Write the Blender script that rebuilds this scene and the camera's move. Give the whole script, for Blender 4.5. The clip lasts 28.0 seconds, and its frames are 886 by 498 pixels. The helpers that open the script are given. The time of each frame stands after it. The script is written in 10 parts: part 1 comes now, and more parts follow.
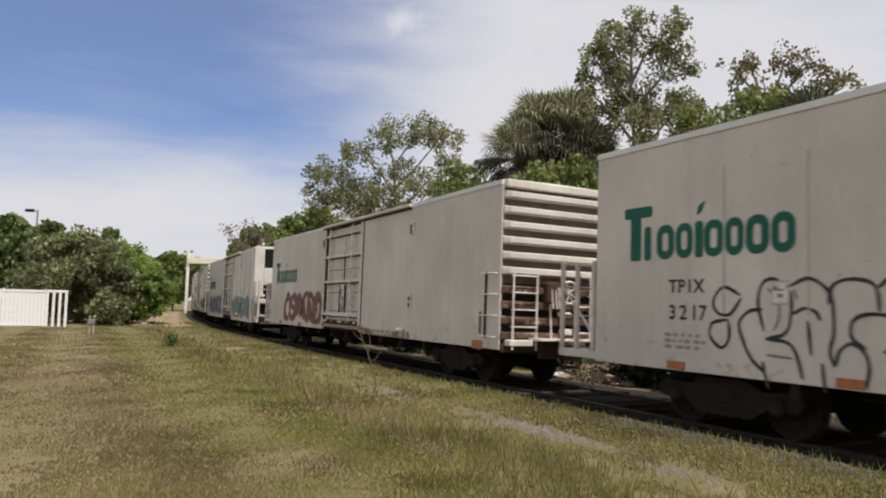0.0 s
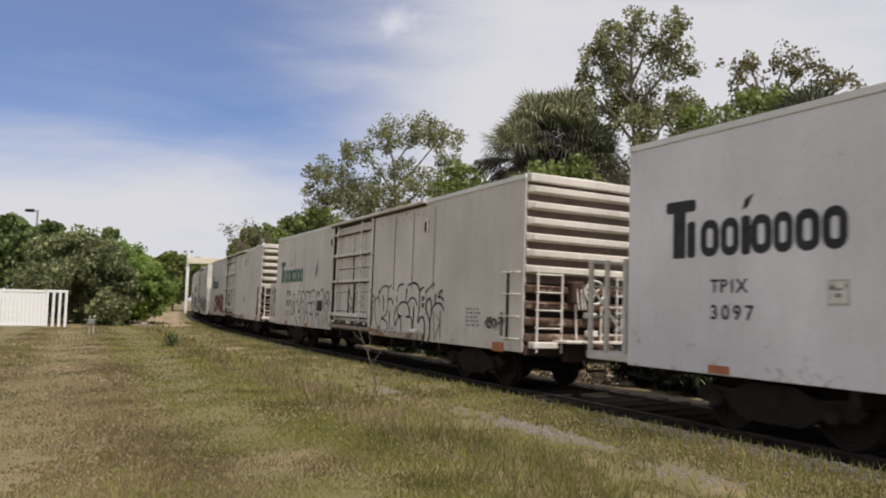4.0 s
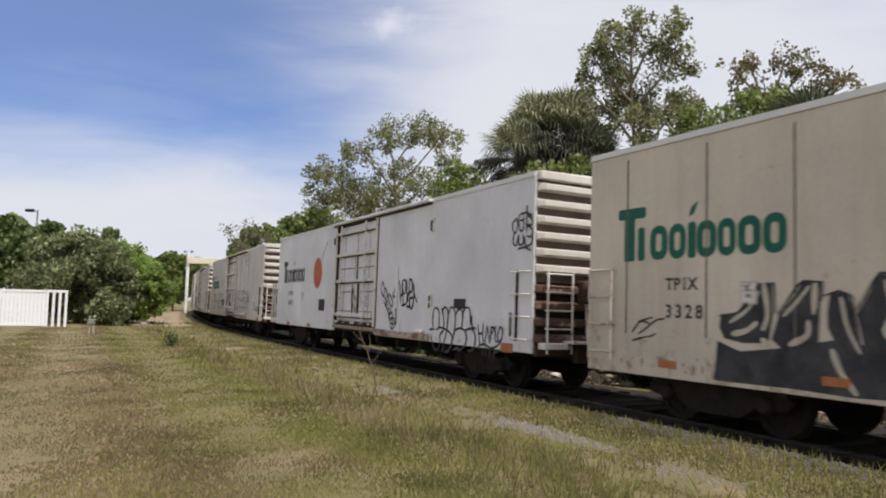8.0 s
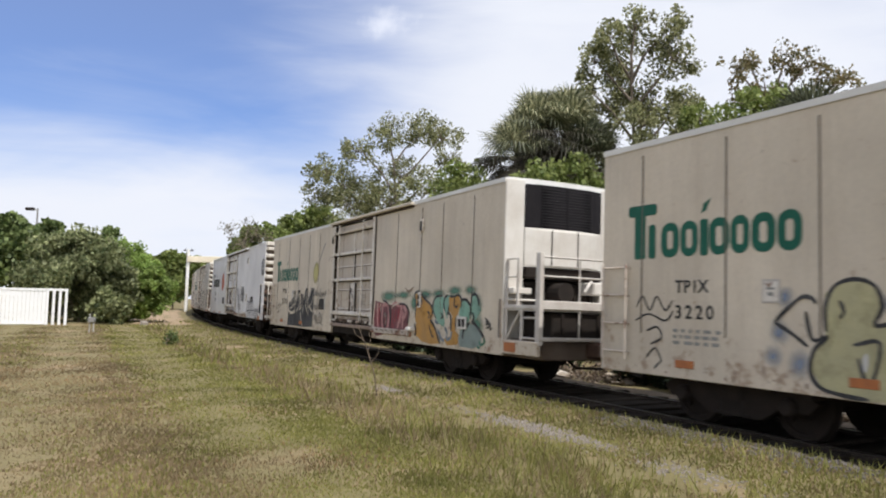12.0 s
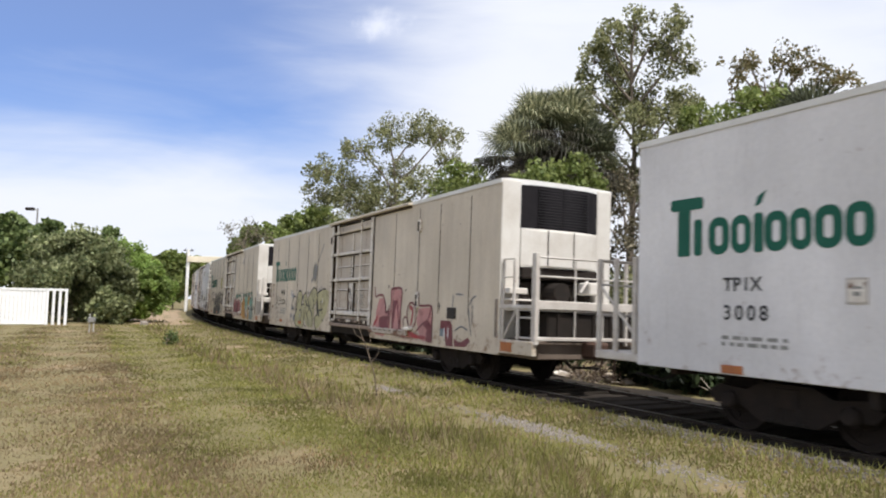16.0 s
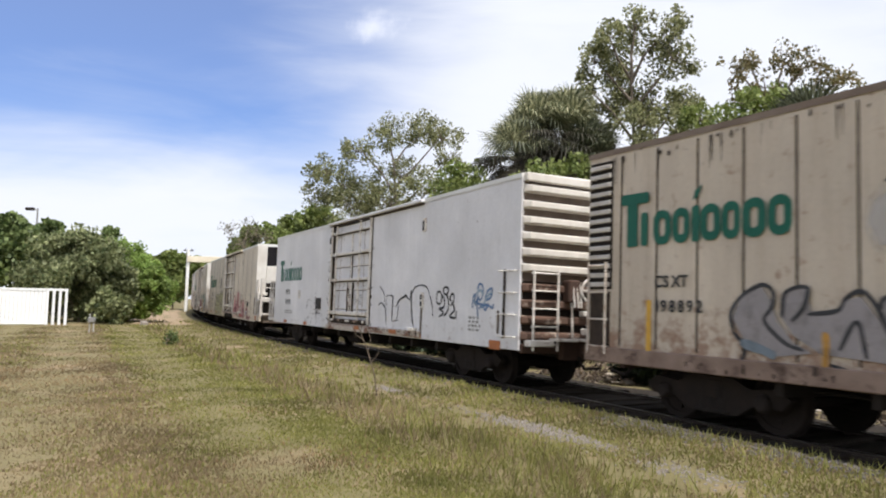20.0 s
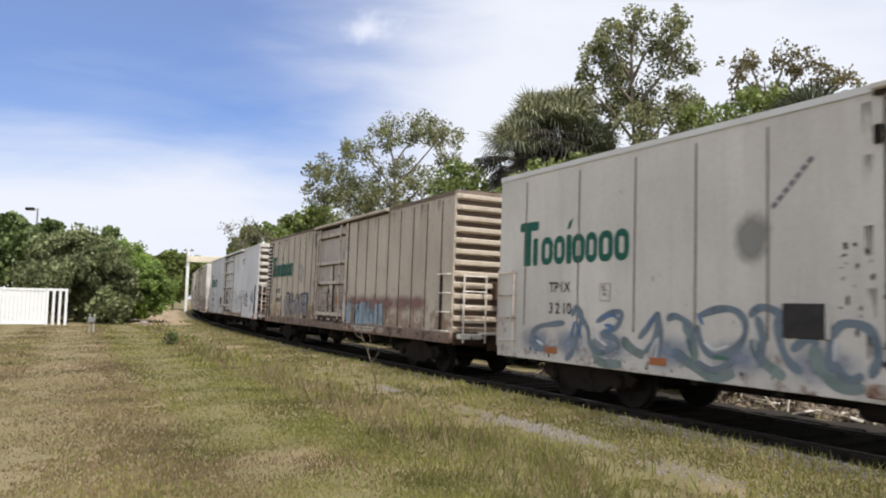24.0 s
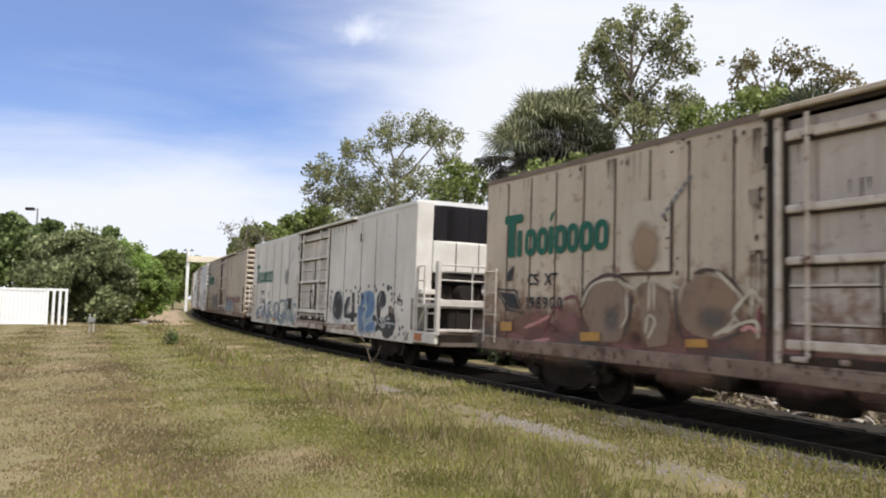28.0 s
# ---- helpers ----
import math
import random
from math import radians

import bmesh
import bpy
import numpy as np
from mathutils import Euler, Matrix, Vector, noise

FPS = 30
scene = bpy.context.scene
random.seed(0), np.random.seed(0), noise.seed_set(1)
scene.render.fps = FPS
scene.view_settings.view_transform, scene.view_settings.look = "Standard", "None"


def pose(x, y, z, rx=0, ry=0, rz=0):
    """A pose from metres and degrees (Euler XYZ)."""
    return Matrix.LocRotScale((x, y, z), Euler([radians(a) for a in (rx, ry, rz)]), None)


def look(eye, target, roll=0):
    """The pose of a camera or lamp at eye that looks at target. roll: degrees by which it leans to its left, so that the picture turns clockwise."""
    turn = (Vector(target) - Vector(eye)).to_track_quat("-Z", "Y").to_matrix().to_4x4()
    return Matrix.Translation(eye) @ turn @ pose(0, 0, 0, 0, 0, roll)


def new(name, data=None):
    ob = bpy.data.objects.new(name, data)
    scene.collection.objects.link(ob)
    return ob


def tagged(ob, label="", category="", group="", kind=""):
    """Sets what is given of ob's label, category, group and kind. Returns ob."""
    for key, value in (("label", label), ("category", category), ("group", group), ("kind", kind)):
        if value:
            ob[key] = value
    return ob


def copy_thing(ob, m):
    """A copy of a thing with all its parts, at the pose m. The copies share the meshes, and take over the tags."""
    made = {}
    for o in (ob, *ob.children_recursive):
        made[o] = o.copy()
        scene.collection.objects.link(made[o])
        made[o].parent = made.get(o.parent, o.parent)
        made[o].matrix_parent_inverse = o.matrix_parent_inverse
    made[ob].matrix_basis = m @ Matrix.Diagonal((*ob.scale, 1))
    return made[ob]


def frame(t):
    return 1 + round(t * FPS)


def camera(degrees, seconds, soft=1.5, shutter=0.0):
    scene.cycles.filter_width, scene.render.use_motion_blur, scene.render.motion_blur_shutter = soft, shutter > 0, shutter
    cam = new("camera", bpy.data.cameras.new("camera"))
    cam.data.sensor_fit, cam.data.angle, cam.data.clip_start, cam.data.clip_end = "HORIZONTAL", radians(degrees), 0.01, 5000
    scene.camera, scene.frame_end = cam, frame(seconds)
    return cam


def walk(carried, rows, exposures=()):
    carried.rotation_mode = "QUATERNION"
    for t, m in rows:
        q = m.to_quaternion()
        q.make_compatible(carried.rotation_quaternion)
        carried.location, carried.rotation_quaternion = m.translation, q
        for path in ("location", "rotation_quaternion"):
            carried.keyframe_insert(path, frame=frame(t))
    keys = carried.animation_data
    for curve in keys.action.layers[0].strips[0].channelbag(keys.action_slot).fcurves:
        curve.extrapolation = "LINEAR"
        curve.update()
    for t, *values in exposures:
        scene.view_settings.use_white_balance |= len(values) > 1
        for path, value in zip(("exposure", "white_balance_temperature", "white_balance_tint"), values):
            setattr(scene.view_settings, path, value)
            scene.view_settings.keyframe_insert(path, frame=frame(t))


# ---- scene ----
cam = camera(61.9, 28.0, soft=2.0, shutter=0.35)
EYE = Vector((0.0, 0.0, 1.643))


def view(tilt):
    return Matrix.Translation(EYE) @ pose(0, 0, 0, 90 + tilt, 0, 0) @ pose(0, 0, 0, 0, 0, 1.25)


walk(cam, [(0.0, view(4.395)), (8.8, view(4.395)), (9.4, view(4.277)), (28.0, view(4.277))],
     exposures=[(0.0, -0.04, 6700, 13), (1.0, -0.10, 6700, 13), (2.0, 0.18, 6700, 13), (3.0, -0.09, 6700, 13), (6.0, 0.03, 6650, 13), (7.0, 0.05, 6600, 13), (9.0, 0.10, 6350, 13), (12.0, 0.30, 6350, 12), (16.0, 0.38, 6350, 12), (20.0, 0.42, 6350, 12), (24.0, 0.31, 6350, 12), (26.0, 0.29, 6350, 12), (28.0, 0.38, 6350, 12)])

# ---- daylight: high sun from behind and to the right, thin white cloud over blue ----
SUN_DIR = Vector((0.53, -0.85, 1.75)).normalized()
sun = new("sun", bpy.data.lights.new("sun", "SUN"))
sun.data.energy, sun.data.angle, sun.data.color = 3.9, radians(0.6), (1.0, 0.955, 0.88)
sun.matrix_world = look(SUN_DIR * 50, (0, 0, 0))

world = bpy.data.worlds.new("sky")
scene.world = world
world.use_nodes = True


def build_sky():
    nt = world.node_tree
    nt.nodes.clear()
    n = lambda kind: nt.nodes.new(kind)
    link = nt.links.new
    out, bg = n("ShaderNodeOutputWorld"), n("ShaderNodeBackground")
    sky = n("ShaderNodeTexSky")
    sky.sky_type, sky.sun_disc = "NISHITA", False
    sky.sun_elevation = math.asin(SUN_DIR.z)
    sky.sun_rotation = math.atan2(SUN_DIR.x, SUN_DIR.y)
    sky.air_density, sky.dust_density, sky.ozone_density = 1.0, 0.6, 1.6
    geo = n("ShaderNodeTexCoord")
    sep = n("ShaderNodeSeparateXYZ")
    link(geo.outputs["Generated"], sep.inputs[0])
    # flat cloud layer: direction divided by its height
    up = n("ShaderNodeMath"); up.operation = "ADD"; up.inputs[1].default_value = 0.34
    link(sep.outputs["Z"], up.inputs[0])
    dx = n("ShaderNodeMath"); dx.operation = "DIVIDE"
    dy = n("ShaderNodeMath"); dy.operation = "DIVIDE"
    link(sep.outputs["X"], dx.inputs[0]); link(up.outputs[0], dx.inputs[1])
    link(sep.outputs["Y"], dy.inputs[0]); link(up.outputs[0], dy.inputs[1])
    com = n("ShaderNodeCombineXYZ")
    link(dx.outputs[0], com.inputs[0]); link(dy.outputs[0], com.inputs[1])
    mp = n("ShaderNodeMapping"); mp.inputs["Scale"].default_value = (0.7, 1.0, 1.0); mp.inputs["Rotation"].default_value = (0, 0, 0.5)
    mp.inputs["Location"].default_value = (1.7, 0.4, 0)
    link(com.outputs[0], mp.inputs[0])
    big = n("ShaderNodeTexNoise"); big.inputs["Scale"].default_value = 1.5; big.inputs["Detail"].default_value = 5; big.inputs["Roughness"].default_value = 0.48
    big.inputs["Distortion"].default_value = 0.5
    link(mp.outputs[0], big.inputs["Vector"])
    # thicker cloud low down and to the right, clear blue high on the left
    def calc(op, a, b, c=None):
        m = n("ShaderNodeMath"); m.operation = op
        for k, q in enumerate((a, b, c)):
            if q is None:
                continue
            if isinstance(q, (int, float)):
                m.inputs[k].default_value = q
            else:
                link(q, m.inputs[k])
        return m.outputs[0]
    streak_map = n("ShaderNodeMapping"); streak_map.inputs["Scale"].default_value = (1.1, 1.0, 5.5); streak_map.inputs["Rotation"].default_value = (0, 0.18, 0)
    link(geo.outputs["Generated"], streak_map.inputs[0])
    streak = n("ShaderNodeTexNoise"); streak.inputs["Scale"].default_value = 3.4; streak.inputs["Detail"].default_value = 7; streak.inputs["Roughness"].default_value = 0.55
    streak.inputs["Distortion"].default_value = 0.6
    link(streak_map.outputs[0], streak.inputs["Vector"])
    wisp = calc("ADD", calc("MULTIPLY_ADD", big.outputs["Fac"], 1.0, -0.5), calc("MULTIPLY_ADD", streak.outputs["Fac"], 0.75, -0.375))
    right = calc("MULTIPLY_ADD", calc("ADD", sep.outputs["X"], calc("MULTIPLY", sep.outputs["Z"], -0.22)), 3.4, 1.12)
    low = calc("MULTIPLY_ADD", sep.outputs["Z"], -6.5, 1.86)
    cover = calc("SMOOTH_MAX", right, low, 0.35)
    rest = calc("MAXIMUM", calc("MULTIPLY_ADD", sep.outputs["Y"], -2.0, 1.5), 0.0)
    cover = calc("ADD", calc("MINIMUM", cover, 1.15), calc("ADD", rest, wisp))
    ramp = n("ShaderNodeMapRange"); ramp.interpolation_type = "SMOOTHSTEP"; ramp.inputs["From Min"].default_value = 0.0; ramp.inputs["From Max"].default_value = 1.25; ramp.inputs["To Min"].default_value = 0.22
    link(cover, ramp.inputs["Value"])
    gain = n("ShaderNodeMix"); gain.data_type = "RGBA"; gain.blend_type = "MULTIPLY"; gain.inputs[0].default_value = 1.0
    gain.inputs[7].default_value = (0.019, 0.059, 0.112, 1)
    link(sky.outputs[0], gain.inputs[6])
    mix = n("ShaderNodeMix"); mix.data_type = "RGBA"
    mix.inputs[7].default_value = (0.71, 0.735, 0.78, 1)
    link(ramp.outputs[0], mix.inputs[0]); link(gain.outputs[2], mix.inputs[6])
    link(mix.outputs[2], bg.inputs[0])
    bg.inputs[1].default_value = 1.0
    link(bg.outputs[0], out.inputs[0])


build_sky()


# ---- materials ----
def rgb(c):
    return (c[0], c[1], c[2], 1.0)


def material(name, base, second=None, rough=0.7, metal=0.0, scale=3.0, fine=40.0, bump=0.1, stretch=(1, 1, 1), amount=0.6,
             third=None, third_scale=1.0, third_from=0.55, third_to=0.7, vary=0.0, spec=0.3, translucent=0.0, speck=0.15):
    """A surface with two scales of variation, an optional third colour in patches, fine relief, and a tint that differs from object to object."""
    m = bpy.data.materials.new(name)
    m.use_nodes = True
    nt = m.node_tree
    link = nt.links.new
    n = lambda kind: nt.nodes.new(kind)
    bsdf = nt.nodes["Principled BSDF"]
    second = second or tuple(0.75 * c for c in base)
    tc, mp = n("ShaderNodeTexCoord"), n("ShaderNodeMapping")
    mp.inputs["Scale"].default_value = stretch
    link(tc.outputs["Object"], mp.inputs[0])
    a = n("ShaderNodeTexNoise"); a.inputs["Scale"].default_value = scale; a.inputs["Detail"].default_value = 6
    b = n("ShaderNodeTexNoise"); b.inputs["Scale"].default_value = fine; b.inputs["Detail"].default_value = 3
    link(mp.outputs[0], a.inputs["Vector"]); link(tc.outputs["Object"], b.inputs["Vector"])
    r = n("ShaderNodeMapRange"); r.inputs["From Min"].default_value = 0.35; r.inputs["From Max"].default_value = 0.68; r.inputs["To Max"].default_value = amount
    link(a.outputs["Fac"], r.inputs["Value"])
    mix = n("ShaderNodeMix"); mix.data_type = "RGBA"
    mix.inputs[6].default_value, mix.inputs[7].default_value = rgb(base), rgb(second)
    link(r.outputs[0], mix.inputs[0])
    col = mix.outputs[2]
    if third:
        t = n("ShaderNodeTexNoise"); t.inputs["Scale"].default_value = third_scale; t.inputs["Detail"].default_value = 8; t.inputs["Roughness"].default_value = 0.65
        link(mp.outputs[0], t.inputs["Vector"])
        tr = n("ShaderNodeMapRange"); tr.inputs["From Min"].default_value = third_from; tr.inputs["From Max"].default_value = third_to
        link(t.outputs["Fac"], tr.inputs["Value"])
        mt = n("ShaderNodeMix"); mt.data_type = "RGBA"; mt.inputs[7].default_value = rgb(third)
        link(tr.outputs[0], mt.inputs[0]); link(col, mt.inputs[6])
        col = mt.outputs[2]
    ms = n("ShaderNodeMix"); ms.data_type = "RGBA"; ms.blend_type = "OVERLAY"; ms.inputs[0].default_value = speck
    link(col, ms.inputs[6]); link(b.outputs["Fac"], ms.inputs[7])
    col = ms.outputs[2]
    if vary:
        oi = n("ShaderNodeObjectInfo")
        vr = n("ShaderNodeMapRange"); vr.inputs["To Min"].default_value = 1 - vary; vr.inputs["To Max"].default_value = 1 + vary
        link(oi.outputs["Random"], vr.inputs["Value"])
        hs = n("ShaderNodeHueSaturation")
        link(col, hs.inputs["Color"]); link(vr.outputs[0], hs.inputs["Value"])
        col = hs.outputs[0]
    link(col, bsdf.inputs["Base Color"])
    bsdf.inputs["Roughness"].default_value, bsdf.inputs["Metallic"].default_value = rough, metal
    bsdf.inputs["Specular IOR Level"].default_value = spec
    if bump:
        bp = n("ShaderNodeBump"); bp.inputs["Strength"].default_value = bump; bp.inputs["Distance"].default_value = 0.02
        link(b.outputs["Fac"], bp.inputs["Height"]); link(bp.outputs[0], bsdf.inputs["Normal"])
    if translucent:
        tl, add = n("ShaderNodeBsdfTranslucent"), n("ShaderNodeMixShader")
        add.inputs[0].default_value = translucent
        link(col, tl.inputs[0]); link(bsdf.outputs[0], add.inputs[1]); link(tl.outputs[0], add.inputs[2])
        link(add.outputs[0], nt.nodes["Material Output"].inputs[0])
    return m


def leaf_material(name, dark, light, translucent=0.35):
    """Leaves: each leaf its own tint between two greens."""
    m = bpy.data.materials.new(name)
    m.use_nodes = True
    nt = m.node_tree
    link = nt.links.new
    bsdf = nt.nodes["Principled BSDF"]
    geo, mix = nt.nodes.new("ShaderNodeNewGeometry"), nt.nodes.new("ShaderNodeMix")
    mix.data_type = "RGBA"
    mix.inputs[6].default_value, mix.inputs[7].default_value = rgb(dark), rgb(light)
    link(geo.outputs["Random Per Island"], mix.inputs[0])
    tc, no = nt.nodes.new("ShaderNodeTexCoord"), nt.nodes.new("ShaderNodeTexNoise")
    no.inputs["Scale"].default_value = 0.6
    link(tc.outputs["Object"], no.inputs["Vector"])
    hs, mr = nt.nodes.new("ShaderNodeHueSaturation"), nt.nodes.new("ShaderNodeMapRange")
    mr.inputs["From Min"].default_value, mr.inputs["From Max"].default_value = 0.35, 0.65
    mr.inputs["To Min"].default_value, mr.inputs["To Max"].default_value = 0.7, 1.3
    link(no.outputs["Fac"], mr.inputs["Value"]); link(mix.outputs[2], hs.inputs["Color"]); link(mr.outputs[0], hs.inputs["Value"])
    link(hs.outputs[0], bsdf.inputs["Base Color"])
    bsdf.inputs["Roughness"].default_value, bsdf.inputs["Specular IOR Level"].default_value = 0.55, 0.35
    tl, ms = nt.nodes.new("ShaderNodeBsdfTranslucent"), nt.nodes.new("ShaderNodeMixShader")
    ms.inputs[0].default_value = translucent
    link(hs.outputs[0], tl.inputs[0]); link(bsdf.outputs[0], ms.inputs[1]); link(tl.outputs[0], ms.inputs[2])
    link(ms.outputs[0], nt.nodes["Material Output"].inputs[0])
    return m


def paint_material(name, base, streak, rust, rust_amount=0.5, grime=0.5, rust_top=1.7, drips=0.35):
    """Weathered car paint: vertical run-off streaks, blotches, rust that creeps up from the sill and down from the eaves."""
    m = bpy.data.materials.new(name)
    m.use_nodes = True
    nt = m.node_tree
    link = nt.links.new
    n = lambda kind: nt.nodes.new(kind)
    bsdf = nt.nodes["Principled BSDF"]
    tc, mp = n("ShaderNodeTexCoord"), n("ShaderNodeMapping")
    link(tc.outputs["Object"], mp.inputs[0])
    mp.inputs["Scale"].default_value = (1.9, 1.9, 0.2)
    a = n("ShaderNodeTexNoise"); a.inputs["Scale"].default_value = 2.2; a.inputs["Detail"].default_value = 9; a.inputs["Roughness"].default_value = 0.62
    link(mp.outputs[0], a.inputs["Vector"])
    b = n("ShaderNodeTexNoise"); b.inputs["Scale"].default_value = 0.55; b.inputs["Detail"].default_value = 5
    link(tc.outputs["Object"], b.inputs["Vector"])
    c = n("ShaderNodeTexNoise"); c.inputs["Scale"].default_value = 4.0; c.inputs["Detail"].default_value = 9; c.inputs["Roughness"].default_value = 0.72
    link(tc.outputs["Object"], c.inputs["Vector"])
    r1 = n("ShaderNodeMapRange"); r1.inputs["From Min"].default_value = 0.42; r1.inputs["From Max"].default_value = 0.72; r1.inputs["To Max"].default_value = grime * 0.6
    link(a.outputs["Fac"], r1.inputs["Value"])
    m1 = n("ShaderNodeMix"); m1.data_type = "RGBA"; m1.inputs[6].default_value = rgb(base); m1.inputs[7].default_value = rgb(streak)
    link(r1.outputs[0], m1.inputs[0])
    r2 = n("ShaderNodeMapRange"); r2.inputs["From Min"].default_value = 0.35; r2.inputs["From Max"].default_value = 0.7; r2.inputs["To Min"].default_value = 0.86; r2.inputs["To Max"].default_value = 1.1
    link(b.outputs["Fac"], r2.inputs["Value"])
    hs = n("ShaderNodeHueSaturation"); link(m1.outputs[2], hs.inputs["Color"]); link(r2.outputs[0], hs.inputs["Value"])
    # rust where a fine noise passes a threshold that falls towards the sill
    sep = n("ShaderNodeSeparateXYZ"); link(tc.outputs["Object"], sep.inputs[0])
    zr = n("ShaderNodeMapRange"); zr.inputs["From Min"].default_value = 0.75; zr.inputs["From Max"].default_value = rust_top; zr.inputs["To Min"].default_value = min(0.20 * rust_amount + 0.06, 0.36); zr.inputs["To Max"].default_value = 0.06 * rust_amount
    link(sep.outputs["Z"], zr.inputs["Value"])
    ad = n("ShaderNodeMath"); ad.operation = "ADD"; link(c.outputs["Fac"], ad.inputs[0]); link(zr.outputs[0], ad.inputs[1])
    r3 = n("ShaderNodeMapRange"); r3.inputs["From Min"].default_value = 0.66; r3.inputs["From Max"].default_value = 0.80; r3.inputs["To Max"].default_value = 0.85
    link(ad.outputs[0], r3.inputs["Value"])
    m2 = n("ShaderNodeMix"); m2.data_type = "RGBA"; m2.inputs[7].default_value = rgb(rust)
    link(r3.outputs[0], m2.inputs[0]); link(hs.outputs[0], m2.inputs[6])
    mp2 = n("ShaderNodeMapping"); mp2.inputs["Scale"].default_value = (9.0, 9.0, 0.35)
    link(tc.outputs["Object"], mp2.inputs[0])
    dn = n("ShaderNodeTexNoise"); dn.inputs["Scale"].default_value = 2.6; dn.inputs["Detail"].default_value = 6; dn.inputs["Roughness"].default_value = 0.7
    link(mp2.outputs[0], dn.inputs["Vector"])
    dr = n("ShaderNodeMapRange"); dr.inputs["From Min"].default_value = 0.58; dr.inputs["From Max"].default_value = 0.74; dr.inputs["To Max"].default_value = drips
    link(dn.outputs["Fac"], dr.inputs["Value"])
    m3 = n("ShaderNodeMix"); m3.data_type = "RGBA"; m3.inputs[7].default_value = rgb((0.16, 0.13, 0.10))
    link(dr.outputs[0], m3.inputs[0]); link(m2.outputs[2], m3.inputs[6])
    fine = n("ShaderNodeTexNoise"); fine.inputs["Scale"].default_value = 16.0; fine.inputs["Detail"].default_value = 6; fine.inputs["Roughness"].default_value = 0.7
    link(tc.outputs["Object"], fine.inputs["Vector"])
    fr = n("ShaderNodeMapRange"); fr.inputs["From Min"].default_value = 0.3; fr.inputs["From Max"].default_value = 0.7; fr.inputs["To Min"].default_value = 0.94; fr.inputs["To Max"].default_value = 1.05
    link(fine.outputs["Fac"], fr.inputs["Value"])
    grain = n("ShaderNodeHueSaturation"); link(m3.outputs[2], grain.inputs["Color"]); link(fr.outputs[0], grain.inputs["Value"])
    # short dark scuffs and chips
    ch = n("ShaderNodeTexNoise"); ch.inputs["Scale"].default_value = 7.0; ch.inputs["Detail"].default_value = 4; ch.inputs["Roughness"].default_value = 0.6; ch.inputs["Distortion"].default_value = 1.2
    link(tc.outputs["Object"], ch.inputs["Vector"])
    cr = n("ShaderNodeMapRange"); cr.inputs["From Min"].default_value = 0.715; cr.inputs["From Max"].default_value = 0.75; cr.inputs["To Max"].default_value = 0.35 + 0.4 * grime
    link(ch.outputs["Fac"], cr.inputs["Value"])
    m4 = n("ShaderNodeMix"); m4.data_type = "RGBA"; m4.inputs[7].default_value = rgb((0.13, 0.095, 0.07))
    link(cr.outputs[0], m4.inputs[0]); link(grain.outputs[0], m4.inputs[6])
    link(m4.outputs[2], bsdf.inputs["Base Color"])
    ro = n("ShaderNodeMapRange"); ro.inputs["To Min"].default_value = 0.42; ro.inputs["To Max"].default_value = 0.75
    link(a.outputs["Fac"], ro.inputs["Value"]); link(ro.outputs[0], bsdf.inputs["Roughness"])
    bsdf.inputs["Specular IOR Level"].default_value = 0.35
    bp = n("ShaderNodeBump"); bp.inputs["Strength"].default_value = 0.12; bp.inputs["Distance"].default_value = 0.03
    link(b.outputs["Fac"], bp.inputs["Height"]); link(bp.outputs[0], bsdf.inputs["Normal"])
    return m


RUST = (0.16, 0.075, 0.04)
PAINT = {
    "grey": paint_material("paint_grey_white", (0.60, 0.555, 0.495), (0.45, 0.405, 0.35), RUST, 0.25, 0.5),
    "white": paint_material("paint_clean_white", (0.70, 0.69, 0.70), (0.57, 0.56, 0.56), RUST, 0.2, 0.35),
    "cream": paint_material("paint_cream", (0.60, 0.53, 0.43), (0.45, 0.375, 0.285), (0.21, 0.115, 0.06), 0.45, 0.6),
    "pale": paint_material("paint_pale_weathered", (0.655, 0.62, 0.565), (0.50, 0.455, 0.395), RUST, 0.4, 0.5),
    "tan": paint_material("paint_stained_tan", (0.55, 0.475, 0.38), (0.38, 0.30, 0.225), (0.24, 0.14, 0.09), 1.25, 0.65, 1.9, 0.5),
    "end": paint_material("paint_end_grimy", (0.65, 0.61, 0.55), (0.40, 0.35, 0.30), RUST, 0.5, 0.6),
    "door_rusty": paint_material("paint_door_rusty", (0.49, 0.43, 0.375), (0.32, 0.26, 0.215), (0.17, 0.09, 0.06), 1.35, 0.8, 2.7, 0.6),
    "door_pale": paint_material("paint_door_pale", (0.57, 0.525, 0.465), (0.43, 0.375, 0.315), (0.25, 0.14, 0.075), 0.8, 0.75, 2.4, 0.6),
    "door": paint_material("paint_door_stained", (0.53, 0.47, 0.395), (0.40, 0.325, 0.245), (0.25, 0.14, 0.075), 0.8, 0.75, 2.4, 0.6),
    "brown": paint_material("paint_rust_stained", (0.53, 0.45, 0.35), (0.35, 0.265, 0.19), (0.21, 0.115, 0.07), 1.5, 0.65, 2.6, 0.55),
}
# Two near-blacks: dirty steel, with the deep shade under the cars added in.
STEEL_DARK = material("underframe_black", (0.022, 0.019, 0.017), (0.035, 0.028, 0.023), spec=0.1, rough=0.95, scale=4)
SHADED_GRIME = material("shaded_grime", (0.022, 0.018, 0.016), (0.034, 0.026, 0.021), spec=0.1, rough=0.95, scale=6)
RUSTY = material("rusty_steel", (0.075, 0.042, 0.030), (0.045, 0.030, 0.024), rough=0.85, scale=6)
RAIL_STEEL = material("rail_steel", (0.05, 0.038, 0.03), (0.03, 0.024, 0.02), rough=0.55, metal=0.4, scale=5)
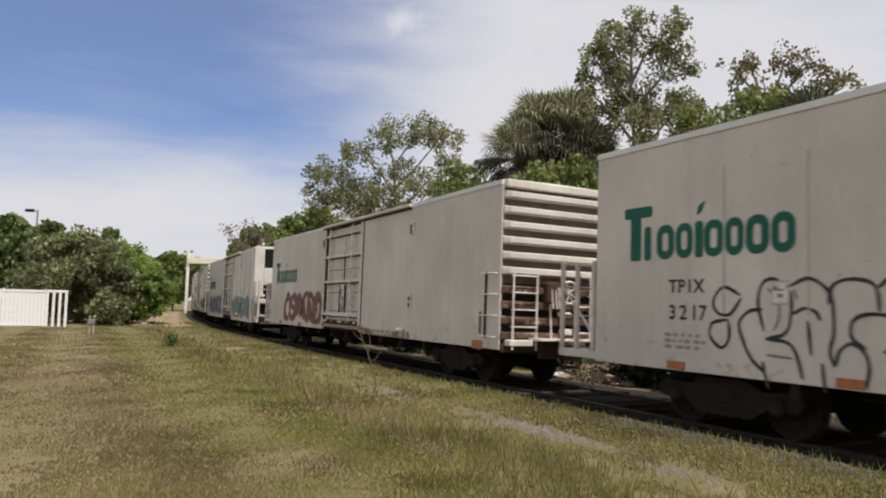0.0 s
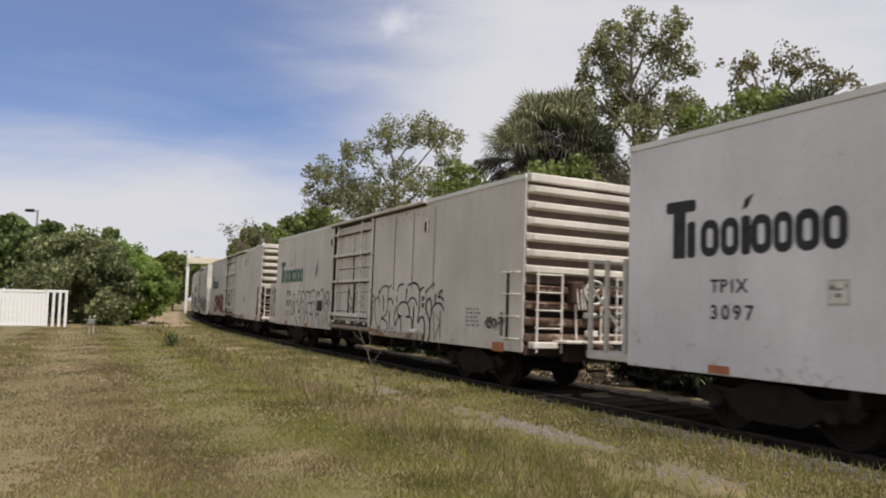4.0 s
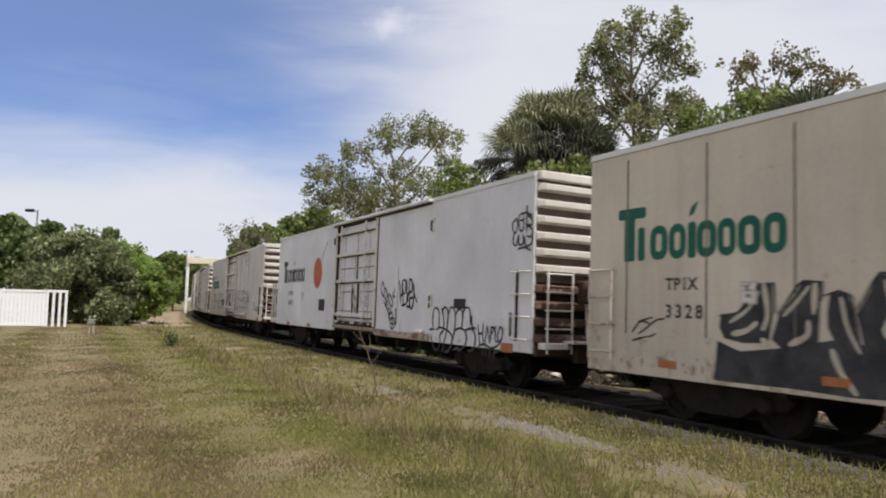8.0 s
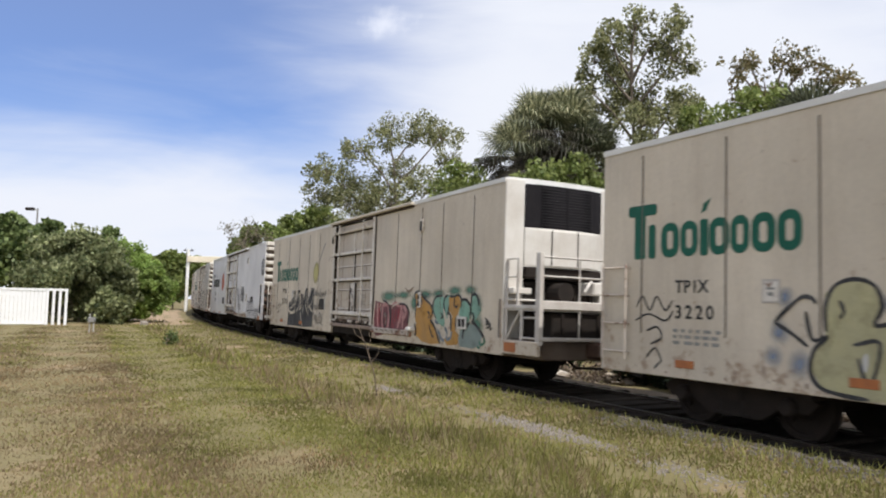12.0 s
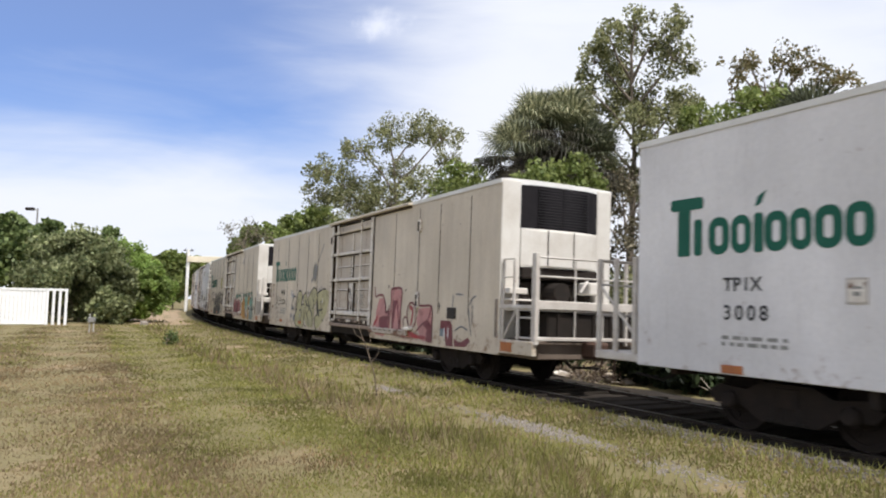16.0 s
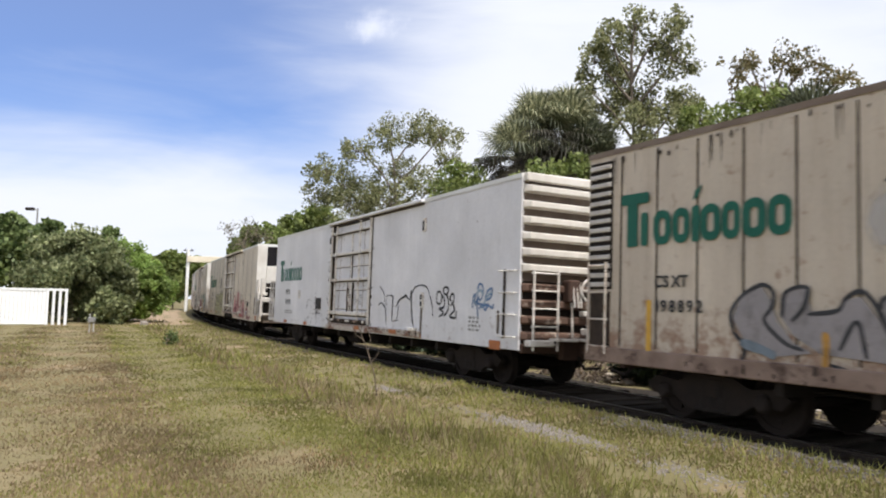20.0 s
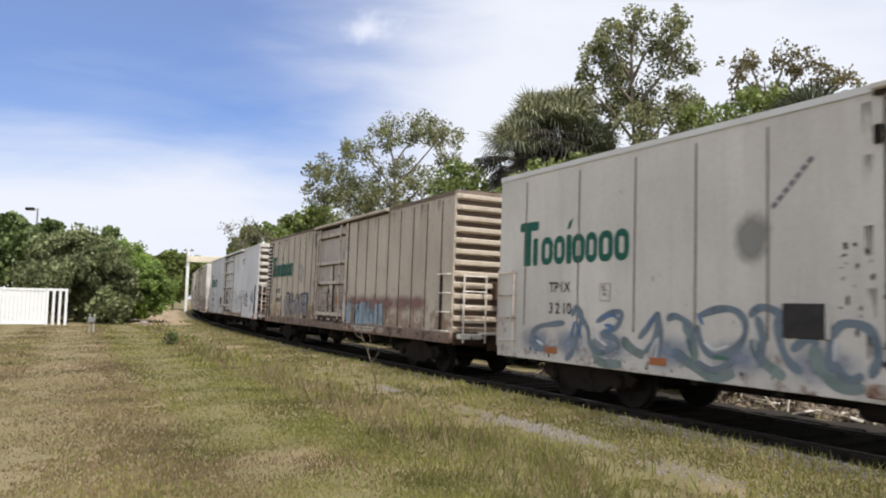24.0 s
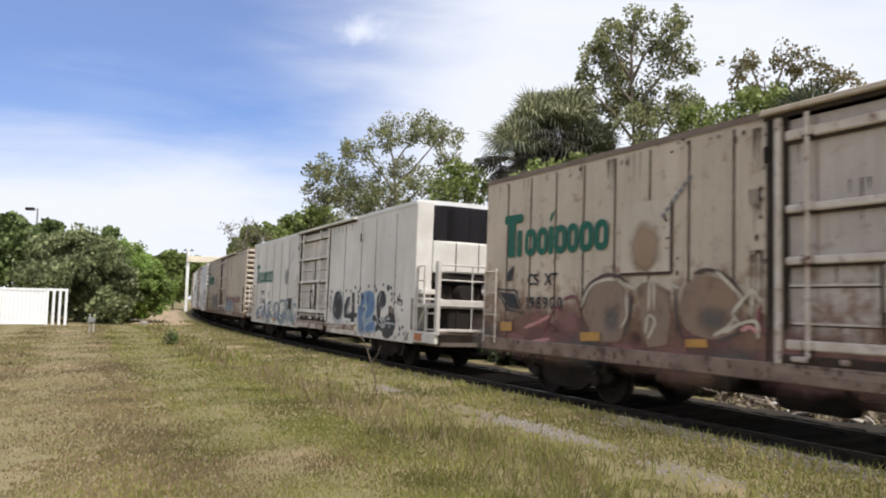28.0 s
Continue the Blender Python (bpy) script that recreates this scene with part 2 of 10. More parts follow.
RAIL_TOP = material("rail_head", (0.35, 0.34, 0.33), (0.25, 0.24, 0.23), rough=0.3, metal=0.9, scale=5)
BAR_PAINT = material("bar_paint", (0.72, 0.69, 0.64), (0.50, 0.43, 0.36), rough=0.6, scale=5, third=RUST, third_scale=7, third_from=0.57, third_to=0.68)
BAR_RUST = material("bar_rust", (0.60, 0.54, 0.47), (0.38, 0.29, 0.225), rough=0.75, scale=4, third=(0.15, 0.075, 0.05), third_scale=5, third_from=0.56, third_to=0.66)
END_RUST = material("end_rust", (0.13, 0.078, 0.056), (0.06, 0.038, 0.029), rough=0.85, scale=3, third=(0.40, 0.32, 0.26), third_scale=2.2, third_from=0.57, third_to=0.66)
ROOF_RUST = material("roof_rust", (0.22, 0.175, 0.14), (0.12, 0.085, 0.065), rough=0.85, scale=2)
WHITE_STEEL = material("platform_white", (0.56, 0.53, 0.49), (0.36, 0.31, 0.27), rough=0.6, scale=4, third=RUST, third_scale=6, third_from=0.62, third_to=0.72)
UNIT_WHITE = material("unit_white", (0.62, 0.60, 0.56), (0.46, 0.42, 0.37), rough=0.45, scale=2)
GRILLE_SLAT = material("grille_slat", (0.022, 0.02, 0.022), (0.02, 0.018, 0.02), rough=0.5, scale=6)
GRILLE = material("grille_black", (0.012, 0.011, 0.013), (0.018, 0.016, 0.018), spec=0.12, rough=0.7, scale=6)
ORANGE = material("orange_plate", (0.42, 0.15, 0.05), (0.26, 0.10, 0.05), rough=0.6, scale=8)
YELLOW = material("yellow_plate", (0.62, 0.36, 0.05), (0.45, 0.26, 0.06), rough=0.6, scale=8)
GREEN_MARK = material("logo_green", (0.007, 0.095, 0.062), (0.012, 0.12, 0.08), rough=0.6, scale=4, bump=0)
BLACK_MARK = material("logo_black", (0.02, 0.022, 0.025), (0.05, 0.05, 0.05), rough=0.6, scale=4, bump=0)
STENCIL_FAINT = material("stencil_faint", (0.22, 0.22, 0.21), (0.34, 0.33, 0.31), rough=0.7, scale=8, bump=0)
STENCIL = material("stencil_dark", (0.02, 0.022, 0.025), (0.05, 0.05, 0.05), rough=0.7, scale=8, bump=0)
BLACK_BOX = material("hatch_black", (0.03, 0.028, 0.027), (0.06, 0.05, 0.045), rough=0.8, scale=5)
SPRAY = {k: material("spray_" + k, c, tuple(0.7 * v + 0.05 for v in c), rough=0.65, scale=2.2, bump=0, amount=1.0, third=tuple(0.55 * v for v in c), third_scale=3.0, third_from=0.5, third_to=0.7) for k, c in {
    "slate": (0.17, 0.215, 0.255), "sage": (0.22, 0.28, 0.26), "black": (0.025, 0.025, 0.028), "grey": (0.20, 0.20, 0.21), "silver": (0.42, 0.42, 0.42), "red": (0.34, 0.045, 0.055), "pink": (0.52, 0.25, 0.24),
    "orange": (0.50, 0.26, 0.05), "mint": (0.22, 0.40, 0.31), "blue": (0.11, 0.20, 0.36), "paleblue": (0.30, 0.39, 0.47), "brown": (0.25, 0.17, 0.12),
    "lilac": (0.29, 0.265, 0.265), "maroon": (0.19, 0.05, 0.06), "olive": (0.45, 0.42, 0.24), "cream": (0.55, 0.49, 0.39), "umber": (0.25, 0.165, 0.11), "soot": (0.075, 0.05, 0.04), "green": (0.05, 0.19, 0.12), "white": (0.7, 0.7, 0.7)}.items()}
def faded_paint(name, c, amount, clear=0.16, edge=0.5):
    """Paint that thins out towards the rim of its patch."""
    m = bpy.data.materials.new(name)
    m.use_nodes = True
    nt = m.node_tree
    n = lambda kind: nt.nodes.new(kind)
    link = nt.links.new
    bsdf = nt.nodes["Principled BSDF"]
    bsdf.inputs["Base Color"].default_value, bsdf.inputs["Roughness"].default_value = rgb(c), 0.7
    tc, off, ln = n("ShaderNodeTexCoord"), n("ShaderNodeVectorMath"), n("ShaderNodeVectorMath")
    off.operation, ln.operation = "SUBTRACT", "LENGTH"
    off.inputs[1].default_value = (0.5, 0.5, 0.5)
    flat = n("ShaderNodeVectorMath"); flat.operation = "MULTIPLY"; flat.inputs[1].default_value = (1, 0, 1)
    link(tc.outputs["Generated"], off.inputs[0]); link(off.outputs[0], flat.inputs[0]); link(flat.outputs[0], ln.inputs[0])
    no = n("ShaderNodeTexNoise"); no.inputs["Scale"].default_value = 5.0; no.inputs["Detail"].default_value = 6
    link(tc.outputs["Object"], no.inputs["Vector"])
    add = n("ShaderNodeMath"); add.operation = "MULTIPLY_ADD"; add.inputs[1].default_value = 0.22
    link(no.outputs["Fac"], add.inputs[0]); link(ln.outputs["Value"], add.inputs[2])
    mr = n("ShaderNodeMapRange"); mr.interpolation_type = "SMOOTHSTEP"
    mr.inputs["From Min"].default_value, mr.inputs["From Max"].default_value = clear + 0.11, edge + 0.09
    mr.inputs["To Min"].default_value, mr.inputs["To Max"].default_value = amount, 0.0
    link(add.outputs[0], mr.inputs["Value"]); link(mr.outputs[0], bsdf.inputs["Alpha"])
    return m


FRUIT = {"red": material("fruit_red", (0.42, 0.075, 0.035), (0.50, 0.15, 0.05), rough=0.6, scale=2.5, bump=0),
         "yellow": faded_paint("fruit_yellow", (0.46, 0.42, 0.17), 0.9, 0.2, 0.47),
         "faded": faded_paint("fruit_faded", (0.26, 0.26, 0.24), 0.7),
         "brown": faded_paint("fruit_brown", (0.34, 0.235, 0.15), 0.8, 0.22, 0.47)}
GROUND_MAT = material("lawn_soil", (0.15, 0.13, 0.055), (0.22, 0.175, 0.095), rough=0.95, scale=0.35, fine=25, bump=0.5, third=(0.27, 0.20, 0.12), third_scale=0.5, third_from=0.52, third_to=0.68, speck=0.5)
DIRT = material("bare_dirt", (0.34, 0.26, 0.17), (0.24, 0.17, 0.10), rough=0.95, scale=0.8, fine=20, bump=0.5)
# Stone grey lowered so that the train's shade is part of the colour.
BALLAST = material("ballast_shaded", (0.046, 0.040, 0.035), (0.027, 0.023, 0.020), spec=0.05, rough=1.0, scale=1.2, fine=30, bump=0.8, speck=0.5)
STONE = material("pale_stone", (0.31, 0.275, 0.24), (0.20, 0.175, 0.15), rough=0.9, scale=6, vary=0.25)
DARK_STONE = material("dark_stone", (0.15, 0.135, 0.12), (0.07, 0.06, 0.055), rough=0.95, scale=6, speck=0.4)
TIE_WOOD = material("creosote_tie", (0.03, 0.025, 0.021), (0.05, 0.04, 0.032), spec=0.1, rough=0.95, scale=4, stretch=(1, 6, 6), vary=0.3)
BARK = material("bark", (0.20, 0.165, 0.13), (0.10, 0.08, 0.065), rough=0.9, scale=4, stretch=(3, 3, 0.7), bump=0.6)
PALM_BARK = material("palm_trunk", (0.17, 0.145, 0.115), (0.09, 0.075, 0.06), rough=0.95, scale=6, stretch=(1, 1, 4), bump=0.7)
LEAF_OAK = leaf_material("leaf_olive", (0.085, 0.10, 0.04), (0.36, 0.36, 0.18), 0.42)
LEAF_BUSH = leaf_material("leaf_deep_green", (0.045, 0.08, 0.024), (0.22, 0.275, 0.10), 0.38)
# Leaf greens darkened to look shaded by the trees above.
LEAF_SHADED = leaf_material("leaf_shade_green", (0.012, 0.022, 0.008), (0.04, 0.06, 0.02), 0.15)
LEAF_LIGHT = leaf_material("leaf_light_green", (0.09, 0.13, 0.03), (0.27, 0.31, 0.10), 0.4)
# Lit, shaded and old shaded fronds: light is put into these colours.
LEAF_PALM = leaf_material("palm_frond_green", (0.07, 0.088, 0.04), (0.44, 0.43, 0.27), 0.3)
PALM_SHADED = leaf_material("palm_frond_shaded", (0.04, 0.05, 0.028), (0.15, 0.16, 0.095), 0.2)
PALM_OLD_SHADED = leaf_material("palm_frond_old_shaded", (0.022, 0.020, 0.013), (0.07, 0.062, 0.042), 0.1)
LEAF_RUSSET = leaf_material("leaf_russet", (0.09, 0.10, 0.04), (0.28, 0.22, 0.11), 0.4)
GRASS_BLADE = leaf_material("grass_blade", (0.165, 0.172, 0.042), (0.285, 0.27, 0.09), 0.42)
STRAW = leaf_material("straw_blade", (0.205, 0.155, 0.085), (0.295, 0.225, 0.13), 0.4)
RED_STRAW = leaf_material("russet_blade", (0.22, 0.13, 0.06), (0.34, 0.22, 0.11), 0.3)
LEAF_YELLOW = leaf_material("leaf_yellow_green", (0.12, 0.20, 0.035), (0.34, 0.43, 0.13), 0.45)
LEAF_DUSK = leaf_material("leaf_dusky_olive", (0.06, 0.085, 0.03), (0.32, 0.34, 0.17), 0.35)
LEAF_BRUSH = leaf_material("leaf_dry_brush", (0.07, 0.065, 0.04), (0.22, 0.19, 0.12), 0.3)
LITTER = leaf_material("leaf_litter", (0.05, 0.034, 0.023), (0.26, 0.20, 0.145), 0.15)
VINYL = material("white_vinyl", (0.80, 0.81, 0.82), (0.72, 0.73, 0.74), rough=0.4, scale=1.5, bump=0.03)
GALVANISED = material("galvanised_pole", (0.30, 0.30, 0.29), (0.22, 0.22, 0.21), rough=0.5, metal=0.5, scale=5)
CREAM_WALL = material("cream_beam", (0.66, 0.60, 0.47), (0.56, 0.50, 0.38), rough=0.7, scale=1.0)
PIPE_GREY = material("pipe_grey", (0.38, 0.37, 0.35), (0.25, 0.24, 0.22), rough=0.6, scale=4)
WHITE_POLE = material("white_pole", (0.75, 0.75, 0.73), (0.62, 0.62, 0.60), rough=0.6, scale=2)
DRY_TWIG = material("dry_twig", (0.15, 0.115, 0.085), (0.08, 0.06, 0.045), rough=0.9, scale=8)


# ---- mesh helpers ----
class Build:
    """Collects boxes, tubes and loose faces for one mesh."""

    def __init__(self):
        self.v, self.f = [], []

    def face(self, pts):
        k = len(self.v)
        self.v += [tuple(p) for p in pts]
        self.f.append(tuple(range(k, k + len(pts))))

    def box(self, x0, x1, y0, y1, z0, z1, c=0.0):
        """A box; c chamfers its long edges."""
        x0, x1, y0, y1, z0, z1 = min(x0, x1), max(x0, x1), min(y0, y1), max(y0, y1), min(z0, z1), max(z0, z1)
        c = min(c, (y1 - y0) * 0.45, (z1 - z0) * 0.45, (x1 - x0) * 0.45)
        if c <= 0:
            k = len(self.v)
            self.v += [(x, y, z) for x in (x0, x1) for y in (y0, y1) for z in (z0, z1)]
            self.f += [tuple(k + i for i in q) for q in ((0, 1, 3, 2), (4, 6, 7, 5), (0, 4, 5, 1), (2, 3, 7, 6), (0, 2, 6, 4), (1, 5, 7, 3))]
            return
        bm = bmesh.new()
        bmesh.ops.create_cube(bm, size=1.0)
        for v in bm.verts:
            v.co = ((x0 + x1) / 2 + v.co.x * (x1 - x0), (y0 + y1) / 2 + v.co.y * (y1 - y0), (z0 + z1) / 2 + v.co.z * (z1 - z0))
        bmesh.ops.bevel(bm, geom=bm.edges[:], offset=c, segments=1, affect="EDGES")
        self.take(bm)

    def take(self, bm):
        k = len(self.v)
        bm.verts.index_update()
        self.v += [tuple(v.co) for v in bm.verts]
        self.f += [tuple(k + v.index for v in f.verts) for f in bm.faces]
        bm.free()

    def tube(self, pts, r, sides=6, taper=1.0, caps=True):
        """A round bar along pts."""
        pts = [Vector(p) for p in pts]
        k0, n = len(self.v), len(pts)
        for i, p in enumerate(pts):
            d = (pts[min(i + 1, n - 1)] - pts[max(i - 1, 0)]).normalized()
            a = d.orthogonal().normalized() if abs(d.z) > 0.9 else d.cross(Vector((0, 0, 1))).normalized()
            b = d.cross(a)
            rr = r * (1 + (taper - 1) * i / max(1, n - 1))
            for j in range(sides):
                w = 2 * math.pi * j / sides
                self.v.append(tuple(p + rr * (math.cos(w) * a + math.sin(w) * b)))
        for i in range(n - 1):
            for j in range(sides):
                q = (j + 1) % sides
                self.f.append((k0 + i * sides + j, k0 + i * sides + q, k0 + (i + 1) * sides + q, k0 + (i + 1) * sides + j))
        if caps:
            self.f.append(tuple(k0 + j for j in range(sides))[::-1])
            self.f.append(tuple(k0 + (n - 1) * sides + j for j in range(sides)))

    def lathe(self, prof, axis="y", sides=20, at=(0, 0, 0)):
        """prof: (radius, along) pairs, turned about the axis."""
        k0 = len(self.v)
        for r, h in prof:
            for j in range(sides):
                w = 2 * math.pi * j / sides
                c, s = r * math.cos(w), r * math.sin(w)
                p = {"y": (c, h, s), "x": (h, c, s), "z": (c, s, h)}[axis]
                self.v.append((p[0] + at[0], p[1] + at[1], p[2] + at[2]))
        for i in range(len(prof) - 1):
            for j in range(sides):
                q = (j + 1) % sides
                self.f.append((k0 + i * sides + j, k0 + i * sides + q, k0 + (i + 1) * sides + q, k0 + (i + 1) * sides + j))

    def slab(self, outline, place, thick):
        """A flat plate of the (a, b) outline; place(a, b, c) gives the point at depth c."""
        k, n = len(self.v), len(outline)
        self.v += [tuple(place(a, b, thick)) for a, b in outline] + [tuple(place(a, b, 0.0)) for a, b in outline]
        self.f.append(tuple(range(k, k + n)))
        self.f += [(k + i, k + n + i, k + n + (i + 1) % n, k + (i + 1) % n) for i in range(n)]

    def mesh(self, name, mat, smooth=False):
        me = bpy.data.meshes.new(name)
        me.from_pydata(self.v, [], self.f)
        me.update()
        if mat:
            me.materials.append(mat)
        if smooth:
            me.polygons.foreach_set("use_smooth", [True] * len(me.polygons))
        return me


def part(name, b, mat, parent, label="", smooth=False, at=None, kind=""):
    ob = new(name, b.mesh(name, mat, smooth) if isinstance(b, Build) else b)
    ob.parent = parent
    if at is not None:
        ob.matrix_basis = at
    return tagged(ob, label, kind=kind)


def thing(name, label, category, group="", kind="", at=None):
    ob = new(name)
    ob.empty_display_size = 0.3
    if at is not None:
        ob.matrix_basis = at
    return tagged(ob, label, category, group, kind)


# ---- plan: the track is straight past the camera, then curves to the right ----
def plan_track():
    s = np.arange(-260.0, 420.0, 0.5)
    turn = np.interp(s, [-20, 0, 12, 22, 32, 45, 60, 90], [0, 0.00028, 0.00189, 0.00286, 0.00289, 0.00236, 0.00173, 0.00119])
    i0 = int(np.searchsorted(s, 0.0))
    th = np.cumsum(turn) * 0.5
    th = th - th[i0] + radians(-28.34)
    x, y = np.cumsum(np.sin(th)) * 0.5, np.cumsum(np.cos(th)) * 0.5
    return s, x - x[i0] + 5.501, y - y[i0] + 10.0, th


TS, TX, TY, TH = plan_track()


def on_track(s, side=0.0):
    """The point at s metres along the track, side metres to the camera's side of its centre."""
    x, y, th = np.interp(s, TS, TX), np.interp(s, TS, TY), np.interp(s, TS, TH)
    return x - math.cos(th) * side, y + math.sin(th) * side, th


def track_side(x, y):
    """Distance from the track's centre line, positive on the camera's side."""
    x, y = np.atleast_1d(x).astype(float), np.atleast_1d(y).astype(float)
    out = np.empty(len(x))
    tx, ty, th = TX[::4], TY[::4], TH[::4]
    for k in range(0, len(x), 4000):
        a, b = x[k:k + 4000, None], y[k:k + 4000, None]
        i = ((tx - a) ** 2 + (ty - b) ** 2).argmin(1)
        out[k:k + 4000] = (a[:, 0] - tx[i]) * -np.cos(th[i]) + (b[:, 0] - ty[i]) * np.sin(th[i])
    return out


def ground_z(x, y, rough=True):
    d = track_side(x, y)
    z = np.interp(d, [-60, -12, -3, 1.35, 1.75, 2.6, 4, 9.5, 25, 80], [0.25, 0.05, -0.14, -0.14, 0.0, -0.01, -0.05, 0.05, 0.15, 0.15])
    if rough:
        x, y = np.atleast_1d(x), np.atleast_1d(y)
        amp = np.clip((np.abs(d) - 2.5) / 4, 0, 1)
        z = z + amp * (0.035 * np.sin(x * 0.9 + 1.3 * np.sin(y * 0.31)) * np.sin(y * 0.7 + 0.4) + 0.02 * np.sin(x * 2.3 + y * 1.1))
    return z


def gz(x, y):
    return float(ground_z(x, y)[0])


# ---- ground, ballast, rails, ties ----
def spaced(near, far, n):
    t = np.linspace(-1, 1, n)
    return np.sign(t) * (near * np.abs(t) + far * np.abs(t) ** 5)


def build_ground():
    gx, gy = spaced(70, 2200, 170), spaced(80, 2200, 190) + 14
    X, Y = np.meshgrid(gx, gy)
    Z = ground_z(X.ravel(), Y.ravel())
    v = np.stack([X.ravel(), Y.ravel(), Z], 1)
    nx, ny = len(gx), len(gy)
    i = np.arange(ny - 1)[:, None] * nx + np.arange(nx - 1)[None]
    f = np.stack([i, i + 1, i + nx + 1, i + nx], -1).reshape(-1, 4)
    me = bpy.data.meshes.new("ground")
    me.from_pydata(v.tolist(), [], f.tolist())
    me.materials.append(GROUND_MAT)
    me.polygons.foreach_set("use_smooth", [True] * len(me.polygons))
    tagged(new("ground", me), "mown lawn of green and straw-coloured grass with bare patches", "ground", kind="structure")


def strip(name, mat, profile, s0, s1, step, smooth=False, wobble=0.0):
    """A band along the track: profile of (side, height) pairs swept from s0 to s1."""
    b = Build()
    ss = np.arange(s0, s1 + 0.01, step)
    n = len(profile)
    rnd = random.Random(7)
    for s in ss:
        for d, z in profile:
            x, y, _ = on_track(s, d + rnd.uniform(-wobble, wobble))
            b.v.append((x, y, z + rnd.uniform(-wobble, wobble) * 0.25))
    for i in range(len(ss) - 1):
        for j in range(n - 1):
            b.f.append((i * n + j, i * n + j + 1, (i + 1) * n + j + 1, (i + 1) * n + j))
    return b.mesh(name, mat, smooth)


build_ground()
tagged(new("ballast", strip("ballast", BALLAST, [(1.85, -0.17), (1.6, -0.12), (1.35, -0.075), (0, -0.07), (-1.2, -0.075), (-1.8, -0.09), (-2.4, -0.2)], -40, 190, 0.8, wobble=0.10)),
       "grey crushed stone ballast under the rails, darkened as in shade", "ballast", kind="structure")
track = thing("railway_track", "rusty steel rails on dark creosoted wooden ties", "track", kind="structure")
for side in (0.945, -0.565):
    part("rail", strip("rail", RAIL_STEEL, [(side + 0.07, -0.16), (side + 0.015, -0.13), (side + 0.012, -0.045), (side + 0.036, -0.035), (side + 0.036, -0.003), (side - 0.036, -0.003), (side - 0.036, -0.035),
                                            (side - 0.012, -0.045), (side - 0.015, -0.13), (side - 0.07, -0.16)], -45, 200, 1.0), None, track)
    part("rail_head", strip("rail_head", RAIL_TOP, [(side + 0.03, -0.001), (side, 0.001), (side - 0.03, -0.001)], -45, 200, 1.0), None, track, "polished running surface of the rail")
tie_b = Build()
tie_b.box(-0.11, 0.11, -1.09, 1.47, -0.22, -0.04, 0.015)
tie_mesh = tie_b.mesh("tie", TIE_WOOD)
for k in range(150):
    s = -6 + 0.55 * k
    x, y, th = on_track(s)
    part("tie", tie_mesh, None, track, at=pose(x, y, random.uniform(-0.015, 0.01), 0, 0, 90 - math.degrees(th) + random.uniform(-1.5, 1.5)))

# ---- refrigerator cars ----
# Grimy brown, deepened for the shade in the gaps between end ribs.
END_GRIME_SHADE = material("end_grime_shade", (0.16, 0.125, 0.10), (0.09, 0.065, 0.05), rough=0.9, scale=2.5)
STEEL_DULL = material("dull_steel", (0.028, 0.022, 0.019), (0.016, 0.013, 0.011), spec=0.15, rough=0.9, scale=6)
# near and far side from the body's datum, and the middle of track and body
HW, FW, YC = 1.58, 1.20, 0.19
SILL, EAVE = 0.77, 4.17
WHEEL_R = 0.42


def side_at(length):
    """Maps metres from the leading end, height and proudness on the near side to the car's space."""
    return lambda u, z, c=0.0: (length / 2 - u, HW + c, z)


def side_box(b, L, u0, u1, z0, z1, c0, c1, bev=0.0):
    b.box(L / 2 - u1, L / 2 - u0, HW + c0, HW + c1, z0, z1, bev)


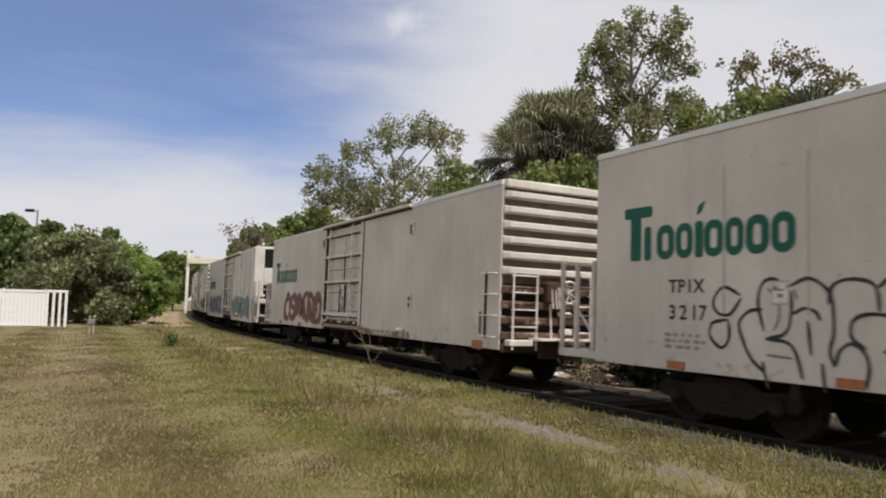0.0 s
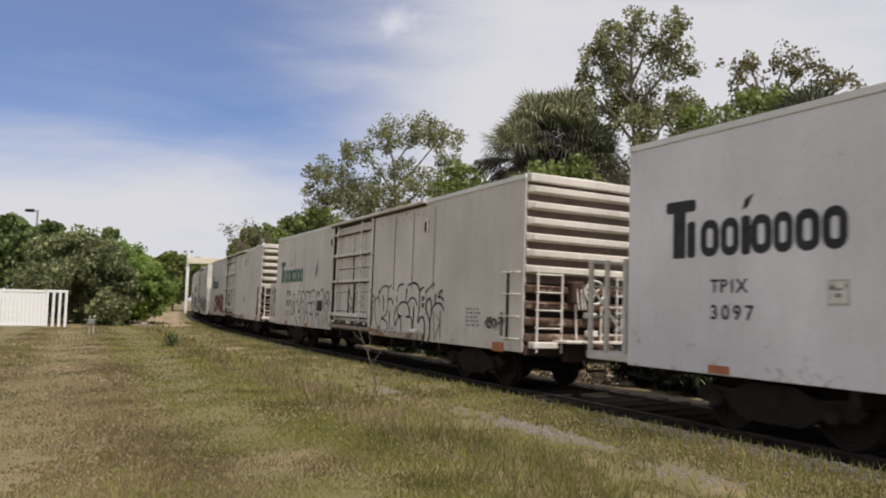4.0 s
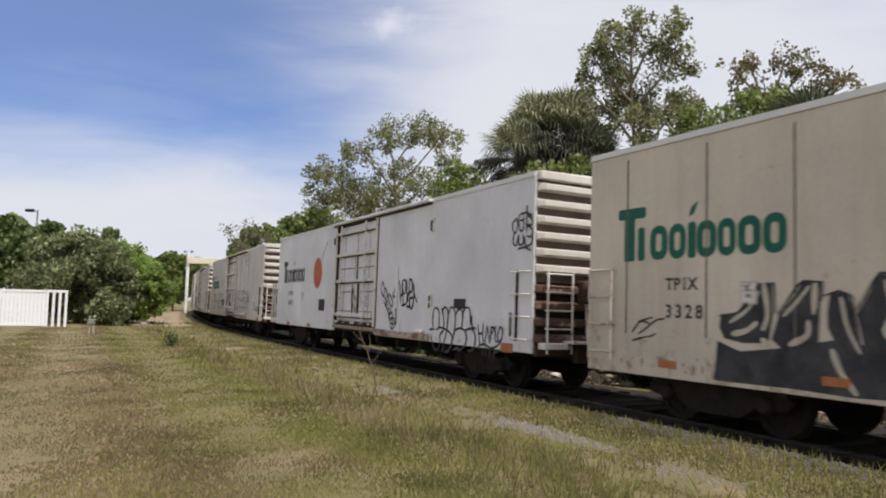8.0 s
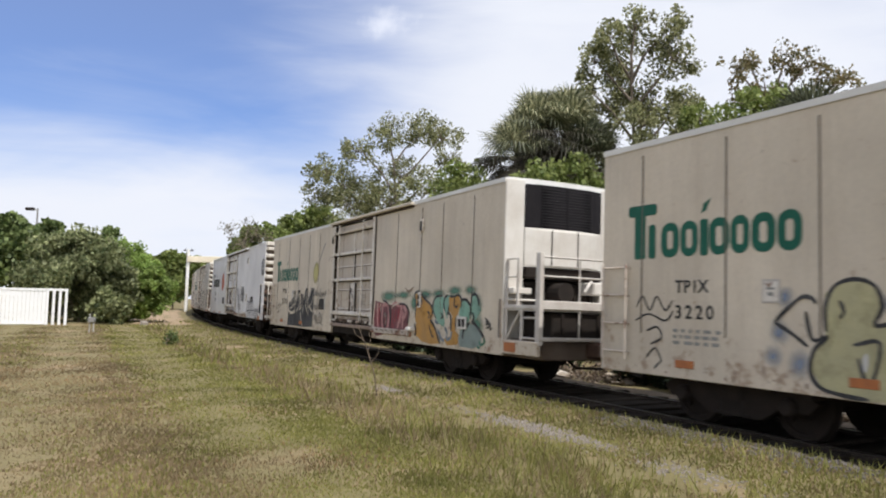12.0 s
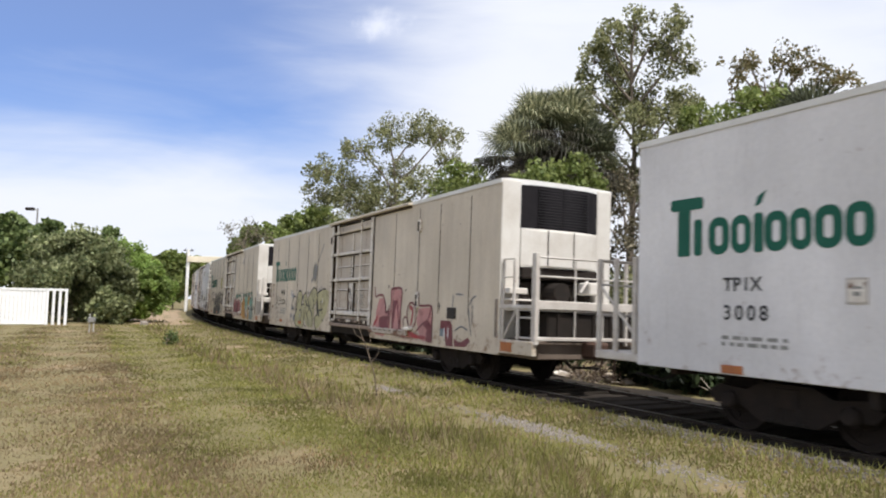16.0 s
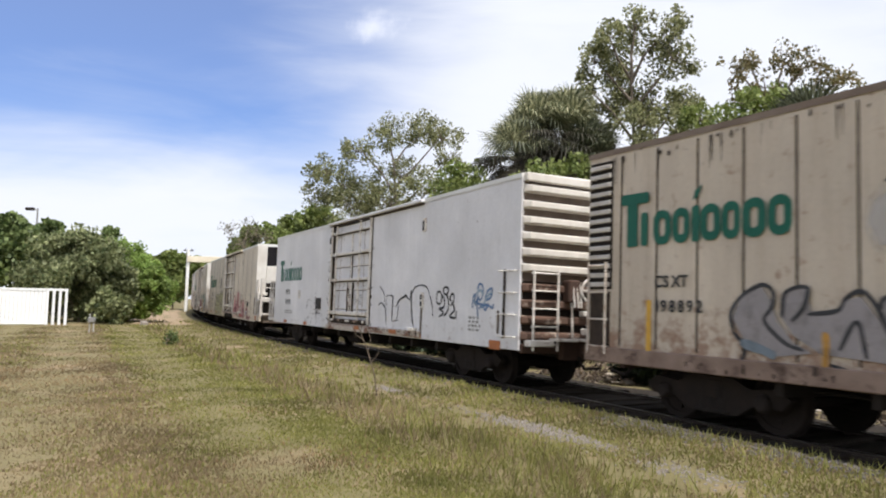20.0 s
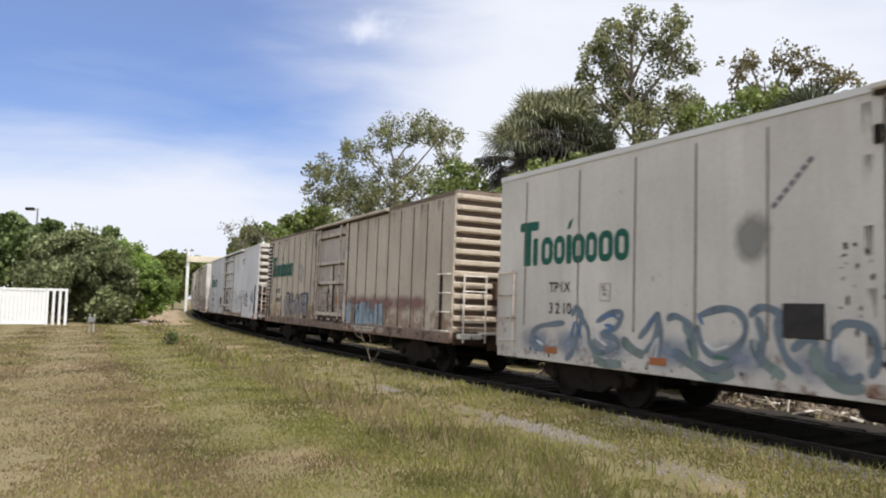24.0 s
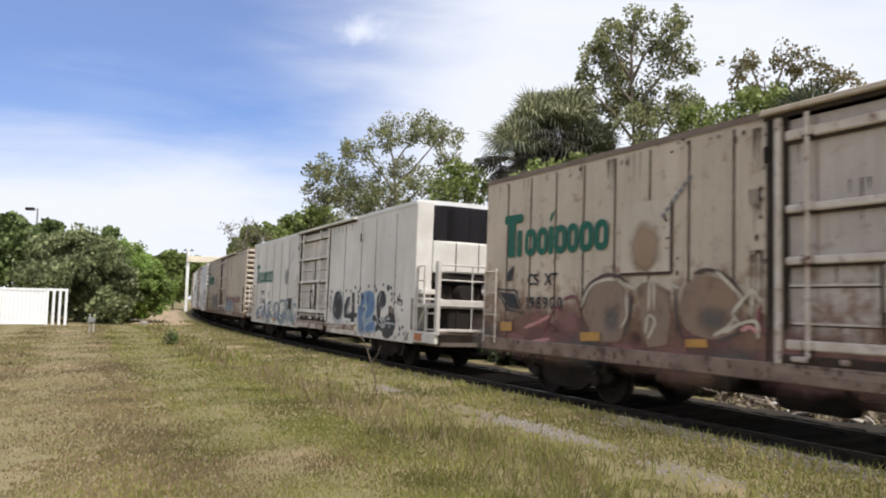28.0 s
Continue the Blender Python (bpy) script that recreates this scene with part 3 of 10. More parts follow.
def add_bogies(car, L):
    """Two four-wheel bogies; the wheelsets turn."""
    sf = Build()
    for sy in (1, -1):
        y0, y1 = sy * 0.96, sy * 1.08
        pts = [(-1.25, 0.50), (-1.05, 0.62), (-0.62, 0.58), (-0.36, 0.70), (0.36, 0.70), (0.62, 0.58), (1.05, 0.62), (1.25, 0.50), (1.12, 0.36), (0.72, 0.38), (0.42, 0.20), (-0.42, 0.20), (-0.72, 0.38), (-1.12, 0.36)]
        k, n = len(sf.v), len(pts)
        sf.v += [(x, y0, z) for x, z in pts] + [(x, y1, z) for x, z in pts]
        sf.f.append(tuple(range(k, k + n)))
        sf.f.append(tuple(range(k + n, k + 2 * n))[::-1])
        sf.f += [(k + i, k + n + i, k + n + (i + 1) % n, k + (i + 1) % n) for i in range(n)]
    sf.box(-0.18, 0.18, -1.1, 1.1, 0.38, 0.66, 0.02)
    frame_mesh = sf.mesh("bogie", SHADED_GRIME)
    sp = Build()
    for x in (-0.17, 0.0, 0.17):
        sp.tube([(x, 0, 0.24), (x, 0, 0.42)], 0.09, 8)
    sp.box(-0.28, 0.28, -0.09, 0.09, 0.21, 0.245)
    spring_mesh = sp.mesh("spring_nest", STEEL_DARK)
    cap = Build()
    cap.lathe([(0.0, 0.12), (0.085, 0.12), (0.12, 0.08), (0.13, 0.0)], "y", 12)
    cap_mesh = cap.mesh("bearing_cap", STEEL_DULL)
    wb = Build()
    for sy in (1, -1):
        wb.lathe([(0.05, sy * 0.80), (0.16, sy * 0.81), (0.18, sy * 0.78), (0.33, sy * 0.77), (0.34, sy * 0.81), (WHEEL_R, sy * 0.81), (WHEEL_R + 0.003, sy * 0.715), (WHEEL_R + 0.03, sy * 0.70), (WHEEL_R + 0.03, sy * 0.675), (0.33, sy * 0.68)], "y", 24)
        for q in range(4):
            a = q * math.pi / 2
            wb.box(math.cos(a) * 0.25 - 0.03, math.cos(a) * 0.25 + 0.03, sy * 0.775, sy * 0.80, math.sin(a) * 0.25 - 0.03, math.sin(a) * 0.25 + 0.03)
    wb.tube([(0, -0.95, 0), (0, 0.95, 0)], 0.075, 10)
    wheel_mesh = wb.mesh("wheelset", SHADED_GRIME)
    for cx in (L / 2 - 2.35, -L / 2 + 2.35):
        bogie = part("bogie", frame_mesh, None, car, "grimy cast steel bogie with two wheelsets, near-black as in shade", at=pose(cx, YC, 0))
        for sy in (1, -1):
            part("spring_nest", spring_mesh, None, bogie, at=pose(0, sy * 1.02, 0))
            for wx in (0.86, -0.86):
                part("bearing_cap", cap_mesh, None, bogie, "dull bearing end cap", at=pose(wx, sy * 1.06, WHEEL_R, 0, 0, 0 if sy > 0 else 180))
        for wx in (0.86, -0.86):
            part("wheelset", wheel_mesh, None, bogie, "steel wheels on one axle", at=pose(wx, 0, WHEEL_R))


def add_coupler(car, L, sign, reach):
    b = Build()
    x = sign * L / 2
    b.box(x, x + sign * reach * 0.75, YC - 0.10, YC + 0.10, 0.72, 0.92, 0.02)
    b.box(x + sign * reach * 0.7, x + sign * reach * 1.0, YC - 0.19, YC + 0.17, 0.66, 0.98, 0.05)
    b.box(x + sign * 0.05, x + sign * 0.2, YC - 0.5, YC + 0.5, 0.6, 0.98, 0.02)
    part("coupler", b, RUSTY, car, "rusty knuckle coupler and striker")
    h = Build()
    h.tube([(x + sign * 0.1, 0.3, 0.75), (x + sign * reach * 0.5, 0.32, 0.45), (x + sign * reach, 0.25, 0.5)], 0.03, 6)
    part("brake_hose", h, STEEL_DARK, car)


def ladder(b, place, w0, w1, z0, z1, n, r=0.016, stiles=True, lift=0.07):
    """Rungs between two stiles; place(w, z, c)."""
    for i in range(n):
        z = z0 + (z1 - z0) * i / (n - 1)
        b.tube([place(w0, z, 0), place(w0, z, lift), place(w1, z, lift), place(w1, z, 0)], r, 5)
    if stiles:
        for w in (w0, w1):
            b.tube([place(w, z0 - 0.12, lift), place(w, z1 + 0.06, lift)], r * 1.3, 5)


def ribbed_end(car, L, sign, top, bottom, rib, depth, paint, back, label, header=False):
    """A steel end: a flat back sheet and separate pressed horizontal ribs."""
    x = sign * L / 2
    # The back's dark colour holds the shadow below each rib.
    b = Build()
    b.box(x - sign * 0.03, x, -FW + 0.02, HW - 0.02, bottom, top)
    sheet = part("end_sheet", b, back, car, label)
    prof = [(0.0, 0.0), (depth * 0.9, -0.09), (depth, -0.14), (depth, -0.44), (depth * 0.85, -0.50), (0.0, -0.56)]
    z = top - 0.04
    if header:
        z = top - 0.22
        hb = Build()
        hb.box(x, x + sign * depth * 0.9, -FW + 0.03, HW - 0.03, top - 0.17, top - 0.005, 0.02)
        part("end_header", hb, paint, sheet, "flat pale top band of the end")
    while z - rib * 0.70 > bottom - 0.02:
        b = Build()
        for j, y in enumerate((-FW + 0.03, -FW + 0.12, HW - 0.12, HW - 0.03)):
            b.v += [(x + sign * (c * (1.0 if 0 < j < 3 else 0.25) + 0.001), y, z + q * rib) for c, q in prof]
        n = len(prof)
        for j in range(3):
            for i in range(n - 1):
                q = (j * n + i, j * n + i + 1, (j + 1) * n + i + 1, (j + 1) * n + i)
                b.f.append(q if sign > 0 else q[::-1])
        b.f += [tuple(range(n)), tuple(range(3 * n, 4 * n))[::-1]]
        part("rib", b, paint, sheet)
        z -= rib


def add_door(car, L, u0, u1, paint, slide_to, style):
    """A plug door with lock pipes, cross beams, lock box, sill and tracks."""
    P = side_at(L)
    w = u1 - u0
    old = style == "S"
    bars_paint = BAR_RUST if old else BAR_PAINT
    b = Build()
    side_box(b, L, u0 + 0.10, u1 - 0.12, 1.02, 4.02, -0.10, -0.055, 0.01)
    door = part("door", b, PAINT["door_rusty"] if old else PAINT["door"] if style == "U" else paint, car, "plug door with lock pipes and cross beams, shut")
    # frame posts, with a dark joint on both sides of each
    for ua, ub in ((u0, u0 + 0.10), (u1 - 0.18 if old else u1 - 0.13, u1)):
        fr = Build()
        side_box(fr, L, ua, ub, 0.98, 4.08, -0.05, 0.05, 0.015)
        post = part("frame_post", fr, bars_paint, door)
        for uj, wj in ((ua - 0.055, 0.054), (ub + 0.001, 0.05)):
            gk = Build()
            side_box(gk, L, uj, uj + wj, 1.0, 4.06, 0.001 if uj < u0 or uj >= u1 else -0.0535, 0.012)
            part("frame_joint", gk, GRIME_SHADE, post)
    beams = ((3.80, 0.065), (2.88, 0.05), (2.24, 0.05), (1.22, 0.06)) if old else ((3.80, 0.035), (3.12, 0.042), (2.31, 0.042), (1.28, 0.06))
    for z, h in beams:
        bb = Build()
        side_box(bb, L, u0 + 0.155, u1 - 0.20, z - h, z + h, -0.055, 0.045, 0.018)
        beam = part("cross_beam", bb, bars_paint if z < 3.5 or old else paint, door, "pale rust-marked cross beam")
        # Dark strip below each beam, painted as the beam's shadow.
        gk = Build()
        side_box(gk, L, u0 + 0.17, u1 - 0.21, z - h - 0.032, z - h - 0.001, -0.054, 0.0)
        part("grime_line", gk, GRIME_SHADE, beam)
    for z in ((1.94, 1.48) if old else (2.72, 2.0, 1.42)):
        bb = Build()
        side_box(bb, L, u0 + 0.17, u1 - 0.21, z - 0.014, z + 0.014, -0.055, -0.025)
        rib = part("cross_rib", bb, bars_paint, door)
        # A thinner painted shadow below each rib.
        gk = Build()
        side_box(gk, L, u0 + 0.17, u1 - 0.21, z - 0.032, z - 0.015, -0.054, -0.04)
        part("grime_line", gk, GRIME_SHADE, rib)
    for k, fx in enumerate((0.158, 0.832) if old else (0.06, 0.19, 0.782)):
        pb = Build()
        uu = u0 + w * fx
        pb.tube([P(uu, 1.08, 0.085), P(uu, 4.03, 0.085)], 0.028, 8)
        pipe = part("lock_pipe", pb, bars_paint, door, "vertical lock pipe")
        for z, h in beams:
            gb = Build()
            side_box(gb, L, uu - 0.05, uu + 0.05, z - 0.055, z + 0.055, 0.03, 0.12, 0.015)
            part("pipe_guide", gb, bars_paint, pipe)
            # Dark edges under and beside the guide stand in for its shadow.
            gk = Build()
            side_box(gk, L, uu - 0.062, uu + 0.062, z - 0.078, z - 0.056, 0.0, 0.10)
            side_box(gk, L, uu - 0.066, uu - 0.051, z - 0.056, z + 0.06, 0.046, 0.10)
            part("pipe_bracket", gk, GRIME_SHADE, pipe)
        # Thin brown line along one side of the pipe.
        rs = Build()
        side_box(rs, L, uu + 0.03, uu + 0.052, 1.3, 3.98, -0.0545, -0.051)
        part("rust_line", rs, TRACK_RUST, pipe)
    # centre: upper lock post, lock box with levers, lower lock post
    um = u0 + w * (0.497 if old else 0.515)
    lb = Build()
    if old:
        side_box(lb, L, um - 0.10, um + 0.10, 2.29, 2.83, -0.055, 0.0, 0.012)
    else:
        side_box(lb, L, um - 0.075, um + 0.02, 2.36, 3.76, -0.055, -0.02, 0.01)
    part("lock_post", lb, bars_paint, door, "upright lock post")
    for dx in (-0.115, 0.11) if old else (-0.095, 0.035):
        rod = Build()
        side_box(rod, L, um + dx, um + dx + 0.02, 2.30, 2.82 if old else 3.2, -0.054, -0.02)
        part("lock_rod", rod, GRIME_SHADE, door, "thin dark lock rod")
    lb = Build()
    side_box(lb, L, um - 0.21, um + 0.20, 1.62, 2.2, -0.055, 0.0, 0.02)
    side_box(lb, L, um - 0.17, um + 0.16, 1.30, 1.62, -0.055, -0.02, 0.01)
    box = part("lock_box", lb, bars_paint, door, "lock box with lever")
    lv = Build()
    lv.tube([P(um - 0.02, 1.40, 0.05), P(um - 0.01, 1.75, 0.08), P(um - 0.02, 2.05, 0.06)], 0.022, 6)
    lv.tube([P(um - 0.10, 1.62, 0.05), P(um + 0.12, 1.60, 0.08)], 0.02, 6)
    part("lock_lever", lv, RUSTY, box, "rusty lock lever")
    for du, z0, z1 in ((-0.235, 1.30, 2.2), (0.205, 1.30, 2.2), (-0.06, 1.75, 2.02), (0.05, 1.72, 1.86), (-0.14, 1.9, 2.05), (0.02, 1.36, 1.52)):
        gk = Build()
        side_box(gk, L, um + du, um + du + (0.024 if z1 - z0 > 0.5 else 0.035), z0, z1, -0.054 if z1 - z0 > 0.5 else -0.015, 0.006)
        part("lock_slot", gk, GRIME_SHADE, box)
    st = Build()
    for r in range(5):
        for c in range(3):
            ww = 0.10 + 0.05 * ((r * 7 + c * 3) % 4)
            side_box(st, L, um + 0.30 + c * 0.22, um + 0.30 + c * 0.22 + ww, 1.56 + r * 0.065, 1.585 + r * 0.065, -0.054, -0.051)
    part("stencil_block", st, STENCIL_FAINT, door, "small dark stencilled lines", kind="stuff")
    # dark strip painted as the gap's shade, and ledges below the door
    gk = Build()
    side_box(gk, L, u0 + 0.02, u1 - 0.02, 0.99, 1.10, -0.054, 0.03)
    part("door_gasket", gk, GRIME_SHADE, door, "dark strip painted as the shade in the gap below the door")
    for k in range(5):
        rl = Build()
        uu = u0 + w * (0.08 + 0.2 * k)
        side_box(rl, L, uu, uu + (0.22, 0.12, 0.3)[k % 3], 1.02, 1.09, 0.03, 0.085, 0.02)
        part("roller", rl, TRACK_RUST if k % 2 else bars_paint, door, "rust-marked door roller")
    for z in (3.6,):
        hb = Build()
        side_box(hb, L, u0 - 0.16, u0 - 0.066, z - 0.10, z + 0.12, 0.0, 0.05, 0.015)
        part("hinge_block", hb, STEEL_DARK, car, "black hinge block")
    tr = Build()
    side_box(tr, L, u0 - 0.15, slide_to, 4.10, 4.17, 0.0, 0.13, 0.01)
    part("upper_track", tr, paint, car, "door track hood below the eaves")
    # Strip coloured dark for the shadow that the track hood casts.
    ch = Build()
    side_box(ch, L, u0 - 0.15, slide_to - 0.05, 4.045, 4.098, 0.001, 0.05)
    part("track_channel", ch, GRIME_SHADE, car, "dark strip painted as the shade under the track hood")
    lo = Build()
    side_box(lo, L, u1 + 0.04, slide_to, 0.80, 0.95, 0.0, 0.07, 0.015)
    part("lower_track", lo, TRACK_PALE, car, "rust-marked lower door track")
    for k in range(int((slide_to - u1) / 0.34)):
        sl = Build()
        uu = u1 + 0.12 + k * 0.34
        side_box(sl, L, uu, uu + 0.16, 0.885, 0.905, 0.071, 0.074)
        part("track_slot", sl, GRIME_SHADE, car)
    sh = Build()
    side_box(sh, L, u0, u1, 0.86, 0.96, -0.019, 0.05, 0.015)
    part("door_sill", sh, TRACK_RUST, car, "rust-stained door sill")


TRACK_PALE = material("track_pale", (0.50, 0.45, 0.39), (0.32, 0.25, 0.20), rough=0.75, scale=2.5, third=(0.18, 0.09, 0.055), third_scale=2.2, third_from=0.52, third_to=0.62)
SILL_RUST = material("sill_rust", (0.26, 0.19, 0.15), (0.12, 0.075, 0.055), rough=0.85, scale=3, third=(0.07, 0.045, 0.035), third_scale=2.4, third_from=0.52, third_to=0.64)
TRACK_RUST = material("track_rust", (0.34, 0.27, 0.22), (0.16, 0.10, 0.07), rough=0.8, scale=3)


def roof_mesh(L, over=0.02):
    b = Build()
    prof = [(HW + over, EAVE - 0.07), (HW + over, EAVE + 0.02), (HW - 0.08, EAVE + 0.035), (YC + 0.75, EAVE + 0.055), (YC, EAVE + 0.065), (YC - 0.75, EAVE + 0.055), (-FW + 0.08, EAVE + 0.035), (-FW - over, EAVE + 0.02), (-FW - over, EAVE - 0.07)]
    xs = np.linspace(-L / 2, L / 2, 2)
    n = len(prof)
    for x in xs:
        b.v += [(x, y, z) for y, z in prof]
    b.f += [(j, j + 1, n + j + 1, n + j) for j in range(n - 1)]
    b.f += [tuple(range(n)), tuple(range(n, 2 * n))[::-1]]
    return b


def add_underframe(car, L):
    b = Build()
    b.box(-L / 2 + 0.1, L / 2 - 0.1, YC - 0.22, YC + 0.22, 0.62, 1.0, 0.02)
    b.box(-L / 2 + 4.4, L / 2 - 4.4, YC - 0.24, YC + 0.24, 0.42, 0.75, 0.03)
    b.box(-L / 2 + 0.05, L / 2 - 0.05, -FW + 0.07, HW - 0.07, 0.93, 1.0)
    for k in range(9):
        x = -L / 2 + 3.6 + k * (L - 7.2) / 8
        b.box(x - 0.06, x + 0.06, -FW + 0.08, HW - 0.08, 0.56, 0.94, 0.01)
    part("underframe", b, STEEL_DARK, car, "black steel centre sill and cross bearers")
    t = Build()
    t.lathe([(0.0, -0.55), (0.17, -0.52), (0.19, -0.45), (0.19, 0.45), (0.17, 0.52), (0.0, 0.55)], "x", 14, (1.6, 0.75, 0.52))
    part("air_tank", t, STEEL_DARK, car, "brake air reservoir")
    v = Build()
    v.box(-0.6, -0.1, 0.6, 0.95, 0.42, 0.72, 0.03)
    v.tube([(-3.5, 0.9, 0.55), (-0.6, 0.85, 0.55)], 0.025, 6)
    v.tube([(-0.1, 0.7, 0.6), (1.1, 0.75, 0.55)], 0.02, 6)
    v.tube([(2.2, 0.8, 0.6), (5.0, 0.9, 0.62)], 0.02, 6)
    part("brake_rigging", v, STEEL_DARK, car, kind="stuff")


def shell(car, L, door, paint, style, sill=SILL):
    """Side sheets round the door opening, far side, roof and ends."""
    u0, u1 = door
    b = Build()
    side_box(b, L, 0, u0, sill, EAVE - 0.05, -0.06, 0.0, 0.01)
    part("side_panel", b, paint, car)
    b = Build()
    side_box(b, L, u1, L, sill, EAVE - 0.05, -0.06, 0.0, 0.01)
    part("side_panel", b, paint, car)
    b = Build()
    side_box(b, L, u0, u1, EAVE - 0.07, EAVE - 0.052, -0.06, 0.0)
    b.box(-L / 2, L / 2, -FW, -FW + 0.06, sill, EAVE - 0.05)
    part("far_side", b, paint, car)
    # Sheet is near-black: the open recess's shade is put into its colour.
    b = Build()
    side_box(b, L, u0, u1, sill + 0.02, 0.965, -0.12, -0.06)
    part("sill_recess", b, STEEL_DARK, car)
    part("roof", roof_mesh(L), WHITE_ROOF if style != "S" else ROOF_RUST, car, "pale sheet steel roof with eave strip")
    ribbed_end(car, L, 1, EAVE, 0.86, 0.30, 0.10, paint, END_GRIME_SHADE, "ribbed steel end")


# One dark brown for grime, joints and stains, and for painted shadow lines.
GRIME_SHADE = material("grime_and_shade", (0.03, 0.023, 0.018), (0.075, 0.05, 0.035), rough=0.9, scale=6)
WHITE_ROOF = material("roof_white", (0.72, 0.72, 0.70), (0.58, 0.57, 0.54), rough=0.6, scale=1.5)


def seams(car, L, us, lo, hi, mat=None, half=0.012):
    for u in us:
        b = Build()
        side_box(b, L, u - half, u + half, lo, hi, 0.0, 0.009)
        part("seam", b, mat or SEAM, car)


FAINT_SEAM = material("seam_faint", (0.42, 0.39, 0.36), (0.50, 0.47, 0.43), rough=0.7, scale=5)
SEAM = material("seam_grey", (0.12, 0.10, 0.085), (0.24, 0.20, 0.165), rough=0.7, scale=5)


def small_fittings(car, L, mark_u, plate_shift=0.0):
    b = Build()
    side_box(b, L, mark_u - 0.07, mark_u + 0.07, 3.38, 3.70, 0.0, 0.05, 0.01)
    part("bracket", b, BAR_PAINT, car)
    b = Build()
    side_box(b, L, mark_u - 0.055, mark_u + 0.055, 3.40, 3.64, 0.05, 0.06)
    part("bracket_plate", b, BLACK_BOX, car)
    b = Build()
    side_box(b, L, mark_u - 0.07, mark_u + 0.07, 1.52, 1.90, 0.0, 0.05, 0.01)
    low = part("bracket", b, BAR_PAINT, car)
    b = Build()
    for z in (1.56, 1.72):
        side_box(b, L, mark_u - 0.045, mark_u + 0.045, z, z + 0.12, 0.05, 0.056)
    part("bracket_plate", b, BLACK_BOX, low)
    b = Build()
    side_box(b, L, mark_u - 0.55, mark_u - 0.25, 0.95, 1.03, 0.0, 0.14, 0.015)
    part("track_stop", b, BAR_PAINT, car, "small pale stop block on the door track")
    if plate_shift is not None:
        b = Build()
        side_box(b, L, L - 0.78, L - 0.70, 1.06, 1.52, 0.0, 0.02, 0.006)
        part("corner_strip", b, SEAM, car)
        b = Build()
        side_box(b, L, L - 1.06 + plate_shift, L - 0.64 + plate_shift, SILL - 0.03, SILL + 0.15, 0.0, 0.02, 0.006)
        part("corner_plate", b, ORANGE, car, "orange-brown corner plate")
    for u in (1.6, 4.2, 13.6):
        b = Build()
        side_box(b, L, u, u + 0.34, SILL + 0.02, SILL + 0.13, 0.0, 0.02, 0.005)
        part("sill_plate", b, ORANGE, car, "small orange plate on the sill")


def placard(car, L, u, z):
    """Small square placard holder."""
    b = Build()
    side_box(b, L, u, u + 0.26, z, z + 0.30, 0.001, 0.012, 0.003)
    holder = part("placard_holder", b, FAINT_SEAM, car, "small square placard holder")
    b = Build()
    side_box(b, L, u + 0.025, u + 0.235, z + 0.025, z + 0.275, 0.012, 0.015)
    part("placard", b, BAR_PAINT, holder)
    b = Build()
    side_box(b, L, u + 0.09, u + 0.17, z + 0.09, z + 0.14, 0.015, 0.018)
    side_box(b, L, u + 0.07, u + 0.19, z + 0.17, z + 0.20, 0.015, 0.018)
    part("placard_mark", b, STENCIL_FAINT, holder)


def front_platform(car, L):
    """Small end platform with stanchions at the leading end."""
    x = L / 2
    b = Build()
    b.box(x, x + 1.0, -FW + 0.1, HW - 0.02, 0.80, 0.93, 0.015)
    part("platform_deck", b, WHITE_STEEL, car, "white steel end platform")
    for i, (xx, yy) in enumerate(((0.12, HW - 0.06), (0.55, HW - 0.06), (0.95, HW - 0.06), (0.95, 0.4), (0.95, -0.4), (0.95, -FW + 0.2))):
        p = Build()
        p.box(x + xx - 0.045, x + xx + 0.045, yy - 0.03, yy + 0.03, 0.93, 2.42, 0.012)
        part("stanchion", p, WHITE_STEEL, car)
    r = Build()
    for z in (1.5, 2.0, 2.4):
        r.tube([(x + 0.95, HW - 0.06, z), (x + 0.95, -FW + 0.2, z)], 0.022, 6)
    r.tube([(x + 0.12, HW - 0.06, 1.2), (x + 0.95, HW - 0.06, 2.0)], 0.022, 6)
    part("handrail", r, WHITE_STEEL, car)
    s = Build()
    s.tube([(x + 0.6, HW - 0.09, 0.8), (x + 0.6, HW - 0.09, 0.5), (x + 0.9, HW - 0.09, 0.5), (x + 0.9, HW - 0.09, 0.8)], 0.016, 6)
    part("step", s, RUSTY, car)


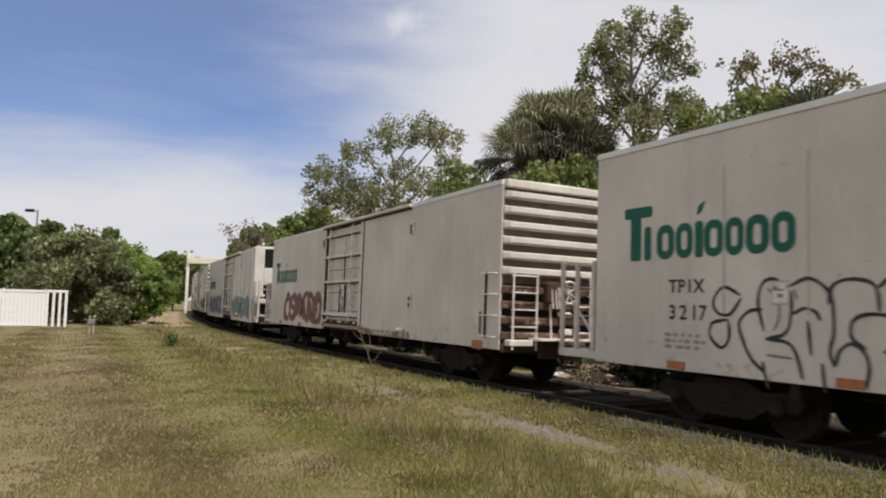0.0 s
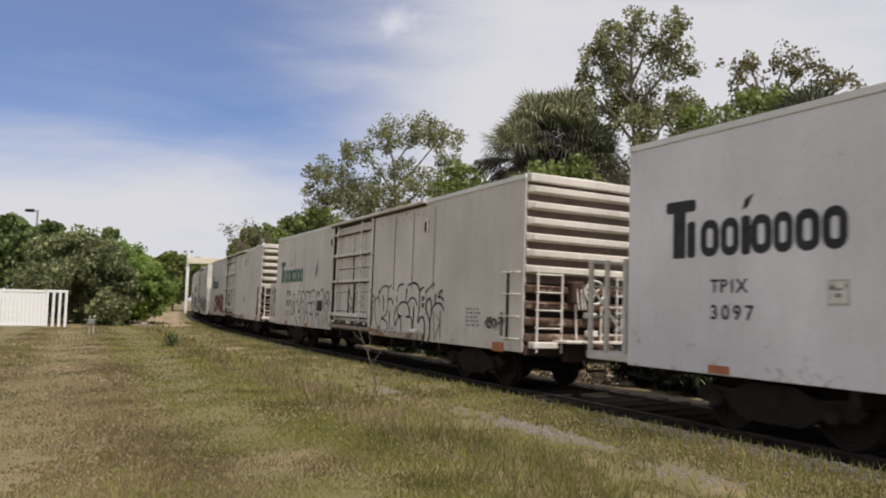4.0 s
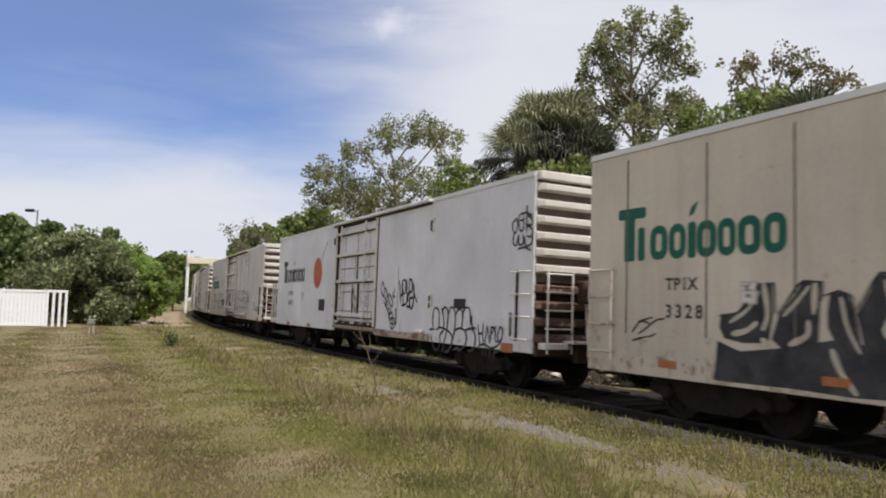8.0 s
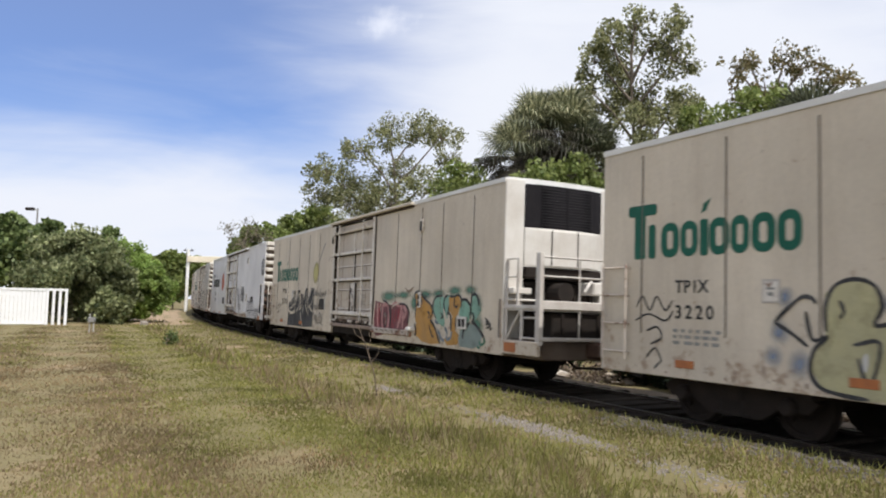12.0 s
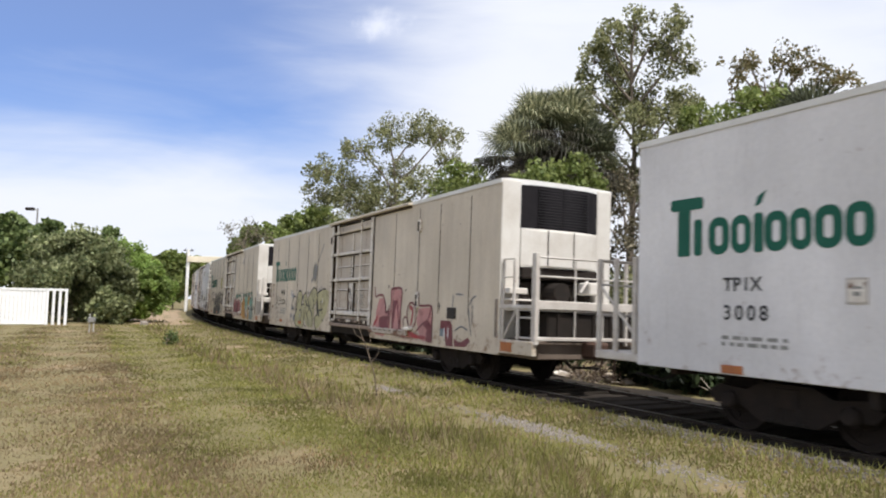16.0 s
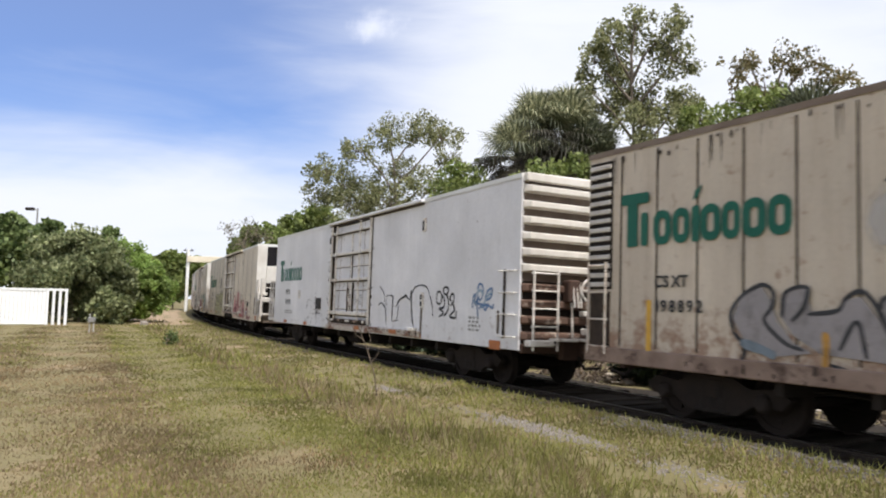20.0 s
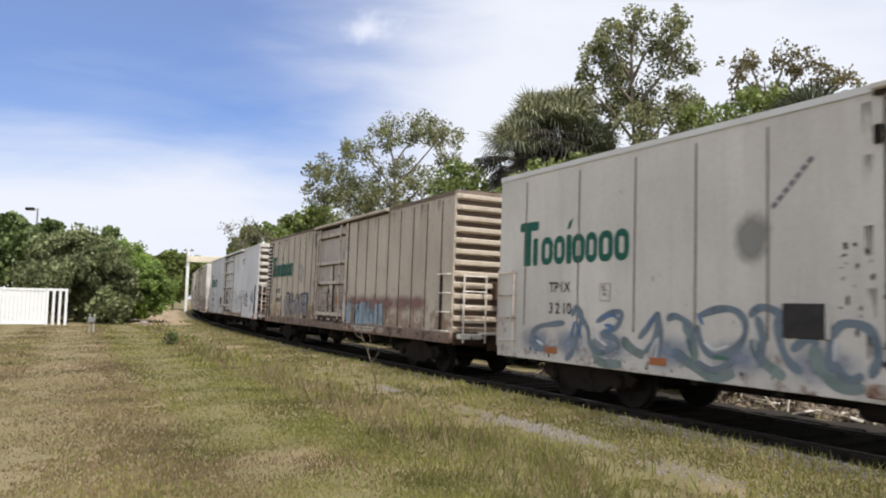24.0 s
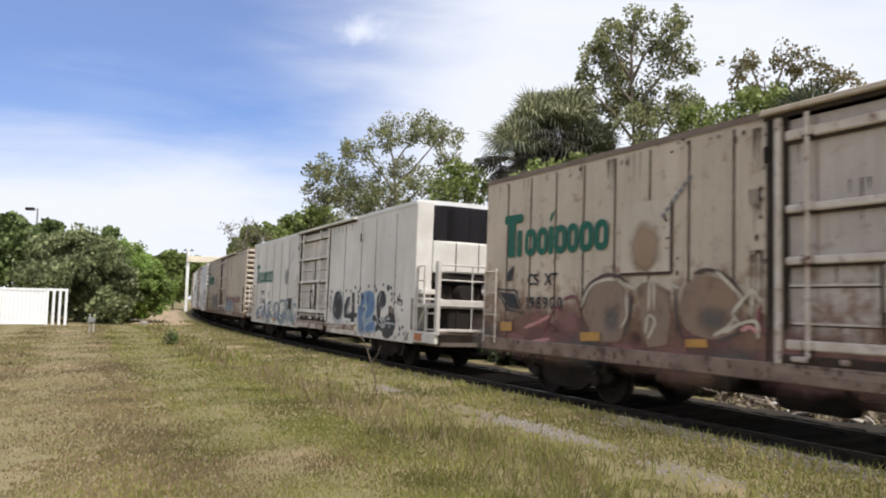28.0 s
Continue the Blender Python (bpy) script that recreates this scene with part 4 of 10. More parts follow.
def rear_fittings(car, L, n_side=4):
    """Ladders, brake wheel, brake box and cross-over board on a ribbed rear end."""
    x = -L / 2
    P = side_at(L)
    b = Build()
    side_box(b, L, L - 0.53, L - 0.495, 0.98, 2.34, 0.0, 0.05, 0.008)
    stile = part("side_ladder", b, STEEL_DULL, car, "dark ladder stile with pale steel rungs")
    for i in range(n_side):
        b, z = Build(), 1.02 + 1.28 * i / (n_side - 1)
        b.tube([P(L - 0.66, z, 0), P(L - 0.66, z, 0.07), P(L - 0.10, z, 0.07), P(L - 0.10, z, 0)], 0.015, 5)
        part("rung", b, BAR_PAINT, stile, "pale steel rung")
    E = lambda w, z, c=0.0: (x - 0.19 - c, w, z)
    b = Build()
    ladder(b, E, HW - 0.16, HW - 0.72, 0.9, 2.25, 5, 0.017)
    part("end_ladder", b, BAR_PAINT, car, "pale steel end ladder")
    b = Build()
    ladder(b, E, -FW + 0.16, -FW + 0.72, 0.9, 2.25, 5, 0.017)
    part("end_ladder", b, BAR_PAINT, car, "pale steel end ladder")
    b = Build()
    b.lathe([(0.20, 0.0), (0.225, 0.02), (0.25, 0.0), (0.225, -0.02), (0.20, 0.0)], "x", 20, (x - 0.32, 0.12, 1.96))
    for k in range(5):
        a = k * 2 * math.pi / 5
        b.tube([(x - 0.32, 0.12, 1.96), (x - 0.32, 0.12 + 0.22 * math.cos(a), 1.96 + 0.22 * math.sin(a))], 0.014, 5)
    b.tube([(x - 0.1, 0.12, 1.96), (x - 0.34, 0.12, 1.96)], 0.03, 8)
    part("brake_wheel", b, BAR_PAINT, car, "pale hand brake wheel")
    b = Build()
    b.box(x - 0.28, x - 0.05, 0.34, 0.62, 1.72, 2.16, 0.03)
    part("brake_box", b, RUSTY, car)
    b = Build()
    for yy in (0.36, 0.43, 0.52):
        b.tube([(x - 0.26, yy, 2.1), (x - 0.30, yy - 0.03, 1.62)], 0.016, 5)
    b.tube([(x - 0.2, 0.5, 1.75), (x - 0.2, 0.45, 0.95)], 0.02, 6)
    part("brake_chain", b, BAR_PAINT, car, "pale brake rods")
    for z0, z1, y0, y1 in ((1.46, 1.56, 0.02, 0.26), (1.10, 1.22, 0.0, 0.22)):
        b = Build()
        b.box(x - 0.30, x - 0.12, y0, y1, z0, z1, 0.02)
        part("end_bracket", b, BAR_PAINT, car, "pale cast bracket")
    b = Build()
    for yy in (-0.10, -0.62):
        b.tube([(x - 0.24, yy, 1.02), (x - 0.24, yy, 1.70)], 0.022, 6)
    for z in (1.68, 1.14):
        b.tube([(x - 0.24, -0.62, z), (x - 0.24, -0.10, z)], 0.022, 6)
    part("crossover_rail", b, BAR_PAINT, car)
    b = Build()
    b.box(x - 0.44, x - 0.10, -0.75, 0.95, 0.97, 1.02, 0.008)
    part("crossover_board", b, BAR_PAINT, car)
    for y0, y1 in ((-1.12, -0.6), (0.95, 1.5)):
        b = Build()
        b.box(x - 0.30, x - 0.08, y0, y1, 0.86, 0.98, 0.015)
        part("end_sill_plate", b, BAR_PAINT, car, "pale dirty end sill plate")
    b = Build()
    b.box(x - 0.08, x + 0.02, -FW + 0.03, HW - 0.03, 0.72, 0.90, 0.015)
    part("end_sill", b, RUSTY, car)


def base_car(name, L, door, paint, style, front_reach, rear_reach):
    car = thing(name, "weathered pale refrigerator car with a plug door, rolling on the rails", "railway car", "refrigerator cars of the train")
    shell(car, L, door, paint, style, 0.64 if style == "U" else SILL)
    add_underframe(car, L)
    add_bogies(car, L)
    add_door(car, L, door[0], door[1], paint, 13.9 if style != "S" else 13.2, style)
    add_coupler(car, L, 1, front_reach)
    add_coupler(car, L, -1, rear_reach)
    return car


def make_ridged(paint):
    """Smooth-sided car with a boldly ribbed rear end and a platform in front."""
    L = 18.2
    car = base_car("refrigerator_car", L, (7.0, 10.5), paint, "R", 1.4, 0.8)
    ribbed_end(car, L, -1, EAVE + 0.03, 2.10, 0.308, 0.16, PAINT["end"], END_GRIME_SHADE, "boldly ribbed steel end", True)
    ribbed_end(car, L, -1, 2.10, 0.86, 0.308, 0.12, END_RUST, SHADED_GRIME, "rust-brown lower part of the ribbed end")
    rear_fittings(car, L)
    front_platform(car, L)
    small_fittings(car, L, 13.95)
    placard(car, L, 3.35, 1.72)
    return car


def make_unit(paint):
    """Car with a cooling unit and a railed platform at its rear end, ladder on the side in front."""
    L = 18.2
    car = base_car("refrigerator_car", L, (7.8, 11.32), paint, "U", 0.8, 1.5)
    x = -L / 2
    P = side_at(L)
    for y0, y1 in ((1.13, HW - 0.002), (-FW + 0.002, -0.82)):
        b = Build()
        b.box(x - 0.02, x + 0.7, y0, y1, 0.68, EAVE, 0.012)
        part("corner_wall", b, UNIT_WHITE, car, "white corner wall beside the cooling unit")
    b = Build()
    b.box(x + 0.55, x + 0.65, -0.82, 1.13, 0.8, EAVE)
    part("unit_recess", b, STEEL_DARK, car, "dark recess behind the cooling unit")
    g = Build()
    n = 11
    for zz in (3.22, 4.10):
        for j in range(n):
            a = -1 + 2 * j / (n - 1)
            g.v.append((x - 0.02 - 0.13 * (1 - a ** 4), 0.155 + a * 0.965, zz))
    g.f += [(j, j + 1, n + j + 1, n + j) for j in range(n - 1)]
    k = len(g.v)
    g.v += [(x + 0.5, -0.81, 3.22), (x + 0.5, 1.12, 3.22), (x + 0.5, -0.81, 4.10), (x + 0.5, 1.12, 4.10)]
    g.f += [tuple(range(n, 2 * n)) + (k + 3, k + 2), tuple(range(n))[::-1] + (k, k + 1), (0, k, k + 2, n), (n - 1, 2 * n - 1, k + 3, k + 1)]
    unit = part("cooling_unit", g, GRILLE, car, "black louvred cooling unit over a white cover")
    for q in range(14):
        s = Build()
        z = 3.27 + q * 0.058
        s.box(x - 0.158, x - 0.14, 0.20, 0.80, z, z + 0.016)
        s.box(x - 0.158, x - 0.14, -0.48, 0.14, z, z + 0.016)
        part("louvre_slat", s, GRILLE_SLAT, unit)
    for yy in (0.17,):
        s = Build()
        s.box(x - 0.163, x - 0.14, yy - 0.012, yy + 0.012, 3.25, 4.07)
        part("grille_bar", s, GRILLE, unit)
    c = Build()
    for zz in (2.42, 2.46, 3.16, 3.21):
        for j in range(n):
            a = -1 + 2 * j / (n - 1)
            c.v.append((x - 0.03 - (0.15 if 2.45 < zz < 3.18 else 0.12) * (1 - abs(a) ** 3.0), 0.155 + a * 0.965, zz))
    for i in range(3):
        c.f += [(i * n + j, i * n + j + 1, (i + 1) * n + j + 1, (i + 1) * n + j) for j in range(n - 1)]
    k = len(c.v)
    c.v += [(x + 0.5, -0.81, 3.21), (x + 0.5, 1.12, 3.21), (x + 0.5, -0.81, 2.42), (x + 0.5, 1.12, 2.42)]
    c.f += [tuple(3 * n + j for j in range(n)) + (k + 1, k), tuple(range(n))[::-1] + (k + 2, k + 3), (0, k + 2, k, 3 * n), (n - 1, 4 * n - 1, k + 1, k + 3)]
    part("unit_cover", c, UNIT_WHITE, unit, "white rounded cover with two upright joints")
    for yy, dd in ((0.55, 0.181), (-0.10, 0.184)):
        d = Build()
        d.box(x - dd, x - 0.1, yy - 0.012, yy + 0.012, 2.46, 3.18)
        part("cover_joint", d, STEEL_DARK, unit)
    # Box band added and coloured dark for the shade below the cover.
    e = Build()
    e.box(x - 0.10, x + 0.45, -0.80, 1.10, 2.18, 2.418, 0.03)
    part("condenser_shelf", e, STEEL_DULL, unit, "dark grey band standing in for the shade under the white cover")
    e = Build()
    e.box(x + 0.12, x + 0.5, -0.8, 1.1, 1.62, 2.16, 0.03)
    for j in range(9):
        e.box(x + 0.08, x + 0.13, -0.7 + j * 0.2, -0.62 + j * 0.2, 1.72, 2.1, 0.01)
    e.lathe([(0.0, -0.3), (0.2, -0.3), (0.2, 0.3), (0.0, 0.3)], "x", 14, (x - 0.05, 0.3, 1.92))
    part("engine", e, STEEL_DARK, unit, "dark engine and compressor")
    e = Build()
    e.box(x - 0.42, x + 0.1, -0.72, -0.35, 1.90, 2.16, 0.03)
    e.tube([(x - 0.40, -0.30, 2.18), (x - 0.42, -0.18, 2.05), (x - 0.40, -0.12, 1.95)], 0.03, 6)
    part("air_filter", e, UNIT_WHITE, unit, "small white filter box")
    e = Build()
    e.box(x - 0.30, x - 0.03, 1.10, HW - 0.06, 1.86, 1.98, 0.015)
    e.box(x - 0.32, x + 0.02, 0.95, HW - 0.04, 1.725, 1.76, 0.01)
    part("step_plate", e, UNIT_WHITE, car, "small white step plates")
    f = Build()
    f.box(x - 1.15, x + 0.3, -0.85, 1.2, 1.0, 1.50, 0.03)
    part("fuel_tank", f, STEEL_DARK, car, "black tank under the platform")
    for k in range(5):
        s = Build()
        yy = -0.7 + 0.42 * k
        s.box(x - 1.19, x - 1.155, yy - 0.03, yy + 0.03, 1.0, 1.50)
        part("tank_strap", s, STEEL_DULL, car)
    p = Build()
    p.box(x - 1.20, x + 0.05, HW - 0.16, HW - 0.02, 1.56, 1.64, 0.012)
    p.box(x - 1.24, x - 1.10, -FW + 0.05, HW - 0.05, 1.56, 1.73, 0.015)
    p.box(x - 1.20, x + 0.05, -FW + 0.05, HW - 0.05, 1.53, 1.56)
    part("platform_deck", p, WHITE_STEEL, car, "white platform beam and deck")
    q = Build()
    q.box(x - 1.20, x + 0.0, HW - 0.10, HW - 0.004, 0.69, 0.96, 0.012)
    part("side_sill", q, paint, car, "pale side sill under the platform")
    q = Build()
    q.box(x - 1.25, x - 1.17, -FW + 0.05, HW - 0.02, 0.98, 1.05, 0.012)
    part("lower_rail", q, WHITE_STEEL, car)
    q = Build()
    q.box(x - 1.10, x + 0.3, -FW + 0.2, HW - 0.2, 0.62, 0.98, 0.02)
    part("end_beam", q, END_GRIME_SHADE, car, "rust-brown end beam")
    side_plate = Build()
    side_box(side_plate, L, L + 0.10, L + 0.50, 0.73, 0.91, 0.0, 0.012, 0.004)
    part("corner_plate", side_plate, ORANGE, car, "orange-brown corner plate")
    for xx, yy, z0, z1, w in ((-0.08, HW - 0.05, 0.96, 2.55, 0.035), (-0.47, HW - 0.05, 1.6, 2.55, 0.035), (-0.62, HW - 0.05, 0.96, 1.6, 0.04), (-1.17, HW - 0.07, 0.9, 2.62, 0.075), (-1.20, 0.62, 1.0, 2.52, 0.022), (-1.20, -0.05, 1.0, 2.52, 0.022),
                              (-1.20, -0.62, 0.9, 2.55, 0.045), (-1.20, -FW + 0.1, 0.9, 2.6, 0.05)):
        s = Build()
        s.box(x + xx - w, x + xx + w, yy - w * 0.6, yy + w * 0.6, z0, z1, 0.012)
        part("stanchion", s, WHITE_STEEL, car)
    r = Build()
    for z in (2.18, 2.54):
        r.tube([(x - 1.20, HW - 0.07, z), (x - 1.20, -FW + 0.1, z)], 0.022, 6)
    r.tube([(x - 0.08, HW - 0.05, 2.54), (x - 0.47, HW - 0.05, 2.54)], 0.02, 6)
    r.tube([(x - 0.08, HW - 0.05, 2.18), (x - 0.47, HW - 0.05, 2.18)], 0.016, 6)
    part("handrail", r, WHITE_STEEL, car, "white pipe handrails")
    s = Build()
    for z in (1.02, 1.40):
        s.tube([(x - 0.66, HW - 0.05, z), (x - 1.10, HW - 0.05, z)], 0.02, 6)
    s.tube([(x - 0.12, HW - 0.05, 1.0), (x - 0.56, HW - 0.05, 1.52)], 0.026, 6)
    part("step_ladder", s, WHITE_STEEL, car)
    lad = Build()
    ladder(lad, P, 0.10, 0.62, 0.95, 2.25, 4, 0.016)
    part("side_ladder", lad, BAR_RUST, car, "pale steel side ladder")
    bx = Build()
    side_box(bx, L, L - 0.11, L - 0.03, 0.98, 1.75, 0.0, 0.03, 0.008)
    part("end_bracket", bx, SEAM, car)
    small_fittings(car, L, 14.4, None)
    placard(car, L, 3.05, 1.72)
    seams(car, L, (0.9, 2.48, 3.85, 5.07, 6.25), 1.25, 3.98)
    seams(car, L, (11.4, 12.9, 14.36, 15.5, 16.95), 1.4, 3.98)
    return car


def make_ribbed(paint):
    """Older car with outside posts on its sides and closely ribbed ends."""
    L = 17.0
    car = base_car("refrigerator_car", L, (6.9, 10.02), paint, "S", 0.9, 0.8)
    ribbed_end(car, L, -1, EAVE, 0.86, 0.25, 0.13, paint, END_GRIME_SHADE, "closely ribbed steel end")
    rear_fittings(car, L)
    for u in [0.75 + 0.78 * k for k in range(8)] + [10.78 + 0.795 * k for k in range(8)]:
        b = Build()
        side_box(b, L, u - 0.03, u + 0.03, SILL + 0.25, EAVE - 0.12, 0.0, 0.022, 0.008)
        part("side_post", b, paint, car)
        b = Build()
        side_box(b, L, u + 0.031, u + 0.062, SILL + 0.25, EAVE - 0.12, 0.0, 0.006)
        part("post_joint", b, GRIME_SHADE, car)
        b = Build()
        for q in range(21):
            z = SILL + 0.34 + q * 0.135
            side_box(b, L, u - 0.072, u - 0.05, z - 0.011, z + 0.011, 0.0, 0.008)
        part("rivet_row", b, paint, car, kind="stuff")
    lad = Build()
    ladder(lad, side_at(L), 0.10, 0.52, 1.0, 2.3, 4, 0.014)
    part("side_ladder", lad, BAR_RUST, car, "pale rust-marked side ladder")
    sl = Build()
    side_box(sl, L, 0.0, L, SILL - 0.02, SILL + 0.22, 0.0, 0.05, 0.015)
    part("side_sill", sl, SILL_RUST, car, "rust-stained side sill")
    return car


# ---- marks on the cars ----
def on_side(L, b, outline, lift, thick=0.003):
    P = side_at(L)
    b.slab(outline, lambda u, z, c: P(u, z, lift + c), thick)


def rounded(u0, u1, z0, z1, r, n=4):
    """Rounded rectangle, listed so that it faces outwards."""
    r = min(r, (u1 - u0) * 0.49, (z1 - z0) * 0.49)
    pts = []
    for cu, cz, a0 in ((u1 - r, z1 - r, 0), (u0 + r, z1 - r, 90), (u0 + r, z0 + r, 180), (u1 - r, z0 + r, 270)):
        for k in range(n + 1):
            a = radians(a0 + 90 * k / n)
            pts.append((cu + r * math.cos(a), cz + r * math.sin(a)))
    return pts


def ring(L, b, u0, u1, z0, z1, t, lift):
    """A thick rounded ring."""
    P = side_at(L)
    outer, inner = rounded(u0, u1, z0, z1, 0.16), rounded(u0 + t, u1 - t, z0 + 0.12, z1 - 0.12, 0.10)
    k, n = len(b.v), len(outer)
    b.v += [P(u, z, lift) for u, z in outer] + [P(u, z, lift) for u, z in inner]
    b.f += [(k + i, k + (i + 1) % n, k + n + (i + 1) % n, k + n + i) for i in range(n)]


def logo(car, L, u0, u1, base, mat, lift=0.004):
    """Company mark as nine plain upright shapes under a leaf; the first is taller."""
    w, top = u1 - u0, base + 0.515
    spans = ((0.0, 0.20), (0.145, 0.225), (0.23, 0.347), (0.355, 0.463), (0.475, 0.52), (0.527, 0.642), (0.648, 0.748), (0.757, 0.877), (0.885, 1.0))
    for k, (a, q) in enumerate(spans):
        b = Build()
        a, q = u0 + a * w, u0 + q * w
        t = (q - a) * 0.34
        if k == 0:
            on_side(L, b, rounded(a, q, base + 0.66, base + 0.83, 0.05), lift + 0.0015)
            on_side(L, b, rounded(a + 0.14, a + 0.37, base, base + 0.70, 0.03), lift)
        elif k in (1, 4):
            on_side(L, b, rounded(a, a + 0.145, base, top, 0.05), lift)
        else:
            ring(L, b, a, q, base, top, t, lift)
        part("logo_shape", b, mat, car)
    leaf = Build()
    ul = u0 + w * 0.475
    on_side(L, leaf, [(ul + 0.02, base + 0.60), (ul + 0.11, base + 0.63), (ul + 0.19, base + 0.80), (ul + 0.06, base + 0.73)], lift)
    part("logo_leaf", leaf, mat, car)


def stencil(car, L, text, u, z, size, lift=0.004):
    """Stencilled characters on the near side, each its own piece."""
    for ch in text:
        wide = {"I": 0.36, "1": 0.5, " ": 0.4, "T": 0.62, "X": 0.66}.get(ch, 0.68) * size * 1.03
        if ch != " ":
            cu = bpy.data.curves.new("stencil_character", "FONT")
            cu.body, cu.size, cu.extrude = ch, size, 0.0015
            cu.offset = 0.005
            ob = new("stencil_character", cu)
            me = bpy.data.meshes.new_from_object(ob)
            bpy.data.objects.remove(ob)
            me.materials.clear()
            me.materials.append(STENCIL)
            x, y, zz = side_at(L)(u, z, lift)
            part("stencil_character", me, None, car, at=Matrix(((-1, 0, 0, x), (0, 0, 1, y), (0, 1, 0, zz), (0, 0, 0, 1))))
        u += wide


def bars(car, L, u0, u1, z0, rows, h=0.05, lift=0.004):
    b = Build()
    rnd = random.Random(int(u0 * 100) + rows)
    for r in range(rows):
        u = u0
        while u < u1 - 0.05:
            w = rnd.uniform(0.05, 0.16)
            side_box(b, L, u, min(u + w, u1), z0 + r * h * 1.7, z0 + r * h * 1.7 + h, lift - 0.002, lift + 0.001)
            u += w + rnd.uniform(0.03, 0.08)
    part("stencil_block", b, STENCIL_FAINT, car, kind="stuff")


def fruit(car, L, u, z, r, mat, straw=True, lift=0.004):
    """Painted round fruit with a striped stalk."""
    b = Build()
    on_side(L, b, [(u + r * 0.92 * math.cos(a), z + r * 1.08 * math.sin(a)) for a in np.linspace(0, 2 * math.pi, 32, endpoint=False)], lift)
    part("painted_fruit", b, mat, car, "large painted round fruit")
    if straw:
        for k in range(7):
            s = Build()
            a, q = k * 0.148, (k + 0.72) * 0.148
            du, dz, t = 0.56, 0.56, 0.022
            us, zs = u + r * 0.75, z + r * 0.92
            on_side(L, s, [(us + du * a + t, zs + dz * a - t), (us + du * q + t, zs + dz * q - t), (us + du * q - t, zs + dz * q + t), (us + du * a - t, zs + dz * a + t)], lift + 0.002)
            part("stalk_segment", s, SPRAY["grey"], car)


def hatch(car, L, u, z, w=0.55, h=0.5):
    b = Build()
    side_box(b, L, u, u + w, z, z + h, 0.0, 0.025, 0.006)
    part("hatch", b, BLACK_BOX, car, "small black square hatch")


SHAPES = (
    ((0.0, 0.0), (0.05, 0.7), (0.35, 1.0), (0.75, 0.95), (0.9, 0.6), (0.95, 0.0)),
    ((0.95, 0.8), (0.6, 1.0), (0.15, 0.85), (0.2, 0.55), (0.75, 0.45), (0.85, 0.15), (0.4, 0.0), (0.0, 0.12)),
    ((0.1, 0.0), (0.12, 0.95), (0.6, 1.0), (0.9, 0.72), (0.55, 0.48), (0.95, 0.25), (0.75, 0.0), (0.2, 0.05)),
    ((0.5, 1.0), (0.1, 0.75), (0.08, 0.3), (0.45, 0.0), (0.85, 0.25), (0.88, 0.72), (0.55, 0.98)),
    ((0.0, 0.95), (0.15, 0.2), (0.45, 0.05), (0.6, 0.6), (0.75, 0.1), (0.95, 0.3), (1.0, 1.0)),
    ((0.05, 0.05), (0.15, 0.95), (0.5, 0.45), (0.75, 1.0), (0.95, 0.0)),
    ((0.9, 0.9), (0.4, 1.0), (0.05, 0.6), (0.2, 0.1), (0.7, 0.0), (0.95, 0.35), (0.5, 0.45)),
)


def smooth_path(pts, per=6):
    p = [np.array(q, float) for q in pts]
    p = [2 * p[0] - p[1]] + p + [2 * p[-1] - p[-2]]
    out = []
    for i in range(1, len(p) - 2):
        for k in range(per):
            t = k / per
            out.append(0.5 * (2 * p[i] + (p[i + 1] - p[i - 1]) * t + (2 * p[i - 1] - 5 * p[i] + 4 * p[i + 1] - p[i + 2]) * t * t + (3 * p[i] - p[i - 1] - 3 * p[i + 1] + p[i + 2]) * t ** 3))
    return out + [p[-2]]


def ribbon(b, L, path, width, lift, swell=0.0):
    """A flat painted stroke with narrowed ends, rising a hair along its length so that crossings never lie in one plane."""
    P = side_at(L)
    n = len(path)
    k0 = len(b.v)
    for i, q in enumerate(path):
        d = path[min(i + 1, n - 1)] - path[max(i - 1, 0)]
        d = d / (np.hypot(*d) + 1e-9)
        nrm = np.array((-d[1], d[0]))
        w = width / 2 * (0.5 if i in (0, n - 1) else 0.85 if i in (1, n - 2) else 1.0) * (1 + swell * math.sin(i * 0.55 + n))
        c = lift + 0.0022 * i / n
        for sgn in (1, -1):
            u, z = q + nrm * w * sgn
            b.v.append(P(u, z, c))
    b.f += [(k0 + 2 * i, k0 + 2 * i + 1, k0 + 2 * i + 3, k0 + 2 * i + 2) for i in range(n - 1)]


